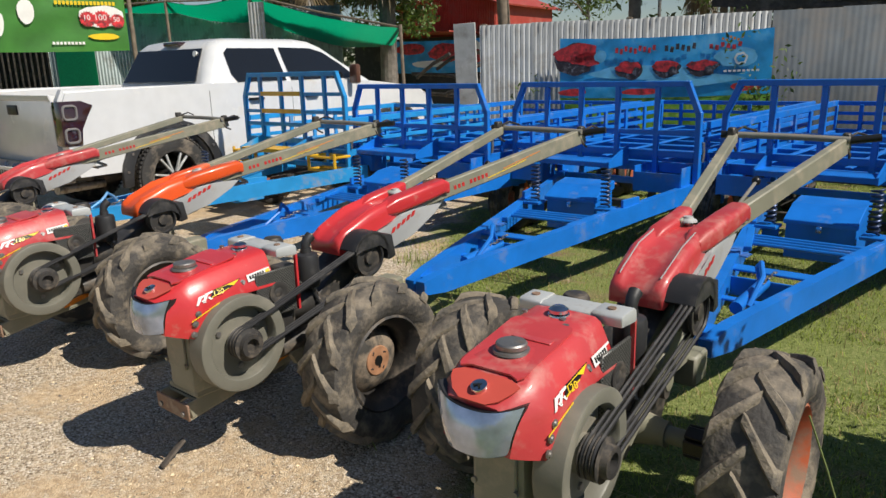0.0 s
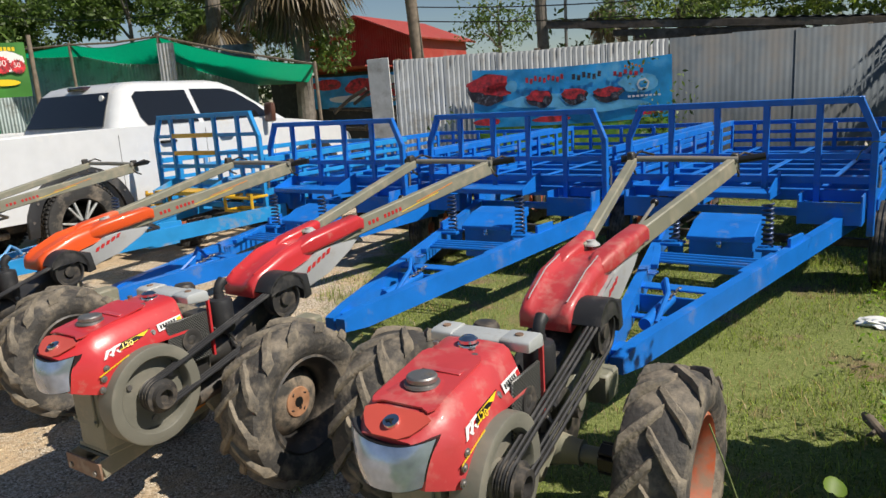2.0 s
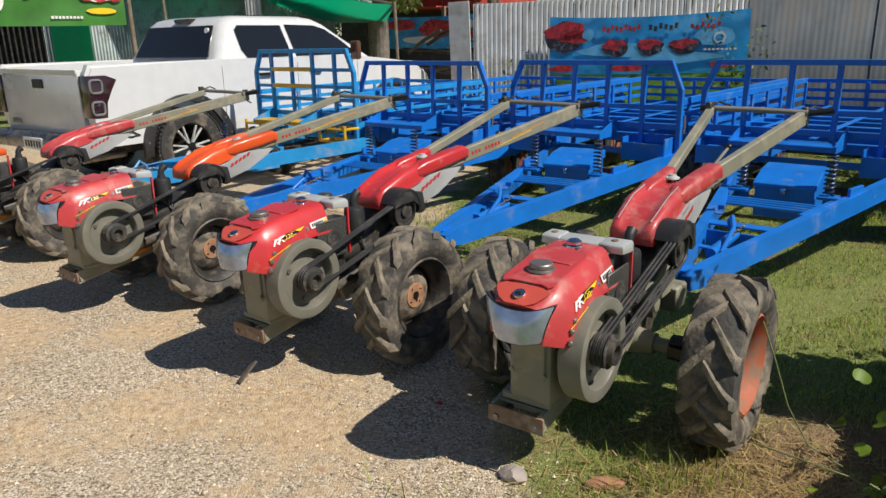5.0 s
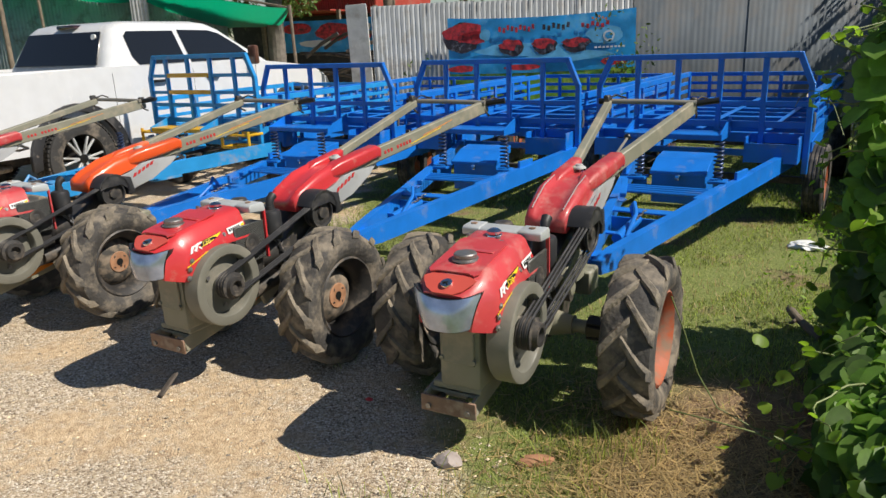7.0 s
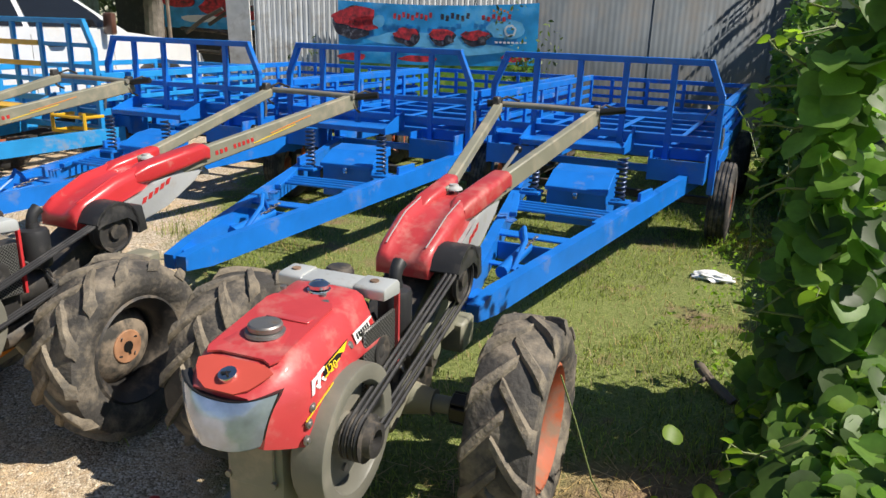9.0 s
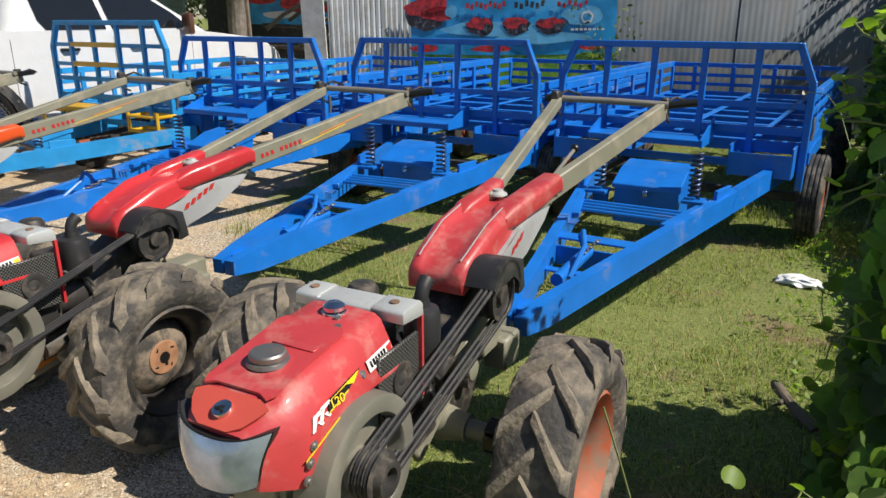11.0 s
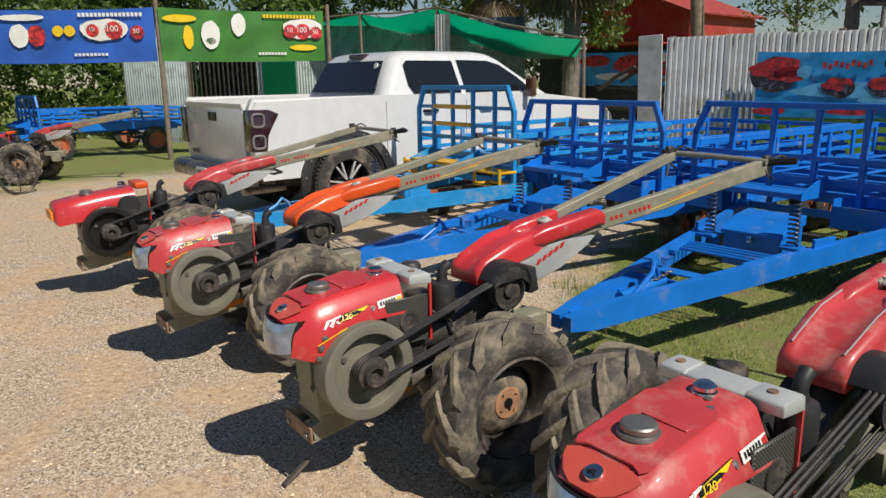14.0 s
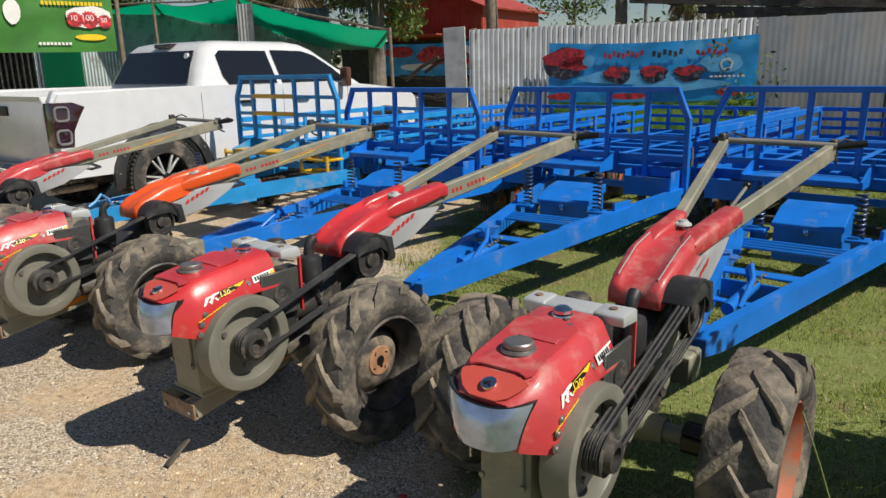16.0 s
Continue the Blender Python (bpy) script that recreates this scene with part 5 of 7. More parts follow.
bm = B()
xs = [-400, -120, -60, -30, -18] + [-12 + 0.25 * i for i in range(73)] + [10, 20, 40, 90, 300]
ys = [-120, -40, -15, -6] + [-3 + 0.25 * i for i in range(61)] + [16, 25, 40, 70, 140, 500]
rows_ = [[bm.verts.new((x, y, (0.03 * (noise.noise((x * 0.9, y * 0.9, 0.3))) + 0.012 * noise.noise((x * 3, y * 3, 1.7))) if -12 < x < 6 and -3 < y < 12 else 0.0)) for x in xs] for y in ys]
for A, C in zip(rows_, rows_[1:]):
    for i in range(len(xs) - 1):
        bm.faces.new((A[i], A[i + 1], C[i + 1], C[i]))
ground = tagged(part("ground", bm, ground_material()), "sandy gravel yard running into trampled grass", "ground", kind="structure")


def ground_z(x, y):
    return 0.03 * noise.noise((x * 0.9, y * 0.9, 0.3)) + 0.012 * noise.noise((x * 3, y * 3, 1.7)) if -12 < x < 6 and -3 < y < 12 else 0.0


def leaf_material(name, colour, trans=0.35, vary=0.5):
    m = bpy.data.materials.new(name)
    m.use_nodes = True
    nt = m.node_tree
    link = nt.links.new
    b = nt.nodes["Principled BSDF"]
    geo = nt.nodes.new("ShaderNodeNewGeometry")
    info = nt.nodes.new("ShaderNodeObjectInfo")
    add = nt.nodes.new("ShaderNodeMath")
    add.operation = "ADD"
    link(geo.outputs["Random Per Island"], add.inputs[0]), link(info.outputs["Random"], add.inputs[1])
    fr = nt.nodes.new("ShaderNodeMath")
    fr.operation = "FRACT"
    link(add.outputs[0], fr.inputs[0])
    ra = nt.nodes.new("ShaderNodeValToRGB")
    link(fr.outputs[0], ra.inputs[0])
    c = Vector(colour)
    ra.color_ramp.elements[0].color = (*(c * (1 - vary)), 1)
    ra.color_ramp.elements[1].color = (*(Vector((c.x * (1 + vary * 1.2), c.y * (1 + vary), c.z * (1 + vary * 0.5)))), 1)
    tc = nt.nodes.new("ShaderNodeTexCoord")
    no = nt.nodes.new("ShaderNodeTexNoise")
    no.inputs["Scale"].default_value = 35
    link(tc.outputs["Object"], no.inputs["Vector"])
    hs = nt.nodes.new("ShaderNodeHueSaturation")
    mr = nt.nodes.new("ShaderNodeMapRange")
    mr.inputs["To Min"].default_value, mr.inputs["To Max"].default_value = 0.65, 1.3
    link(no.outputs["Fac"], mr.inputs["Value"]), link(mr.outputs[0], hs.inputs["Value"]), link(ra.outputs[0], hs.inputs["Color"])
    link(hs.outputs[0], b.inputs["Base Color"])
    b.inputs["Roughness"].default_value = 0.48
    tr = nt.nodes.new("ShaderNodeBsdfTranslucent")
    hs2 = nt.nodes.new("ShaderNodeHueSaturation")
    hs2.inputs["Value"].default_value, hs2.inputs["Saturation"].default_value = 2.1, 1.05
    link(hs.outputs[0], hs2.inputs["Color"]), link(hs2.outputs[0], tr.inputs["Color"])
    mx = nt.nodes.new("ShaderNodeMixShader")
    mx.inputs[0].default_value = trans
    link(b.outputs[0], mx.inputs[1]), link(tr.outputs[0], mx.inputs[2])
    link(mx.outputs[0], nt.nodes["Material Output"].inputs["Surface"])
    return m


M["grassblade"] = leaf_material("grass_blades", (0.19, 0.25, 0.065), 0.45, 0.8)
M["straw"] = leaf_material("dry_straw", (0.36, 0.28, 0.15), 0.2, 0.5)
M["vine"] = leaf_material("vine_leaves", (0.11, 0.215, 0.045), 0.5, 0.65)
M["vine_young"] = leaf_material("young_vine_leaves", (0.17, 0.29, 0.035), 0.5, 0.4)
M["creeper"] = leaf_material("creeper_leaves", (0.12, 0.17, 0.035), 0.35, 0.7)
M["tree"] = leaf_material("tree_leaves", (0.075, 0.125, 0.03), 0.3, 0.6)
# very dark leaf tone for far trees, also painted shade inside the hedge
M["tree_shade_dark"] = leaf_material("dark_leaves_and_shade", (0.025, 0.045, 0.015), 0.2, 0.6)
M["palm"] = leaf_material("palm_fronds", (0.06, 0.085, 0.03), 0.25, 0.5)
M["palm_dead"] = leaf_material("dead_palm_fronds", (0.13, 0.105, 0.07), 0.15, 0.6)
M["stem"] = material("vine_stem", (0.16, 0.2, 0.06), 0.6, vary=0.3)
M["bark"] = material("palm_bark", (0.2, 0.175, 0.15), 0.9, vary=0.35, scale=12, dirt=(0.1, 0.085, 0.07), dirt_amount=0.4, bump=0.5, bump_scale=18)


def mesh_of(name, verts, faces, mat, label, category, kind="stuff", parent=None, smooth=False):
    me = bpy.data.meshes.new(name)
    me.from_pydata(verts, [], faces)
    for m_ in (mat if isinstance(mat, (list, tuple)) else [mat]):
        me.materials.append(m_)
    if smooth:
        me.polygons.foreach_set("use_smooth", [True] * len(me.polygons))
    ob = new(name, me)
    ob.parent = parent
    if kind == "stuff" and parent is not None:
        return tagged(ob, label, kind=kind)
    return tagged(ob, label, category, kind=kind)


# grass: bent blades in tufts
def blades(name, spots, mat, label, hmin, hmax, wid, lean=0.6, seed=3):
    rnd = random.Random(seed)
    V, F = [], []
    for x, y, k in spots:
        z = ground_z(x, y) - 0.004
        h = rnd.uniform(hmin, hmax) * k
        a = rnd.uniform(0, 6.283)
        ln = rnd.uniform(0.1, lean) * h
        w = wid * rnd.uniform(0.6, 1.2)
        dx, dy = math.cos(a) * ln, math.sin(a) * ln
        px, py = -math.sin(a) * w / 2, math.cos(a) * w / 2
        i = len(V)
        V += [(x - px, y - py, z), (x + px, y + py, z), (x + dx * 0.35 + px * 0.8, y + dy * 0.35 + py * 0.8, z + h * 0.6), (x + dx * 0.35 - px * 0.8, y + dy * 0.35 - py * 0.8, z + h * 0.6), (x + dx, y + dy, z + h)]
        F += [(i, i + 1, i + 2, i + 3), (i + 3, i + 2, i + 4)]
    return mesh_of(name, V, F, mat, label, "grass")


rnd = random.Random(11)
spots, dry, tall = [], [], []
while len(spots) < 130000:
    y = 0.9 + 9 * rnd.random() ** 1.25
    x = rnd.uniform(-5.0, 2.2)
    d = x - edge_x(y) + 0.9 * noise.noise((x * 1.7, y * 1.7, 5.0))
    if d < rnd.uniform(-0.1, 0.45):
        continue
    bare_d = math.hypot(x - 0.3, (y - 1.75) * 0.75) + 0.25 * noise.noise((x * 3, y * 3, 2))
    if bare_d < 0.62 and rnd.random() < 0.9:
        continue
    k = 0.75 + 0.6 * noise.noise((x * 1.2, y * 1.2, 9)) + rnd.uniform(-0.1, 0.3)
    if noise.noise((x * 0.9, y * 0.9, 14)) > 0.2 and rnd.random() < 0.85:
        continue
    spots.append((x, y, max(0.35, k)))
for i in range(15000):
    y, x = rnd.uniform(0.9, 7), rnd.uniform(-2.4, 1.4)
    if x > edge_x(y) - 0.1 and noise.noise((x * 2.1, y * 2.1, 31)) > rnd.uniform(-0.3, 0.3):
        dry.append((x, y, 1))
for cx_, cy_, n_ in ((-0.42, 1.58, 110), (-0.3, 1.68, 120), (-0.75, 1.1, 40), (-0.45, 1.3, 50), (-1.0, 1.0, 30), (-0.2, 1.75, 110), (-0.7, 5.4, 120), (0.7, 5.6, 220), (0.85, 6.2, 260), (0.3, 6.3, 200), (-1.7, 9.2, 200), (0.5, 8.8, 220), (-3.2, 4.5, 120)):
    for i in range(n_):
        tall.append((cx_ + rnd.gauss(0, 0.11), cy_ + rnd.gauss(0, 0.09), 1))
blades("grass", spots, M["grassblade"], "short trampled green grass", 0.012, 0.042, 0.0045, 1.5)
blades("dry_grass", dry, M["straw"], "dry yellow grass stalks among the green", 0.02, 0.06, 0.004, 1.6, 5)
blades("tall_grass", tall, M["grassblade"], "taller grass tufts by the wheels", 0.04, 0.13, 0.004, 1.1, 7)

# loose stones on the gravel
V, F = [], []
for i in range(36000):
    y = -0.2 + 4.4 * rnd.random() ** 1.1
    x = rnd.uniform(-6.0, 0.1)
    if x > edge_x(y) + 0.15 + 0.5 * noise.noise((x, y, 0)):
        continue
    s = 0.0028 + 0.0085 * rnd.random() ** 4
    z = ground_z(x, y)
    a = rnd.random() * 3
    k = len(V)
    for q in range(4):
        V.append((x + s * math.cos(a + 1.57 * q) * rnd.uniform(0.7, 1.2), y + s * math.sin(a + 1.57 * q) * rnd.uniform(0.7, 1.2), z + s * 0.2))
    V += [(x, y, z + s * rnd.uniform(0.5, 0.9))]
    F += [(k, k + 1, k + 4), (k + 1, k + 2, k + 4), (k + 2, k + 3, k + 4), (k + 3, k, k + 4)]
M["pebble"] = leaf_material("pebbles", (0.5, 0.44, 0.36), 0.0, 0.6)
mesh_of("gravel", V, F, M["pebble"], "loose pale gravel stones", "gravel")

# fallen straw and twigs by the shrubs
V, F = [], []
for i in range(5200):
    x, y = rnd.gauss(0.08, 0.32), rnd.gauss(1.55, 0.36)
    z = ground_z(x, y) + 0.004 + 0.015 * rnd.random()
    a, L, w = rnd.random() * 6.28, rnd.uniform(0.03, 0.17), 0.0012 + 0.0022 * rnd.random()
    dx, dy = math.cos(a) * L, math.sin(a) * L
    k = len(V)
    V += [(x - dy * w / L, y + dx * w / L, z), (x + dy * w / L, y - dx * w / L, z), (x + dx, y + dy, z + rnd.uniform(0, 0.03))]
    F.append((k, k + 1, k + 2))
mesh_of("straw_litter", V, F, M["straw"], "dry straw and roots scattered on soil", "straw")


def rock(name, x, y, s, mat, label, category, turn=0.0, seed=1, sink=0.2, lump=0.35):
    bm = B()
    bmesh.ops.create_icosphere(bm, subdivisions=2 if lump < 0.5 else 3, radius=1.0)
    for v in bm.verts:
        k = 1 + lump * noise.noise(v.co * (1.3 if lump < 0.5 else 2.4) + Vector((seed, 0, 0)))
        v.co = Vector((v.co.x * s[0] * k, v.co.y * s[1] * k, v.co.z * s[2] * k))
    ob = part(name, bm, mat, smooth=25)
    ob.matrix_basis = pose(x, y, ground_z(x, y) + s[2] * (1 - sink) * 0.75, 0, 0, turn)
    return tagged(ob, label, category)


M["stone"] = material("pale_stone", (0.42, 0.36, 0.33), 0.9, vary=0.3, bump=0.2)
M["brick"] = material("broken_brick", (0.4, 0.2, 0.11), 0.9, vary=0.3, bump=0.2)
M["litter"] = material("white_plastic_litter", (0.8, 0.8, 0.8), 0.6, vary=0.1, bump=0.1)
rock("stone", -0.77, 1.39, (0.055, 0.04, 0.03), M["stone"], "pale pinkish stone lying on the soil", "stone", seed=2)
rock("brick_piece", -0.47, 1.52, (0.07, 0.03, 0.022), M["brick"], "broken piece of orange wood in the grass", "wood", turn=25, seed=4)
rock("brick_piece", 0.03, 1.35, (0.06, 0.035, 0.03), M["brick"], "broken brown brick by the shrubs", "brick", turn=-10, seed=5)
rock("brick_piece", 0.16, 1.42, (0.035, 0.05, 0.03), M["stone"], "small stone on brown soil", "stone", turn=40, seed=6)
rock("litter", 0.6, 4.86, (0.13, 0.07, 0.03), M["litter"], "crumpled white plastic litter on grass", "litter", turn=-20, seed=7, lump=0.6)
rock("litter", -1.33, 1.78, (0.02, 0.014, 0.008), M["dred"], "small red scrap on the gravel", "litter", seed=8)
rock("litter", -2.42, 5.6, (0.03, 0.03, 0.02), M["litter"], "small white scrap under the trailer", "litter", seed=9)
bm = B()
tube(bm, [(0.58, 3.08, 0.015), (0.54, 3.13, 0.03), (0.49, 3.19, 0.055), (0.44, 3.26, 0.085), (0.425, 3.29, 0.09)], [0.022, 0.024, 0.02, 0.024, 0.012], 9)
tube(bm, [(0.47, 3.21, 0.06), (0.45, 3.18, 0.05), (0.43, 3.17, 0.045)], [0.014, 0.01, 0.005], 6)
tagged(part("dead_branch", bm, M["wood"]), "grey dead branch stub on the grass", "branch")


bm = B()
beam(bm, (-2.269, 1.461, ground_z(-2.269, 1.461) + 0.008), (-2.249, 1.565, ground_z(-2.249, 1.565) + 0.09), 0.032, 0.012, 0.004)
tagged(part("wood_splinter", bm, M["old_wood"]), "dark flat wooden splinter lying on the gravel", "wood")


# ---- vine-grown hedge ----
def leaf_mesh(name, mat, fold=0.25, seed=0):
    """A heart-shaped leaf, one unit long, creased along its middle."""
    half = [(0.0, 0.0), (0.24, -0.12), (0.47, -0.03), (0.57, 0.22), (0.52, 0.5), (0.32, 0.76), (0.0, 0.95)]
    V = [(0, 0.02, 0), (0, 0.35, -0.03), (0, 0.7, -0.02), (0, 0.95, -0.08)]
    mid = [0, 1, 2, 3]
    F = []
    for s in (-1, 1):
        k = len(V)
        V += [(s * x, y, fold * abs(x) - 0.12 * x * x - 0.06 * y * y) for x, y in half[1:-1]]
        r = [k, k + 1, k + 2, k + 3, k + 4]
        q = [(0, r[0], r[1]), (0, r[1], r[2], 1), (1, r[2], r[3]), (1, r[3], 2), (2, r[3], r[4]), (2, r[4], 3)]
        F += [f if s > 0 else f[::-1] for f in q]
    me = bpy.data.meshes.new(name)
    me.from_pydata(V, [], F)
    me.materials.append(mat)
    me.polygons.foreach_set("use_smooth", [True] * len(me.polygons))
    return me


HEDGE = ((0.8, 0.55, 0.2), (1.2, 0.6, 0.42), (1.6, 0.58, 0.46), (2.1, 0.6, 0.46), (2.42, 0.61, 0.55), (2.52, 0.6, 1.75), (2.9, 0.63, 1.75), (3.05, 0.75, 0.9), (3.3, 1.05, 0.5), (5.0, 1.15, 0.5), (6.3, 1.2, 0.9), (7.0, 1.2, 1.9), (9.4, 1.35, 2.1))


def hedge_at(y):
    """Inner edge and height of the hedge over y."""
    y = min(max(y, 0.81), 9.39)
    for (a, p, q), (c, u, v) in zip(HEDGE, HEDGE[1:]):
        if a <= y <= c:
            f = (y - a) / (c - a)
            return p + (u - p) * f, q + (v - q) * f


def hedge_h(y):
    return hedge_at(y)[1]


def hedge_x(y, z):
    base, h = hedge_at(y)
    f = z / h
    base += 0.3 * max(0, f - 0.75) ** 1.5 * 4 - 0.1 * max(0, 0.4 - z) * (1 if y < 2.8 else 0.4)
    return base + 0.1 * noise.noise((y * 1.9, z * 1.9, 3.3)) + 0.05 * noise.noise((y * 5, z * 5, 8))


hedge = thing("vine_hedge", pose(0, 0, 0), "dense green hedge overgrown by heart-leaved vines", "hedge")
rnd = random.Random(21)
big = leaf_mesh("leaf", M["vine"])
young = leaf_mesh("young_leaf", M["vine_young"], 0.45)
near = 0
V, F, V2, F2 = [], [], [], []
big_v = [Vector(v.co) for v in big.vertices]
big_f = [tuple(p.vertices) for p in big.polygons]
for i in range(11500):
    y = (0.9 + 2.2 * rnd.random()) if i % 5 < 3 else 3.0 + 6.3 * rnd.random()
    z = hedge_h(y) * (0.02 + 1.0 * rnd.random())
    deep = abs(rnd.gauss(0, 0.1)) if i % 3 else rnd.uniform(0, 0.9 if y > 3.1 else 0.5)
    if 2.42 < y < 3.08 and z > 0.45 and (deep > 0.2 or i % 7 < 2):
        continue
    x = hedge_x(y, z) + deep
    if deep > 0.3 and y > 3.1:
        z = min(z + (deep - 0.3) * 0.9, 1.6) if i % 2 else z
    is_young = rnd.random() < (0.22 if deep < 0.1 else 0.03)
    s = rnd.uniform(0.035, 0.075) if is_young else rnd.uniform(0.06, 0.125) * (0.75 if y > 4 else 1)
    facing = Vector((0.0 + rnd.gauss(0, 0.5), -0.5 + rnd.gauss(0, 0.45), 0.85 + rnd.gauss(0, 0.4))).normalized()
    down = Vector((rnd.gauss(0, 0.5), rnd.gauss(0, 0.5), -1))
    yv = (down - facing * down.dot(facing)).normalized()
    xv = yv.cross(facing)
    m = Matrix(((xv.x, yv.x, facing.x, x), (xv.y, yv.y, facing.y, y), (xv.z, yv.z, facing.z, max(z, 0.06)), (0, 0, 0, 1)))
    m = m @ Matrix.Diagonal((s * rnd.uniform(0.85, 1.15), s, s, 1))
    if near < 290 and y < 3.0 and deep < 0.09 and i % 2:
        near += 1
        o = new("leaf", young if is_young else big)
        o.parent, o.matrix_basis = hedge, m
        continue
    vv, ff = (V2, F2) if is_young else (V, F)
    k = len(vv)
    vv += [tuple(m @ p) for p in big_v]
    ff += [tuple(k + j for j in f) for f in big_f]
mesh_of("leaves", V, F, M["vine"], "dark green heart-shaped leaves", "", parent=hedge, smooth=True)
mesh_of("young_leaves", V2, F2, M["vine_young"], "pale young leaves", "", parent=hedge, smooth=True)
# dark sheet inside the hedge; its colour stands in for shade among leaves
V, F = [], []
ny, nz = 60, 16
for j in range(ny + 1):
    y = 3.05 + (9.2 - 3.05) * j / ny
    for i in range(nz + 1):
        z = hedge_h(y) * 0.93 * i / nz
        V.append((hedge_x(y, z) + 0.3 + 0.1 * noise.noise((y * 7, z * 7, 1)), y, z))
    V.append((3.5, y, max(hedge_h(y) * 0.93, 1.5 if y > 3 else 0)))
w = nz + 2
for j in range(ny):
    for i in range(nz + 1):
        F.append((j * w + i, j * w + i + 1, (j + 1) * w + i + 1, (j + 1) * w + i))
mesh_of("inner_foliage", V, F, M["tree_shade_dark"], "dark sheet standing in for shade inside the hedge", "", parent=hedge)
for k in range(36):
    y = 1.1 + 0.11 * k if k < 16 else 2.45 + 0.028 * (k - 16)
    z = rnd.uniform(0.3, 0.95) * hedge_h(y)
    p = Vector((hedge_x(y, z) + 0.05, y, z))
    pts = [p]
    d = Vector((-0.5, rnd.uniform(-0.5, 0.3), rnd.uniform(-0.2, 0.8)))
    for j in range(9):
        d += Vector((rnd.gauss(0, 0.25), rnd.gauss(0, 0.3), -0.12 + rnd.gauss(0, 0.2)))
        p = p + d.normalized() * rnd.uniform(0.04, 0.075)
        p.x = max(p.x, hedge_x(p.y, max(0.05, min(p.z, hedge_h(p.y)))) - 0.17)
        p.z = max(0.03, p.z)
        pts.append(p)
    bm = B()
    tube(bm, pts, [0.005 - 0.0004 * j for j in range(len(pts))], 5)
    part("vine", bm, M["stem"], hedge)
    for j in (3, 5, 7, 9):
        q = pts[min(j, len(pts) - 1)]
        o = new("leaf", young)
        s = rnd.uniform(0.03, 0.055)
        o.parent, o.matrix_basis = hedge, Matrix.Translation(q) @ Euler((rnd.uniform(-1, 1), rnd.uniform(-1, 1), rnd.uniform(0, 6.28))).to_matrix().to_4x4() @ Matrix.Diagonal((s, s, s, 1))
# runner over the trailer's rail and one over the near tyre
for pts in ([(0.72, 4.6, 0.85), (0.66, 4.75, 1.02), (0.6, 4.95, 1.1), (0.52, 5.1, 1.1), (0.46, 5.2, 1.03), (0.44, 5.25, 0.97)],
            [(0.45, 1.95, 0.06), (0.28, 1.98, 0.05), (0.14, 1.97, 0.12), (0.06, 1.96, 0.26), (0.0, 1.98, 0.42), (-0.06, 2.02, 0.55)],
            [(0.45, 1.7, 0.12), (0.28, 1.75, 0.16), (0.1, 1.72, 0.2), (-0.02, 1.78, 0.18)]):
    bm = B()
    tube(bm, pts, 0.003, 5)
    part("vine", bm, M["stem"], hedge)
for q, s in (((0.3, 2.0, 0.12), 0.05), ((0.34, 1.9, 0.3), 0.07), ((0.22, 1.86, 0.28), 0.05), ((0.27, 2.1, 0.35), 0.06), ((0.4, 1.75, 0.2), 0.09), ((0.18, 1.7, 0.1), 0.045)):
    o = new("leaf", young)
    o.parent, o.matrix_basis = hedge, Matrix.Translation(q) @ Euler((0.6, 0.4, q[1] * 9)).to_matrix().to_4x4() @ Matrix.Diagonal((s, s, s, 1))


# ---- leafy masses ----
def leaf_cloud(name, blobs, mat, label, category, size, per, seed, parent=None, flat=0.7):
    """Many small leaves in uneven clumps; blobs: centre, radii."""
    rnd = random.Random(seed)
    V, F = [], []
    for c, r in blobs:
        n = int(per * r[0] * r[2])
        subs = [(Vector((rnd.gauss(0, 0.45), rnd.gauss(0, 0.45), rnd.gauss(0, 0.45))), rnd.uniform(0.2, 0.5)) for _ in range(14)]
        for i in range(n):
            o, k = subs[rnd.randrange(14)]
            p = o + Vector((rnd.gauss(0, 1), rnd.gauss(0, 1), rnd.gauss(0, 1))).normalized() * k * rnd.uniform(0.6, 1.05)
            p = Vector((c[0] + p.x * r[0], c[1] + p.y * r[1], c[2] + p.z * r[2]))
            if p.z < 0.05:
                continue
            s = size * rnd.uniform(0.5, 1.3)
            n1 = Vector((rnd.gauss(0, 1), rnd.gauss(0, 1), rnd.gauss(0.6, 0.8))).normalized()
            t1 = n1.orthogonal().normalized()
            t1 = Matrix.Rotation(rnd.random() * 6.28, 3, n1) @ t1
            t2 = n1.cross(t1)
            k0 = len(V)
            V += [tuple(p - t1 * s * 0.5), tuple(p + t2 * s * 0.3 * flat), tuple(p + t1 * s * 0.5), tuple(p - t2 * s * 0.3 * flat)]
            F.append((k0, k0 + 1, k0 + 2, k0 + 3))
    return mesh_of(name, V, F, mat, label, category, parent=parent)


# ---- corrugated fence ----
def corrugated(width, height, pitch=0.076, amp=0.009, seg=6):
    V, F = [], []
    n = int(width / pitch * seg)
    for i in range(n + 1):
        x = width * i / n
        y = amp * math.sin(2 * math.pi * x / pitch)
        V += [(x, y, 0), (x, y, height)]
    for i in range(n):
        F.append((2 * i, 2 * i + 2, 2 * i + 3, 2 * i + 1))
    k = len(V)
    V += [(x, y + 0.003, z) for x, y, z in V]
    for i in range(n):
        F.append((k + 2 * i, k + 2 * i + 1, k + 2 * i + 3, k + 2 * i + 2))
        F.append((2 * i + 1, 2 * i + 3, k + 2 * i + 3, k + 2 * i + 1))
    return V, F


FM = pose(-5.45, 9.55, 0, 0, 0, 11.0)
fence = thing("wall_north", FM, "corrugated metal sheet fence on posts", "fence")
tagged(fence, kind="structure")


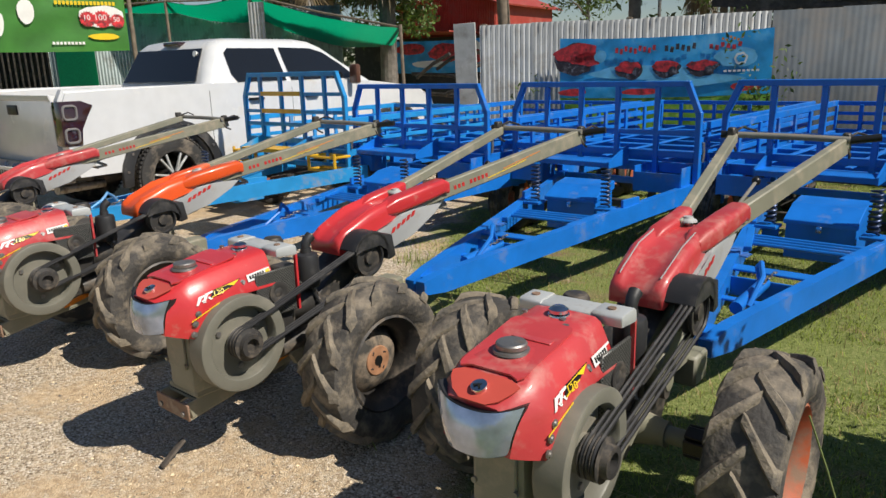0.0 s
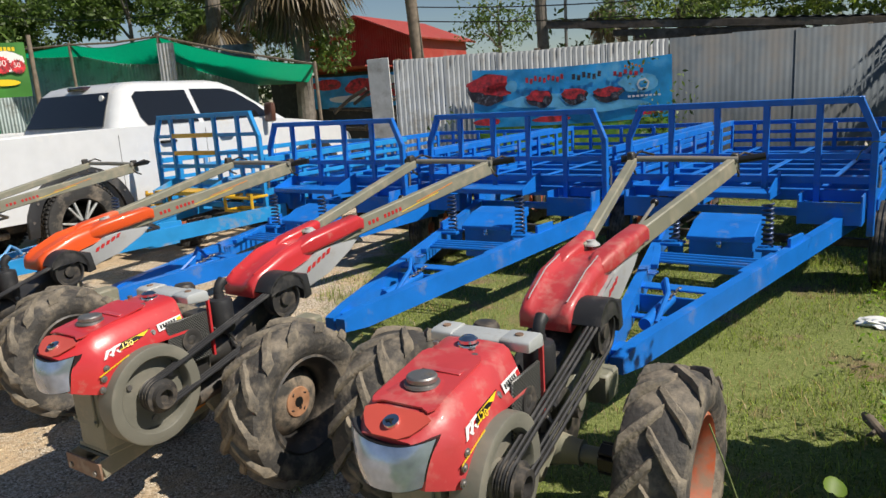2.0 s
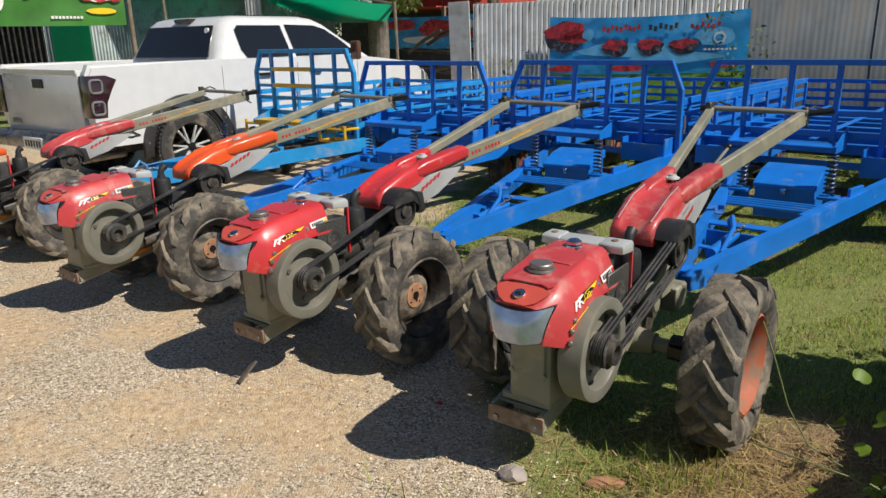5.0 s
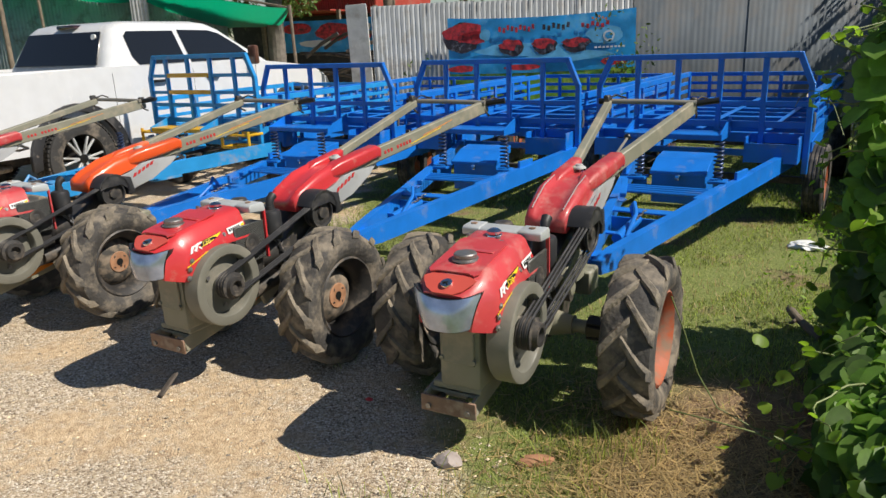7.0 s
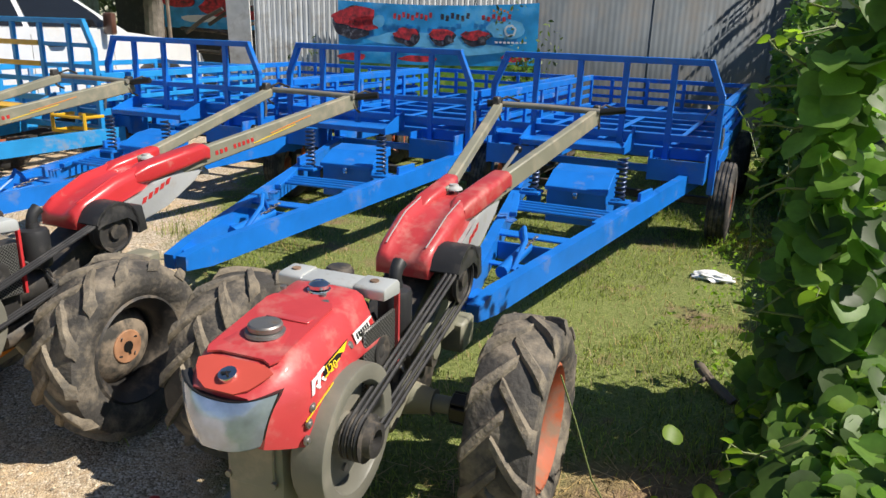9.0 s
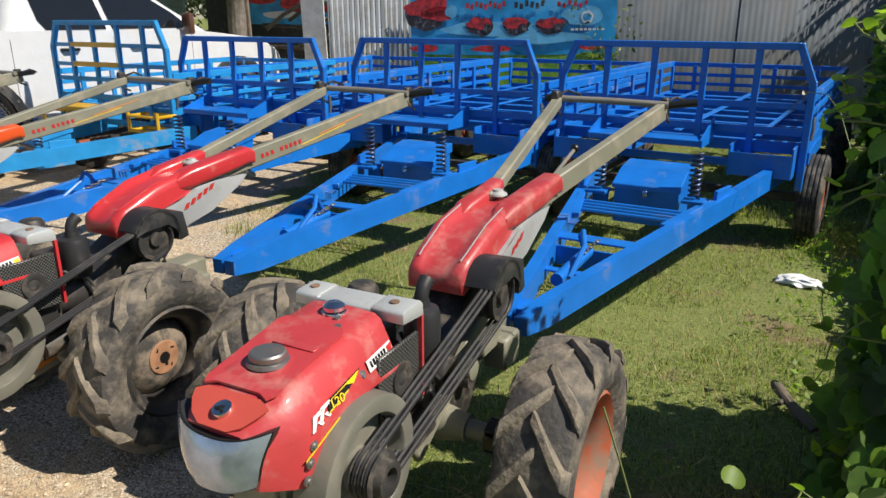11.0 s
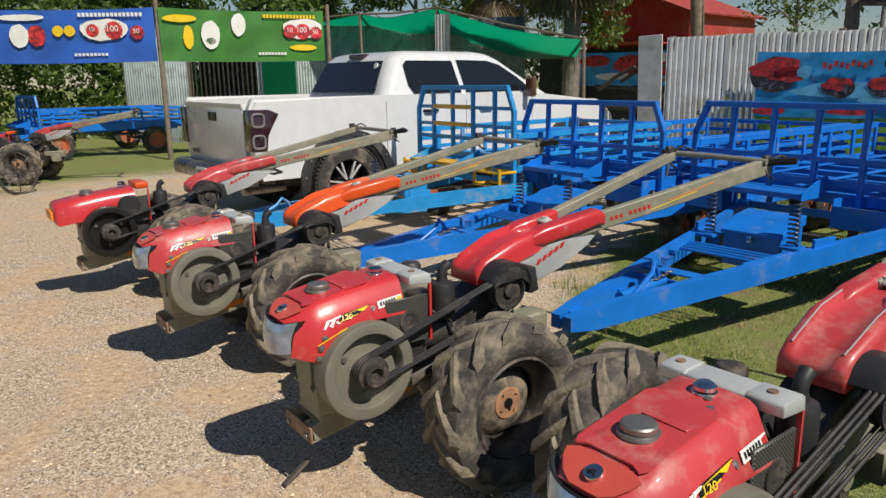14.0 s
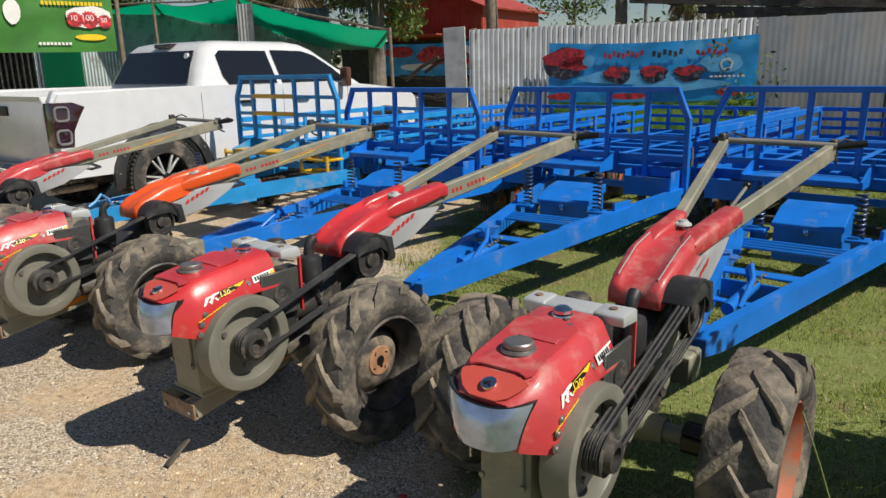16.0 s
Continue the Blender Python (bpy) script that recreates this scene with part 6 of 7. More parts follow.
def sheet_mesh(name, mat, w=0.82, h=2.08, amp=0.009):
    V, F = corrugated(w, h, 0.076, amp)
    me = bpy.data.meshes.new(name)
    me.from_pydata(V, [], F)
    me.materials.append(mat)
    me.polygons.foreach_set("use_smooth", [True] * len(me.polygons))
    return me


light_sheet, dark_sheet = sheet_mesh("sheet", M["zinc"], amp=0.0065), sheet_mesh("sheet", M["darkzinc"], 0.82, 2.14, 0.0011)
for k in range(5):
    o = new("sheet", light_sheet)
    o.parent, o.matrix_basis = fence, pose(k * 0.78, 0.006 * (k % 2), 0.01 * math.sin(k * 2.1), 0, 0.15 * math.sin(k * 1.3), 0)
for k in range(9):
    o = new("sheet", dark_sheet)
    o.parent, o.matrix_basis = fence, pose(3.95 + k * 0.78, 0.004 + 0.006 * (k % 2), -0.05 + 0.012 * math.sin(k * 1.7), 0, 0.2 * math.sin(k * 2.3), 0)
for k in range(6):
    bm = B()
    box(bm, (k * 2.1 + 0.05, 0.07, 1.05), (0.08, 0.08, 2.1), None, 0.008)
    part("fence_post", bm, M["wood"], fence)
for z in (0.5, 1.7):
    bm = B()
    box(bm, (5.0, 0.04, z), (10.6, 0.04, 0.06))
    part("fence_rail", bm, M["wood"], fence)
bm = B()
box(bm, (-0.19, -0.06, 1.06), (0.34, 0.03, 2.12), Euler((0, -0.03, 0)).to_matrix().to_4x4(), 0.004)
gp = part("gate_board", bm, M["plank"])
gp.matrix_basis = FM
tagged(gp, "pale weathered board standing at the fence end", "board")

# lean-to roof behind the dark part of the fence
roof = thing("shed_roof", FM, "low dark tin roof with ragged edge over the fence", "roof")


def roof_pt(x, y, z):
    """A point of the roof, which falls gently along the fence."""
    return Vector((x, y, z - 0.068 * (x - 2.2)))


V, F = corrugated(9.8, 3.6, 0.15, 0.012, 4)
roof_bm = B()
vs = [roof_bm.verts.new(roof_pt(2.25 + x, 0.03 + z + 0.05 * noise.noise((x * 1.3, 0, 2)) * (z < 0.1), 2.47 + y + 0.05 * z)) for x, y, z in V]
for f in F:
    roof_bm.faces.new([vs[i] for i in f])
part("roof_sheet", roof_bm, M["darkzinc"], roof)
for k in range(7):
    bm = B()
    beam(bm, roof_pt(2.8 + k * 1.4, 0.09, 2.4), roof_pt(2.8 + k * 1.4, 3.3, 2.56), 0.06, 0.09, 0.004)
    part("rafter", bm, M["wood"], roof)
bm = B()
beam(bm, roof_pt(2.3, 0.06, 2.405), roof_pt(11.9, 0.06, 2.405), 0.05, 0.1, 0.006)
part("eaves_pole", bm, M["old_wood"], roof)
for x0, x1, dz in ((3.2, 5.6, 0.13), (4.4, 7.2, 0.15), (3.5, 4.7, 0.2), (6.5, 9.5, 0.14)):
    bm = B()
    beam(bm, roof_pt(x0, 0.07, 2.42 - dz), roof_pt(x1, 0.09, 2.41 - dz + 0.04), 0.03, 0.09, 0.006)
    part("rotten_board", bm, M["old_wood"], roof)
bm = B()
box(bm, (7.5, 2.9, 1.05), (9.2, 0.05, 2.1))
part("back_wall", bm, M["darkzinc"], roof)
for x in (3.35, 11.6):
    bm = B()
    z1 = roof_pt(x, 0, 2.38).z
    box(bm, (x, 0.3, z1 / 2), (0.1, 0.1, z1))
    part("roof_post", bm, M["wood"], roof)

# banner on the fence
M["vinyl_blue"] = material("blue_vinyl", (0.03, 0.36, 0.75), 0.35, vary=0.4, scale=3, dirt=(0.16, 0.52, 0.82), dirt_amount=0.25, dirt_scale=2.6, dirt_rough=0.35, bump=0.3, bump_scale=5)
M["vinyl_light"] = material("pale_blue_vinyl", (0.16, 0.52, 0.82), 0.45, vary=0.35, scale=5, bump=0.1, bump_scale=6)
M["vinyl_red"] = material("red_print", (0.7, 0.04, 0.05), 0.45, vary=0.5, scale=12, dirt=(0.09, 0.02, 0.025), dirt_amount=0.45, dirt_scale=11, dirt_rough=0.45, bump=0)
M["vinyl_dark"] = material("dark_print", (0.04, 0.03, 0.04), 0.45, vary=0.4, scale=9, dirt=(0.3, 0.3, 0.34), dirt_amount=0.3, dirt_scale=18, dirt_rough=0.45, bump=0)
M["vinyl_green"] = material("green_vinyl", (0.16, 0.36, 0.04), 0.45, vary=0.5, scale=7, dirt=(0.4, 0.5, 0.08), dirt_amount=0.4, dirt_scale=9, dirt_rough=0.45, bump=0.1, bump_scale=4)
M["print_field"] = M["vinyl_green"].copy()
M["vinyl_green"] = material("green_sign_vinyl", (0.05, 0.2, 0.03), 0.45, vary=0.35, scale=1.5, bump=0.1, bump_scale=4)
M["vinyl_royal"] = material("royal_blue_vinyl", (0.03, 0.12, 0.5), 0.45, vary=0.3, scale=1.5, bump=0.1, bump_scale=4)


def cloth(w, h, nx, nz, sag, wave, seed):
    """A hanging sheet, x to the right from 0, z down from 0."""
    bm = B()
    R = []
    for j in range(nz + 1):
        row = []
        for i in range(nx + 1):
            u, v = i / nx, j / nz
            z = -h * v - sag * 4 * u * (1 - u) * (1 - 0.5 * v)
            y = -0.03 - wave * (0.5 + 0.5 * noise.noise((u * 4 + v * 2, v * 2, seed)))
            row.append(bm.verts.new((w * u, y, z)))
        R.append(row)
    for j in range(nz):
        for i in range(nx):
            bm.faces.new((R[j][i], R[j][i + 1], R[j + 1][i + 1], R[j + 1][i]))
    return bm


def blob_shape(bm, cx, cz, rx, rz, y, n=14, seed=0, lump=0.25):
    pts = [(cx + rx * math.cos(a) * (1 + lump * noise.noise((math.cos(a) * 1.5, math.sin(a) * 1.5, seed))), y, cz + rz * math.sin(a) * (1 + lump * noise.noise((math.cos(a) * 1.5 + 4, math.sin(a) * 1.5, seed)))) for a in (2 * math.pi * i / n for i in range(n))]
    bm.faces.new([bm.verts.new(p) for p in pts])


ban = thing("banner", FM @ pose(1.22, -0.03, 1.85) @ Matrix.Diagonal((0.935, 1, 1, 1)) @ Matrix(((1, 0, 0, 0), (0, 1, 0, 0), (0.022, 0, 1, 0), (0, 0, 0, 1))), "blue vinyl banner printed with red engines, hung on the fence", "banner")
part("banner_sheet", cloth(2.95, 0.82, 60, 16, 0.05, 0.035, 1.0), M["vinyl_blue"], ban)
YB = -0.068
low = part("printed_field", cloth(2.95, 0.72, 40, 8, 0.0, 0.03, 1.0), M["print_field"], ban, "green printed field")
low.location = (0, 0.004, -0.8)


def on_banner(name, mat, shapes, label="", y=YB):
    bm = B()
    for k, (cx, cz, rx, rz) in enumerate(shapes):
        blob_shape(bm, cx, cz, rx, rz, y, n=26, seed=k * 1.7 + cx, lump=0.5 if "engine" in name else 0.3)
    return part(name, bm, mat, ban, label, smooth=0)


on_banner("printed_swirl", M["vinyl_light"], [(1.2, -0.5, 0.75, 0.09), (1.9, -0.62, 0.7, 0.07), (2.5, -0.35, 0.3, 0.12)], "pale blue swirls")
on_banner("printed_swirl", M["vinyl_dark"], [(0.25, -0.3, 0.3, 0.22)], y=YB - 0.002)
for c in ((0.3, -0.22, 0.33, 0.13), (0.45, -0.3, 0.25, 0.09)):
    on_banner("printed_engine", M["vinyl_red"], [c], "red printed engine", y=YB - 0.005)
on_banner("printed_lamp", M["vinyl_light"], [(0.62, -0.27, 0.09, 0.08)], y=YB - 0.008)
for c in (1.05, 1.55, 2.05):
    on_banner("printed_engine", M["vinyl_dark"], [(c, -0.47, 0.2, 0.11)], y=YB - 0.004)
    on_banner("printed_engine", M["vinyl_red"], [(c - 0.02, -0.43, 0.19, 0.07)], "red printed engine", y=YB - 0.007)
    on_banner("printed_wheel", M["vinyl_dark"], [(c + 0.09, -0.49, 0.055, 0.055)], y=YB - 0.01)
on_banner("printed_badge", M["dwhite"], [(2.55, -0.36, 0.08, 0.08)], y=YB - 0.004)
on_banner("printed_badge", M["vinyl_blue"], [(2.55, -0.36, 0.055, 0.05)], y=YB - 0.006)
for x0, n_, st, mat, hh in ((0.85, 9, 0.066, "vinyl_red", 0.07), (1.55, 6, 0.075, "vinyl_dark", 0.075), (2.15, 6, 0.075, "vinyl_red", 0.06), (2.3, 6, 0.05, "dorange", 0.03)):
    for k in range(n_):
        bm = B()
        box(bm, (x0 + k * st, YB - 0.004, -0.2 + (0.09 if mat == "dorange" else 0) - 0.02 * math.sin(k * 2.1)), (st * 0.62, 0.003, hh), Euler((0, 0.15 * (k % 2), 0)).to_matrix().to_4x4())
        part("writing_bar", bm, M[mat], ban, smooth=0)
for k in range(8):
    bm = B()
    box(bm, (2.35 + k * 0.06, YB - 0.004, -0.52), (0.04, 0.003, 0.025))
    part("writing_bar", bm, M["dwhite"], ban, smooth=0)
for c in ((0.22, -0.75, 0.22, 0.05), (1.2, -0.76, 0.3, 0.04), (2.65, -0.72, 0.2, 0.06)):
    on_banner("printed_base", M["vinyl_red"], [c], y=YB - 0.003)

# low broad-leaved weeds between the grass and the hedge
leaf_cloud("low_weeds", [((0.82 + 0.12 * math.sin(k * 2.3), 3.5 + 0.36 * k, 0.05), (0.24, 0.26, 0.1)) for k in range(8)] + [((0.55, 5.75, 0.06), (0.3, 0.25, 0.12)), ((0.35, 3.9, 0.03), (0.12, 0.12, 0.05)), ((0.62, 3.3, 0.06), (0.2, 0.2, 0.12))], M["vine_young"], "low broad-leaved weeds in the grass", "weeds", 0.035, 9000, 35)

# weeds along the fence
leaf_cloud("weeds", [((-1.6, 9.85, 0.7), (0.45, 0.25, 0.85)), ((-1.9, 9.8, 0.3), (0.6, 0.3, 0.4)), ((0.2, 9.9, 0.3), (1.0, 0.3, 0.35)), ((1.0, 9.6, 0.35), (0.9, 0.4, 0.4)), ((-4.6, 9.4, 0.6), (0.25, 0.2, 0.8)), ((-3.4, 9.5, 0.3), (0.6, 0.2, 0.35))], M["tree"], "light green weeds growing along the fence", "weeds", 0.08, 1500, 31)
leaf_cloud("red_weeds", [((0.5, 9.7, 0.55), (0.5, 0.25, 0.2)), ((1.3, 8.7, 0.8), (0.25, 0.4, 0.5))], M["palm_dead"], "reddish dry weeds by the fence", "weeds", 0.08, 900, 32)


def along_fence(x, y, z):
    return tuple(FM @ Vector((x, y, z)))


leaf_cloud("creeper", [(along_fence(3.9 + 0.62 * k, 1.25 + 0.3 * math.sin(k * 2.7), 2.78 - 0.03 * k + 0.12 * math.sin(k * 1.9)), (0.6, 0.6, 0.42 + 0.12 * math.sin(k * 3.1))) for k in range(12)]
           + [(along_fence(6.9 + 0.5 * k, 0.1, 2.2 - 0.045 * k), (0.3, 0.12, 0.16 + 0.03 * k)) for k in range(5)], M["creeper"], "light green creeper spreading over the tin roof", "creeper", 0.085, 2600, 91)
leaf_cloud("dark_creeper", [(along_fence(4.3 + 0.8 * k, 1.6, 3.0 - 0.02 * k), (0.8, 0.6, 0.7)) for k in range(9)], M["tree"], "darker leaves behind the creeper", "creeper", 0.1, 1500, 92)


# ---- far side of the yard ----
def tree(x, y, h, crown, mat, label, seed, lean=0.0, trunk=0.12, size=0.16, per=420):
    t = thing("tree", pose(x, y, 0), label, "tree")
    rnd = random.Random(seed)
    bm = B()
    tube(bm, [(0, 0, 0), (lean * 0.3, 0, h * 0.35), (lean, 0.05, h * 0.7), (lean * 1.2, 0, h * 0.95)], [trunk, trunk * 0.8, trunk * 0.5, trunk * 0.2], 9)
    for k in range(5):
        a = k * 2.4 + seed
        z = h * (0.45 + 0.1 * k)
        tube(bm, [(lean * 0.6, 0, z), (lean * 0.6 + 0.35 * crown * math.cos(a), 0.35 * crown * math.sin(a), z + 0.3 * crown), (lean * 0.6 + 0.7 * crown * math.cos(a), 0.7 * crown * math.sin(a), z + 0.45 * crown)], [trunk * 0.4, trunk * 0.25, trunk * 0.1], 6)
    part("trunk", bm, M["bark"], t)
    blobs = [((lean + rnd.gauss(0, crown * 0.45), rnd.gauss(0, crown * 0.45), h * 0.8 + rnd.gauss(0, crown * 0.3)), (crown * rnd.uniform(0.4, 0.7),) * 2 + (crown * rnd.uniform(0.35, 0.6),)) for _ in range(8)]
    leaf_cloud("crown", blobs, mat, "", "", size, per, seed, parent=t)
    return t


def fan_frond(V, F, base, way, length, droop, rnd, blades_n=19):
    """A fan leaf: a stalk and a spread of narrow blades."""
    way = way.normalized()
    side = way.cross(Vector((0, 0, 1)))
    side = side.normalized() if side.length > 0.1 else Vector((1, 0, 0))
    tip = base + way * length * 0.55
    k = len(V)
    V += [tuple(base + side * 0.015), tuple(base - side * 0.015), tuple(tip)]
    F.append((k, k + 1, k + 2))
    for i in range(blades_n):
        a = (i / (blades_n - 1) - 0.5) * 2.6
        d = (way * math.cos(a) + side * math.sin(a)).normalized()
        e = tip + d * length * 0.55 * rnd.uniform(0.8, 1.05) + Vector((0, 0, -droop * rnd.uniform(0.6, 1.3)))
        m = tip + d * length * 0.28
        w = d.cross(Vector((0, 0, 1)))
        w = (w.normalized() if w.length > 0.1 else side) * 0.02 * length
        k = len(V)
        V += [tuple(tip), tuple(m + w), tuple(e), tuple(m - w)]
        F.append((k, k + 1, k + 2, k + 3))


def palm(x, y, h, label, seed, r=0.2, fronds=26, dead=26, length=1.5):
    t = thing("palm_tree", pose(x, y, 0), label, "palm tree")
    rnd = random.Random(seed)
    bm = B()
    n = int(h / 0.12)
    tube(bm, [(0.02 * math.sin(i * 0.4), 0.02 * math.cos(i * 0.5), h * i / n) for i in range(n + 1)], [r * (1.15 - 0.25 * i / n) * (1 + 0.06 * (i % 2)) for i in range(n + 1)], 14)
    part("trunk", bm, M["bark"], t, smooth=25)
    V, F = [], []
    for i in range(fronds):
        a, el = rnd.random() * 6.28, rnd.uniform(-0.1, 1.3)
        fan_frond(V, F, Vector((0, 0, h)), Vector((math.cos(a) * math.cos(el), math.sin(a) * math.cos(el), math.sin(el))), length * rnd.uniform(0.8, 1.15), 0.15, rnd)
    mesh_of("crown", V, F, M["palm"], "green fan fronds", "", parent=t)
    V, F = [], []
    for i in range(dead):
        a, el = rnd.random() * 6.28, rnd.uniform(-1.45, -0.5)
        fan_frond(V, F, Vector((0.1 * math.cos(a), 0.1 * math.sin(a), h - rnd.uniform(0, 0.9))), Vector((math.cos(a) * math.cos(el), math.sin(a) * math.cos(el), math.sin(el))), length * rnd.uniform(0.7, 1.1), 0.35, rnd)
    mesh_of("dead_fronds", V, F, M["palm_dead"], "hanging dead brown fronds", "", parent=t)
    return t


palm(-9.9, 13.2, 5.3, "fan palm with hanging dead fronds behind the awning", 5, r=0.17, dead=75, length=1.7)
palm(-14.0, 15.0, 4.6, "fan palm with brown skirt beyond the awning", 6, dead=20, fronds=40, length=1.8)
palm(-7.2, 30.0, 5.2, "distant fan palm above the fence line", 7, r=0.18, length=1.4)
palm(-4.6, 34.0, 5.6, "distant fan palm above the fence line", 8, r=0.18, length=1.4)
tree(-9.6, 24.0, 4.6, 1.3, M["tree"], "small green tree beyond the yard fence", 12)
tree(-5.6, 27.0, 4.8, 1.3, M["tree"], "small green tree beyond the yard fence", 13)
tree(-2.6, 24.0, 4.6, 1.2, M["tree"], "small green tree beyond the yard fence", 23)
for k, (x, y, h, c) in enumerate(((0.2, 15.5, 4.6, 1.5), (2.6, 14.8, 4.8, 1.7), (5.2, 14.0, 5.2, 2.0), (4.0, 11.4, 4.4, 1.4))):
    tree(x, y, h, c, M["tree"], "leafy green tree rising over the tin roof", 40 + k, size=0.2, per=520)
for k, (x, y, h, c) in enumerate(((-15.5, 17.5, 5.5, 2.2), (-19.5, 17.0, 6.0, 2.4), (-24.0, 15.5, 5.5, 2.3), (-28.0, 11.0, 5.0, 2.5), (-30.0, 6.0, 5.0, 2.4), (-33.0, 1.5, 5.2, 2.5))):
    tree(x, y, h, c, M["tree"], "tall shady tree behind the shelter", 60 + k, size=0.2, per=1500)
leaf_cloud("shrubs", [((-23.0 - k * 0.8, 11.5 - 2.2 * k, 1.3), (2.0, 1.6, 1.9)) for k in range(7)] + [((-22.0 - k, 13.0 - 2.5 * k, 3.6), (2.2, 1.8, 1.8)) for k in range(6)], M["tree"], "green shrub row beyond the yard", "shrubs", 0.22, 900, 77)
leaf_cloud("far_trees", [((-70 + 9 * k, 62 - 0.02 * k * k, 2.6), (6.5, 3, 3.6 + 0.9 * math.sin(k * 2.3))) for k in range(17)], M["tree_shade_dark"], "distant line of trees", "trees", 0.8, 26, 78)


def post(name, a, b, r, mat, label, category):
    bm = B()
    tube(bm, [a, ((a[0] + b[0]) / 2 + 0.01, (a[1] + b[1]) / 2, (a[2] + b[2]) / 2), b], [r * 1.1, r, r * 0.9], 12)
    return tagged(part(name, bm, mat), label, category)


post("utility_pole", (-7.25, 14.0, 0), (-7.75, 14.0, 6.5), 0.13, M["wood"], "grey wooden utility pole behind the fence", "pole")
palm(-5.3, 16.0, 6.6, "slender palm with pale trunk behind the fence", 9, r=0.12, fronds=18, dead=4, length=1.6)
lamp = thing("solar_lamp", pose(-4.75, 16.0, 0), "solar street lamp on a thin steel pole", "street lamp")
bm = B()
cyl(bm, (0, 0, 0), (0, 0, 3.9), 0.035, n=10)
part("pole", bm, M["steel"], lamp)
bm = B()
box(bm, (0.45, 0, 3.55), (0.8, 0.5, 0.04), Euler((0, -0.25, 0)).to_matrix().to_4x4(), 0.008)
part("solar_panel", bm, M["black"], lamp)
bm = B()
tube(bm, [(0, 0, 3.4), (0.25, 0, 3.5), (0.45, 0, 3.52)], 0.02, 8)
part("arm", bm, M["steel"], lamp)
for k, (a, b, s) in enumerate((((-24, 14, 5.2), (-7.75, 14, 4.6), 0.9), ((-7.75, 14, 4.3), (6, 15, 4.2), 0.9), ((-7.6, 14, 3.4), (4, 14, 3.15), 0.3), ((-7.5, 14, 3.1), (3, 13.5, 2.8), 0.25))):
    bm = B()
    tube(bm, [(a[0] + (b[0] - a[0]) * i / 16, a[1] + (b[1] - a[1]) * i / 16, a[2] + (b[2] - a[2]) * i / 16 - s * 4 * (i / 16) * (1 - i / 16)) for i in range(17)], 0.012, 5)
    tagged(part("cable", bm, M["dblack"]), "thin black overhead cable", "cable")

# red house
M["redtin"] = material("red_roof_tin", (0.38, 0.05, 0.035), 0.55, vary=0.2, scale=3, dirt=(0.3, 0.1, 0.08), dirt_amount=0.3)
hs = thing("house", pose(-15.6, 27.0, 0), "red house with corrugated tin gable", "house")
bm = B()
prism(bm, [(-2.2, 0.0), (-2.2, 3.75), (0.0, 4.6), (2.2, 3.75), (2.2, 0.0)], -2.5, 2.5)
for v in bm.verts:
    v.co = Vector((v.co.y, v.co.x, v.co.z))
part("wall", bm, M["redtin"], hs)
bm = B()
for k in range(42):
    x = -2.15 + k * 0.105
    zt_ = 4.6 - abs(x) * 0.386
    box(bm, (x, -2.52, zt_ / 2), (0.035, 0.03, zt_ - 0.05))
part("wall_rib", bm, M["redtin"], hs)
for s in (-1, 1):
    bm = B()
    beam(bm, (s * 0.0, 0.0, 4.66), (s * 2.5, 0.0, 3.68), 5.8, 0.06)
    part("roof", bm, M["redtin"], hs)
bm = B()
beam(bm, (-5.0, -3.6, 2.75), (1.6, -3.6, 2.7), 2.4, 0.05)
part("porch_roof", bm, M["redtin"], hs)
for x in (-4.6, -1.5, 1.8):
    bm = B()
    box(bm, (x, -4.6, 1.35), (0.12, 0.12, 2.7))
    part("porch_post", bm, M["wood"], hs)
# black board before the wall, painting in the shade under the porch
bm = B()
box(bm, (-1.3, -2.56, 1.3), (6.5, 0.05, 2.6))
part("shaded_front", bm, M["black"], hs)

# shelter with green shade net
M["net"] = leaf_material("green_shade_net", (0.0, 0.2, 0.1), 0.55, 0.05)
sh = thing("awning", pose(0, 0, 0), "green shade-net awning stretched over wooden poles", "awning")
front = [(-24.0, 8.5, 3.3), (-17.5, 10.0, 3.15), (-14.0, 10.6, 3.05), (-11.8, 11.0, 3.05), (-7.95, 11.0, 2.22)]
back = [(-28.0, 14.5, 2.6), (-21.5, 15.0, 2.5), (-17.5, 15.2, 2.4), (-15.0, 15.2, 2.3), (-11.0, 14.6, 2.1)]
bm = B()
rowsn = []
for i in range(len(front) - 1):
    for s in range(8):
        u = s / 8
        f = Vector(front[i]).lerp(Vector(front[i + 1]), u)
        g = Vector(back[i]).lerp(Vector(back[i + 1]), u)
        sagx = 0.12 * math.sin(math.pi * u)
        rowsn.append([f.lerp(g, v / 10) - Vector((0, 0, sagx + 0.18 * math.sin(math.pi * v / 10) + 0.04 * noise.noise((f.x, v, 0)))) for v in range(11)])
rowsn.append([Vector(front[-1]).lerp(Vector(back[-1]), v / 10) - Vector((0, 0, 0.18 * math.sin(math.pi * v / 10))) for v in range(11)])
G = [[bm.verts.new(p) for p in r_] for r_ in rowsn]
for A, C in zip(G, G[1:]):
    for j in range(10):
        bm.faces.new((A[j], A[j + 1], C[j + 1], C[j]))
part("shade_net", bm, M["net"], sh, "green shade net", smooth=60)
for p in front[1:] + back[1:]:
    bm = B()
    tube(bm, [(p[0], p[1], 0), (p[0] + 0.03, p[1], p[2] * 0.5), (p[0], p[1], p[2] + 0.05)], 0.032, 8)
    part("pole", bm, M["wood"], sh)
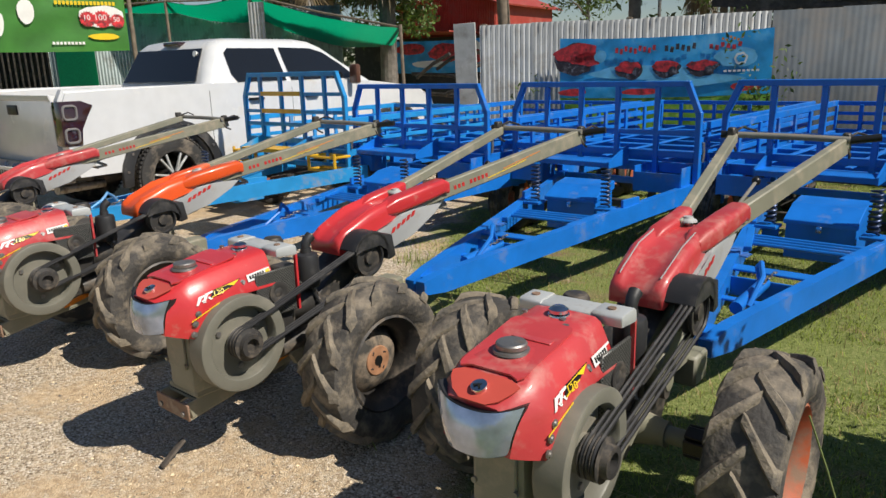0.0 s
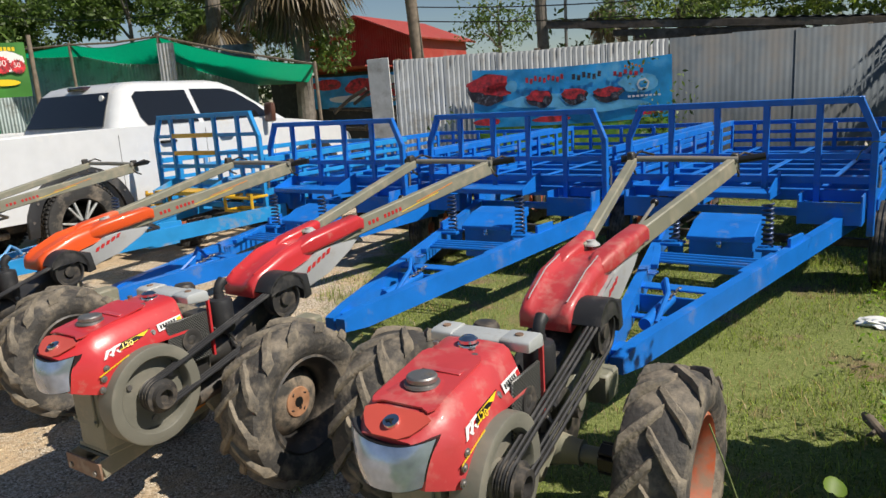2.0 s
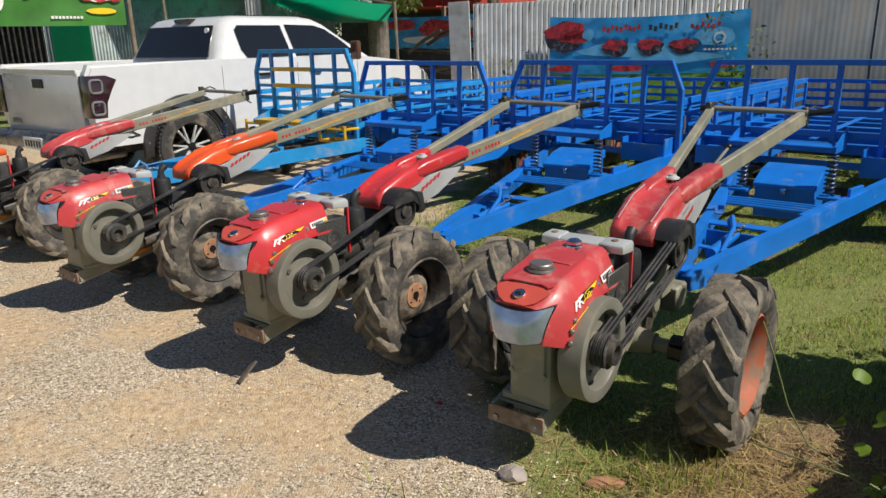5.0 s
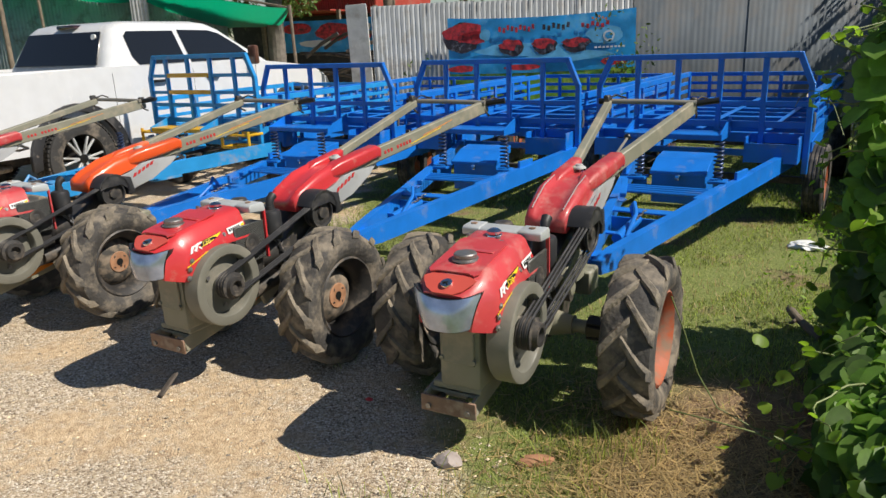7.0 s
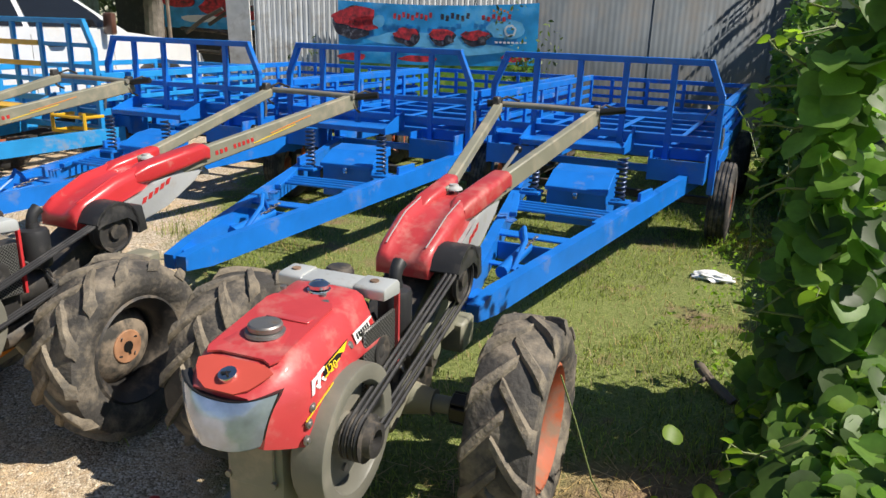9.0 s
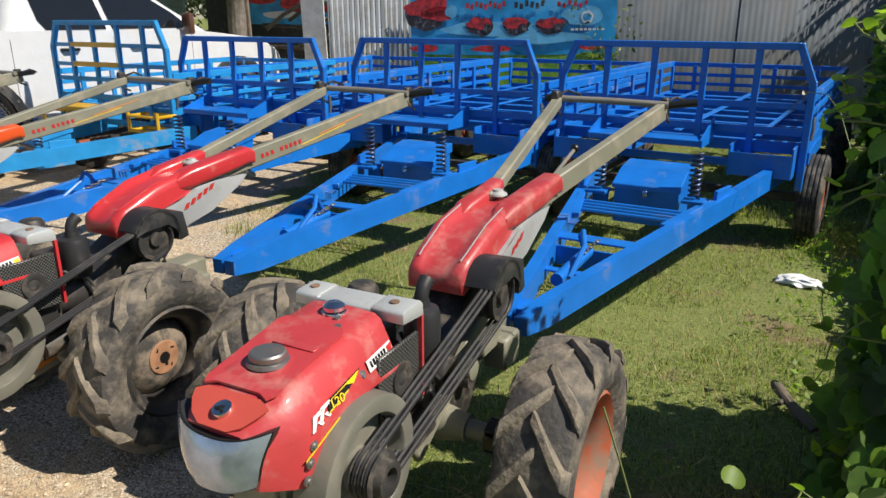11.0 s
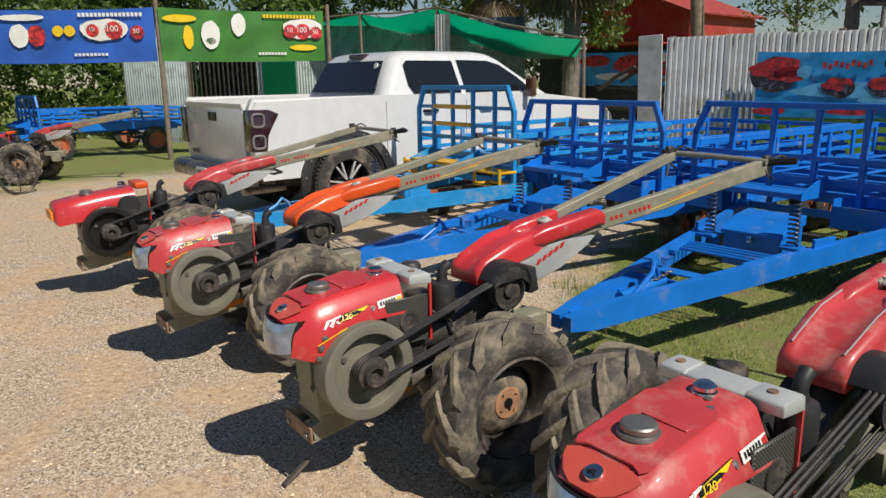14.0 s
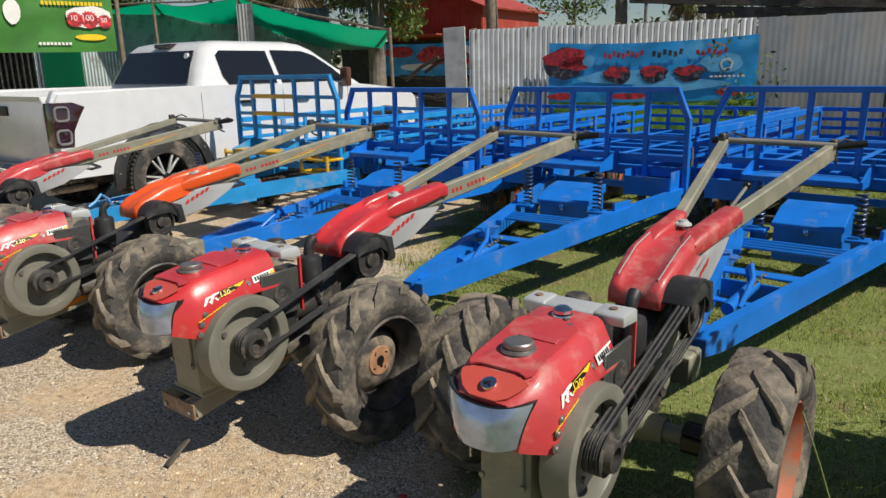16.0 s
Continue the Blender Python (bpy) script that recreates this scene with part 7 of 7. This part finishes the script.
for A in (front, back):
    for a, b in zip(A, A[1:]):
        bm = B()
        tube(bm, [a, Vector(a).lerp(Vector(b), 0.5) + Vector((0, 0, -0.04)), b], 0.022, 7)
        part("ridge_pole", bm, M["wood"], sh)
for a, b in zip(front[1:], back[1:]):
    bm = B()
    tube(bm, [a, b], 0.03, 7)
    part("cross_pole", bm, M["wood"], sh)
V, F = corrugated(0.36, 0.75)
me = bpy.data.meshes.new("tin_offcut")
me.from_pydata(V, [], F)
me.materials.append(M["zinc"])
o = new("tin_offcut", me)
o.matrix_basis = pose(-11.75, 10.9, 2.15, 0, 0, 20)
tagged(o, "narrow corrugated tin strip hung on a pole", "tin sheet")

# tin wall and barred front at the back of the shelter
wl = thing("wall_west", pose(-19.8, 7.8, 0, 0, 0, 33.5), "weathered tin shed wall with a dark barred opening", "shed")
tagged(wl, kind="structure")
big_sheet = sheet_mesh("tin_sheet", material("pale_tin", (0.3, 0.36, 0.36), 0.55, metal=0.2, vary=0.25, scale=1.2, dirt=(0.17, 0.17, 0.15), dirt_amount=0.35, rand=0.1), 1.0, 2.95)
for k in range(11):
    if k in (2, 3):
        continue
    o = new("tin_sheet", big_sheet)
    o.parent, o.matrix_basis = wl, pose(-0.7 + k * 0.98, 0.02 * (k % 2), 0)
# black back, top and sill panels put the unlit inside into colour
bm = B()
box(bm, (2.3, 1.6, 1.4), (3.4, 0.05, 2.8))
box(bm, (2.3, 0.8, 2.85), (3.4, 1.6, 0.05))
box(bm, (2.25, 0.04, 0.25), (2.1, 0.06, 0.5))
part("dark_inside", bm, M["black"], wl)
for k in range(15):
    bm = B()
    box(bm, (1.3 + k * 0.135, 0.02, 1.6), (0.03, 0.03, 2.3))
    part("window_bar", bm, M["iron"], wl)
bm = B()
box(bm, (3.9, -0.12, 1.5), (0.9, 0.03, 2.7))
part("green_screen", bm, M["net"], wl)
bm = B()
for x in (-0.7, 1.25, 3.3, 6.0, 10.0):
    box(bm, (x, 0.06, 1.5), (0.1, 0.1, 3.0))
part("wall_post", bm, M["wood"], wl)

# printed banners along the shelter's street side
def street_banner(a, b, h0, h1, mat, label, marks):
    a, b = Vector(a), Vector(b)
    d = b - a
    yaw = math.degrees(math.atan2(d.y, d.x))
    L = math.hypot(d.x, d.y)
    t = thing("street_banner", pose(a.x, a.y, a.z, 0, 0, yaw), label, "banner")
    part("banner_sheet", cloth(L, h0, 30, 8, 0.04, 0.06, 5.0), mat, t)
    for name, mt, cx, cz, rx, rz in marks:
        bm = B()
        blob_shape(bm, cx * L, -cz * h0, rx * L, rz * h0, -0.105, seed=cx * 7, lump=0.12)
        part(name, bm, M[mt], t, smooth=0)
    return t, L, h0


def burst(bm, cx, cz, r, y, n=18):
    bm.faces.new([bm.verts.new((cx + r * (1.0 if i % 2 else 0.84) * math.cos(math.pi * i / n), y, cz + r * (1.0 if i % 2 else 0.84) * math.sin(math.pi * i / n))) for i in range(2 * n)])


def prize_marks(t, L, h, items, back_c):
    bm = B()
    blob_shape(bm, back_c[0] * L, -back_c[1] * h, 0.13 * L, 0.2 * h, -0.108, seed=3)
    part("printed_car", bm, M["dwhite"], t, smooth=0)
    for word, cx, cz, r in items:
        bm = B()
        burst(bm, cx * L, -cz * h, r * h, -0.112)
        bu = part("printed_burst", bm, M["vinyl_red"], t, smooth=0)
        lettering("printed_number", word, r * h * 0.9, Matrix.Translation((cx * L - r * h * 0.28 * len(word), -0.116, -cz * h - r * h * 0.1)) @ Euler((radians(90), 0, 0)).to_matrix().to_4x4(), M["dwhite"], bu, "white printed number")
    for k in range(16):
        bm = B()
        box(bm, ((0.62 + k * 0.021) * L, -0.108, -0.13 * h), (0.015 * L, 0.003, 0.07 * h))
        part("writing_bar", bm, M["dwhite" if back_c[0] < 0.75 else "dyellow"], t, smooth=0)
    for k in range(9):
        bm = B()
        box(bm, ((0.58 + k * 0.02) * L, -0.108, -0.86 * h), (0.014 * L, 0.003, 0.05 * h))
        part("writing_bar", bm, M["dwhite"], t, smooth=0)


tb, L_, h_ = street_banner((-15.0, 6.3, 3.06), (-13.9, 9.5, 3.08), 1.05, 1.0, M["vinyl_green"], "green printed vinyl banner hung under the awning edge",
                           [("printed_can", "dwhite", 0.29, 0.5, 0.055, 0.28), ("printed_can", "dwhite", 0.46, 0.3, 0.045, 0.22), ("printed_label", "vinyl_green", 0.29, 0.62, 0.03, 0.07), ("printed_coin", "dyellow", 0.16, 0.55, 0.03, 0.22), ("printed_mark", "dyellow", 0.12, 0.2, 0.1, 0.07), ("printed_plate", "dyellow", 0.86, 0.74, 0.09, 0.06)])
prize_marks(tb, L_, h_, (("10", 0.78, 0.42, 0.15), ("100", 0.86, 0.42, 0.17), ("50", 0.945, 0.45, 0.14)), (0.86, 0.36))
tb, L_, h_ = street_banner((-17.4, 3.3, 3.06), (-15.05, 6.25, 3.06), 1.05, 1.0, M["vinyl_royal"], "blue printed vinyl banner hung under the awning edge",
                           [("printed_can", "dwhite", 0.3, 0.5, 0.05, 0.22), ("printed_can", "vinyl_red", 0.39, 0.5, 0.045, 0.2), ("printed_coin", "dyellow", 0.5, 0.42, 0.03, 0.1), ("printed_coin", "dyellow", 0.56, 0.42, 0.03, 0.1), ("printed_mark", "dwhite", 0.32, 0.17, 0.12, 0.06)])
prize_marks(tb, L_, h_, (("10", 0.68, 0.42, 0.13), ("100", 0.79, 0.42, 0.18), ("50", 0.91, 0.46, 0.14)), (0.74, 0.4))
post("banner_pole", (-15.02, 6.28, 0), (-15.02, 6.28, 3.2), 0.05, M["wood"], "thin wooden pole holding the banners", "pole")
post("banner_pole", (-13.85, 9.6, 0), (-13.85, 9.6, 3.2), 0.05, M["wood"], "thin wooden pole holding the banners", "pole")
post("banner_pole", (-17.38, 3.3, 0), (-17.38, 3.3, 3.2), 0.05, M["wood"], "thin wooden pole holding the banners", "pole")

# machines beyond: a trailer and a tractor across the yard
far_tr = copy_thing(TR1, pose(-17.6, 4.3, 0, 0, 0, 0))
tagged(far_tr, "blue slatted farm trailer parked beside the shrubs", "trailer", "farm trailers across the yard")
far_tc = copy_thing(T4, pose(-13.3, 3.35, 0, 0, 0, -38))
tagged(far_tc, "red walking tractor parked across the yard", "walking tractor", "walking tractors across the yard")
cw = thing("spoked_wheel", pose(-11.95, 2.75, 0.33, 0, 0, 25), "thin black spoked cart wheel beside a tractor", "wheel")
bm = B()
tube(bm, [(0, 0.32 * math.cos(a), 0.32 * math.sin(a)) for a in (2 * math.pi * i / 32 for i in range(32))], 0.025, 8, closed=True)
part("tyre", bm, M["rubber"], cw)
for k in range(8):
    bm = B()
    a = 2 * math.pi * k / 8
    tube(bm, [(0, 0, 0), (0, 0.31 * math.cos(a), 0.31 * math.sin(a))], 0.008, 6)
    part("spoke", bm, M["iron"], cw)
bm = B()
cyl(bm, (-0.05, 0, 0), (0.05, 0, 0), 0.04, n=14)
part("hub", bm, M["iron"], cw)

# clutter between the palm and the fence
t = thing("street_banner", pose(-10.7, 14.6, 2.12), "red and blue printed banner under a roof", "banner")
part("banner_sheet", cloth(2.6, 0.75, 20, 6, 0.03, 0.05, 9.0), M["vinyl_blue"], t)
for k, (cx, cz, rx, rz, mt) in enumerate(((0.5, -0.2, 0.45, 0.13, "vinyl_red"), (1.5, -0.3, 0.5, 0.2, "vinyl_red"), (2.2, -0.25, 0.3, 0.2, "dwhite"), (1.0, -0.55, 0.5, 0.08, "dwhite"), (2.3, -0.4, 0.2, 0.14, "vinyl_red"))):
    bm = B()
    blob_shape(bm, cx, cz, rx, rz, -0.1 - 0.004 * k, seed=k)
    part("printed_shape", bm, M[mt], t, smooth=0)
post("banner_pole", (-10.7, 14.55, 0), (-10.7, 14.55, 2.2), 0.04, M["wood"], "thin wooden pole holding a printed banner", "pole")
post("banner_pole", (-8.1, 14.55, 0), (-8.1, 14.55, 2.2), 0.04, M["wood"], "thin wooden pole holding a printed banner", "pole")
for k in range(16):
    rnd = random.Random(200 + k)
    bm = B()
    a = Vector((rnd.uniform(-9.3, -6.9), rnd.uniform(12.5, 14.2), 0.25 + 0.08 * k))
    b = a + Vector((rnd.uniform(0.8, 1.8) * rnd.choice((-1, 1)), rnd.uniform(-0.4, 0.4), rnd.uniform(0.1, 0.5)))
    tube(bm, [a, a.lerp(b, 0.5) + Vector((0, 0, 0.04)), b], 0.04, 7)
    tagged(part("scrap_bar", bm, M["iron"]), "dark steel machine bar in a stack", "scrap metal", "stack of machine bars")
for k in range(5):
    bm = B()
    lathe(bm, [(0.1, -0.06), (0.26, -0.06), (0.28, 0), (0.26, 0.06), (0.1, 0.06)], (-9.1 + 0.5 * k, 12.3, 0.28), (0.2, 1, 0), 24, closed=True)
    tagged(part("loose_tyre", bm, M["rubber"]), "dark spare tyre leaning on scrap", "tyre", "spare tyres by the scrap stack")
# backing sheet coloured black to act as the shade behind the clutter
bm = B()
box(bm, (-9.2, 15.2, 1.0), (4.6, 0.05, 2.0))
tagged(part("wall_back", bm, M["black"]), "back wall behind the scrap, black in place of shade", "wall", kind="structure")
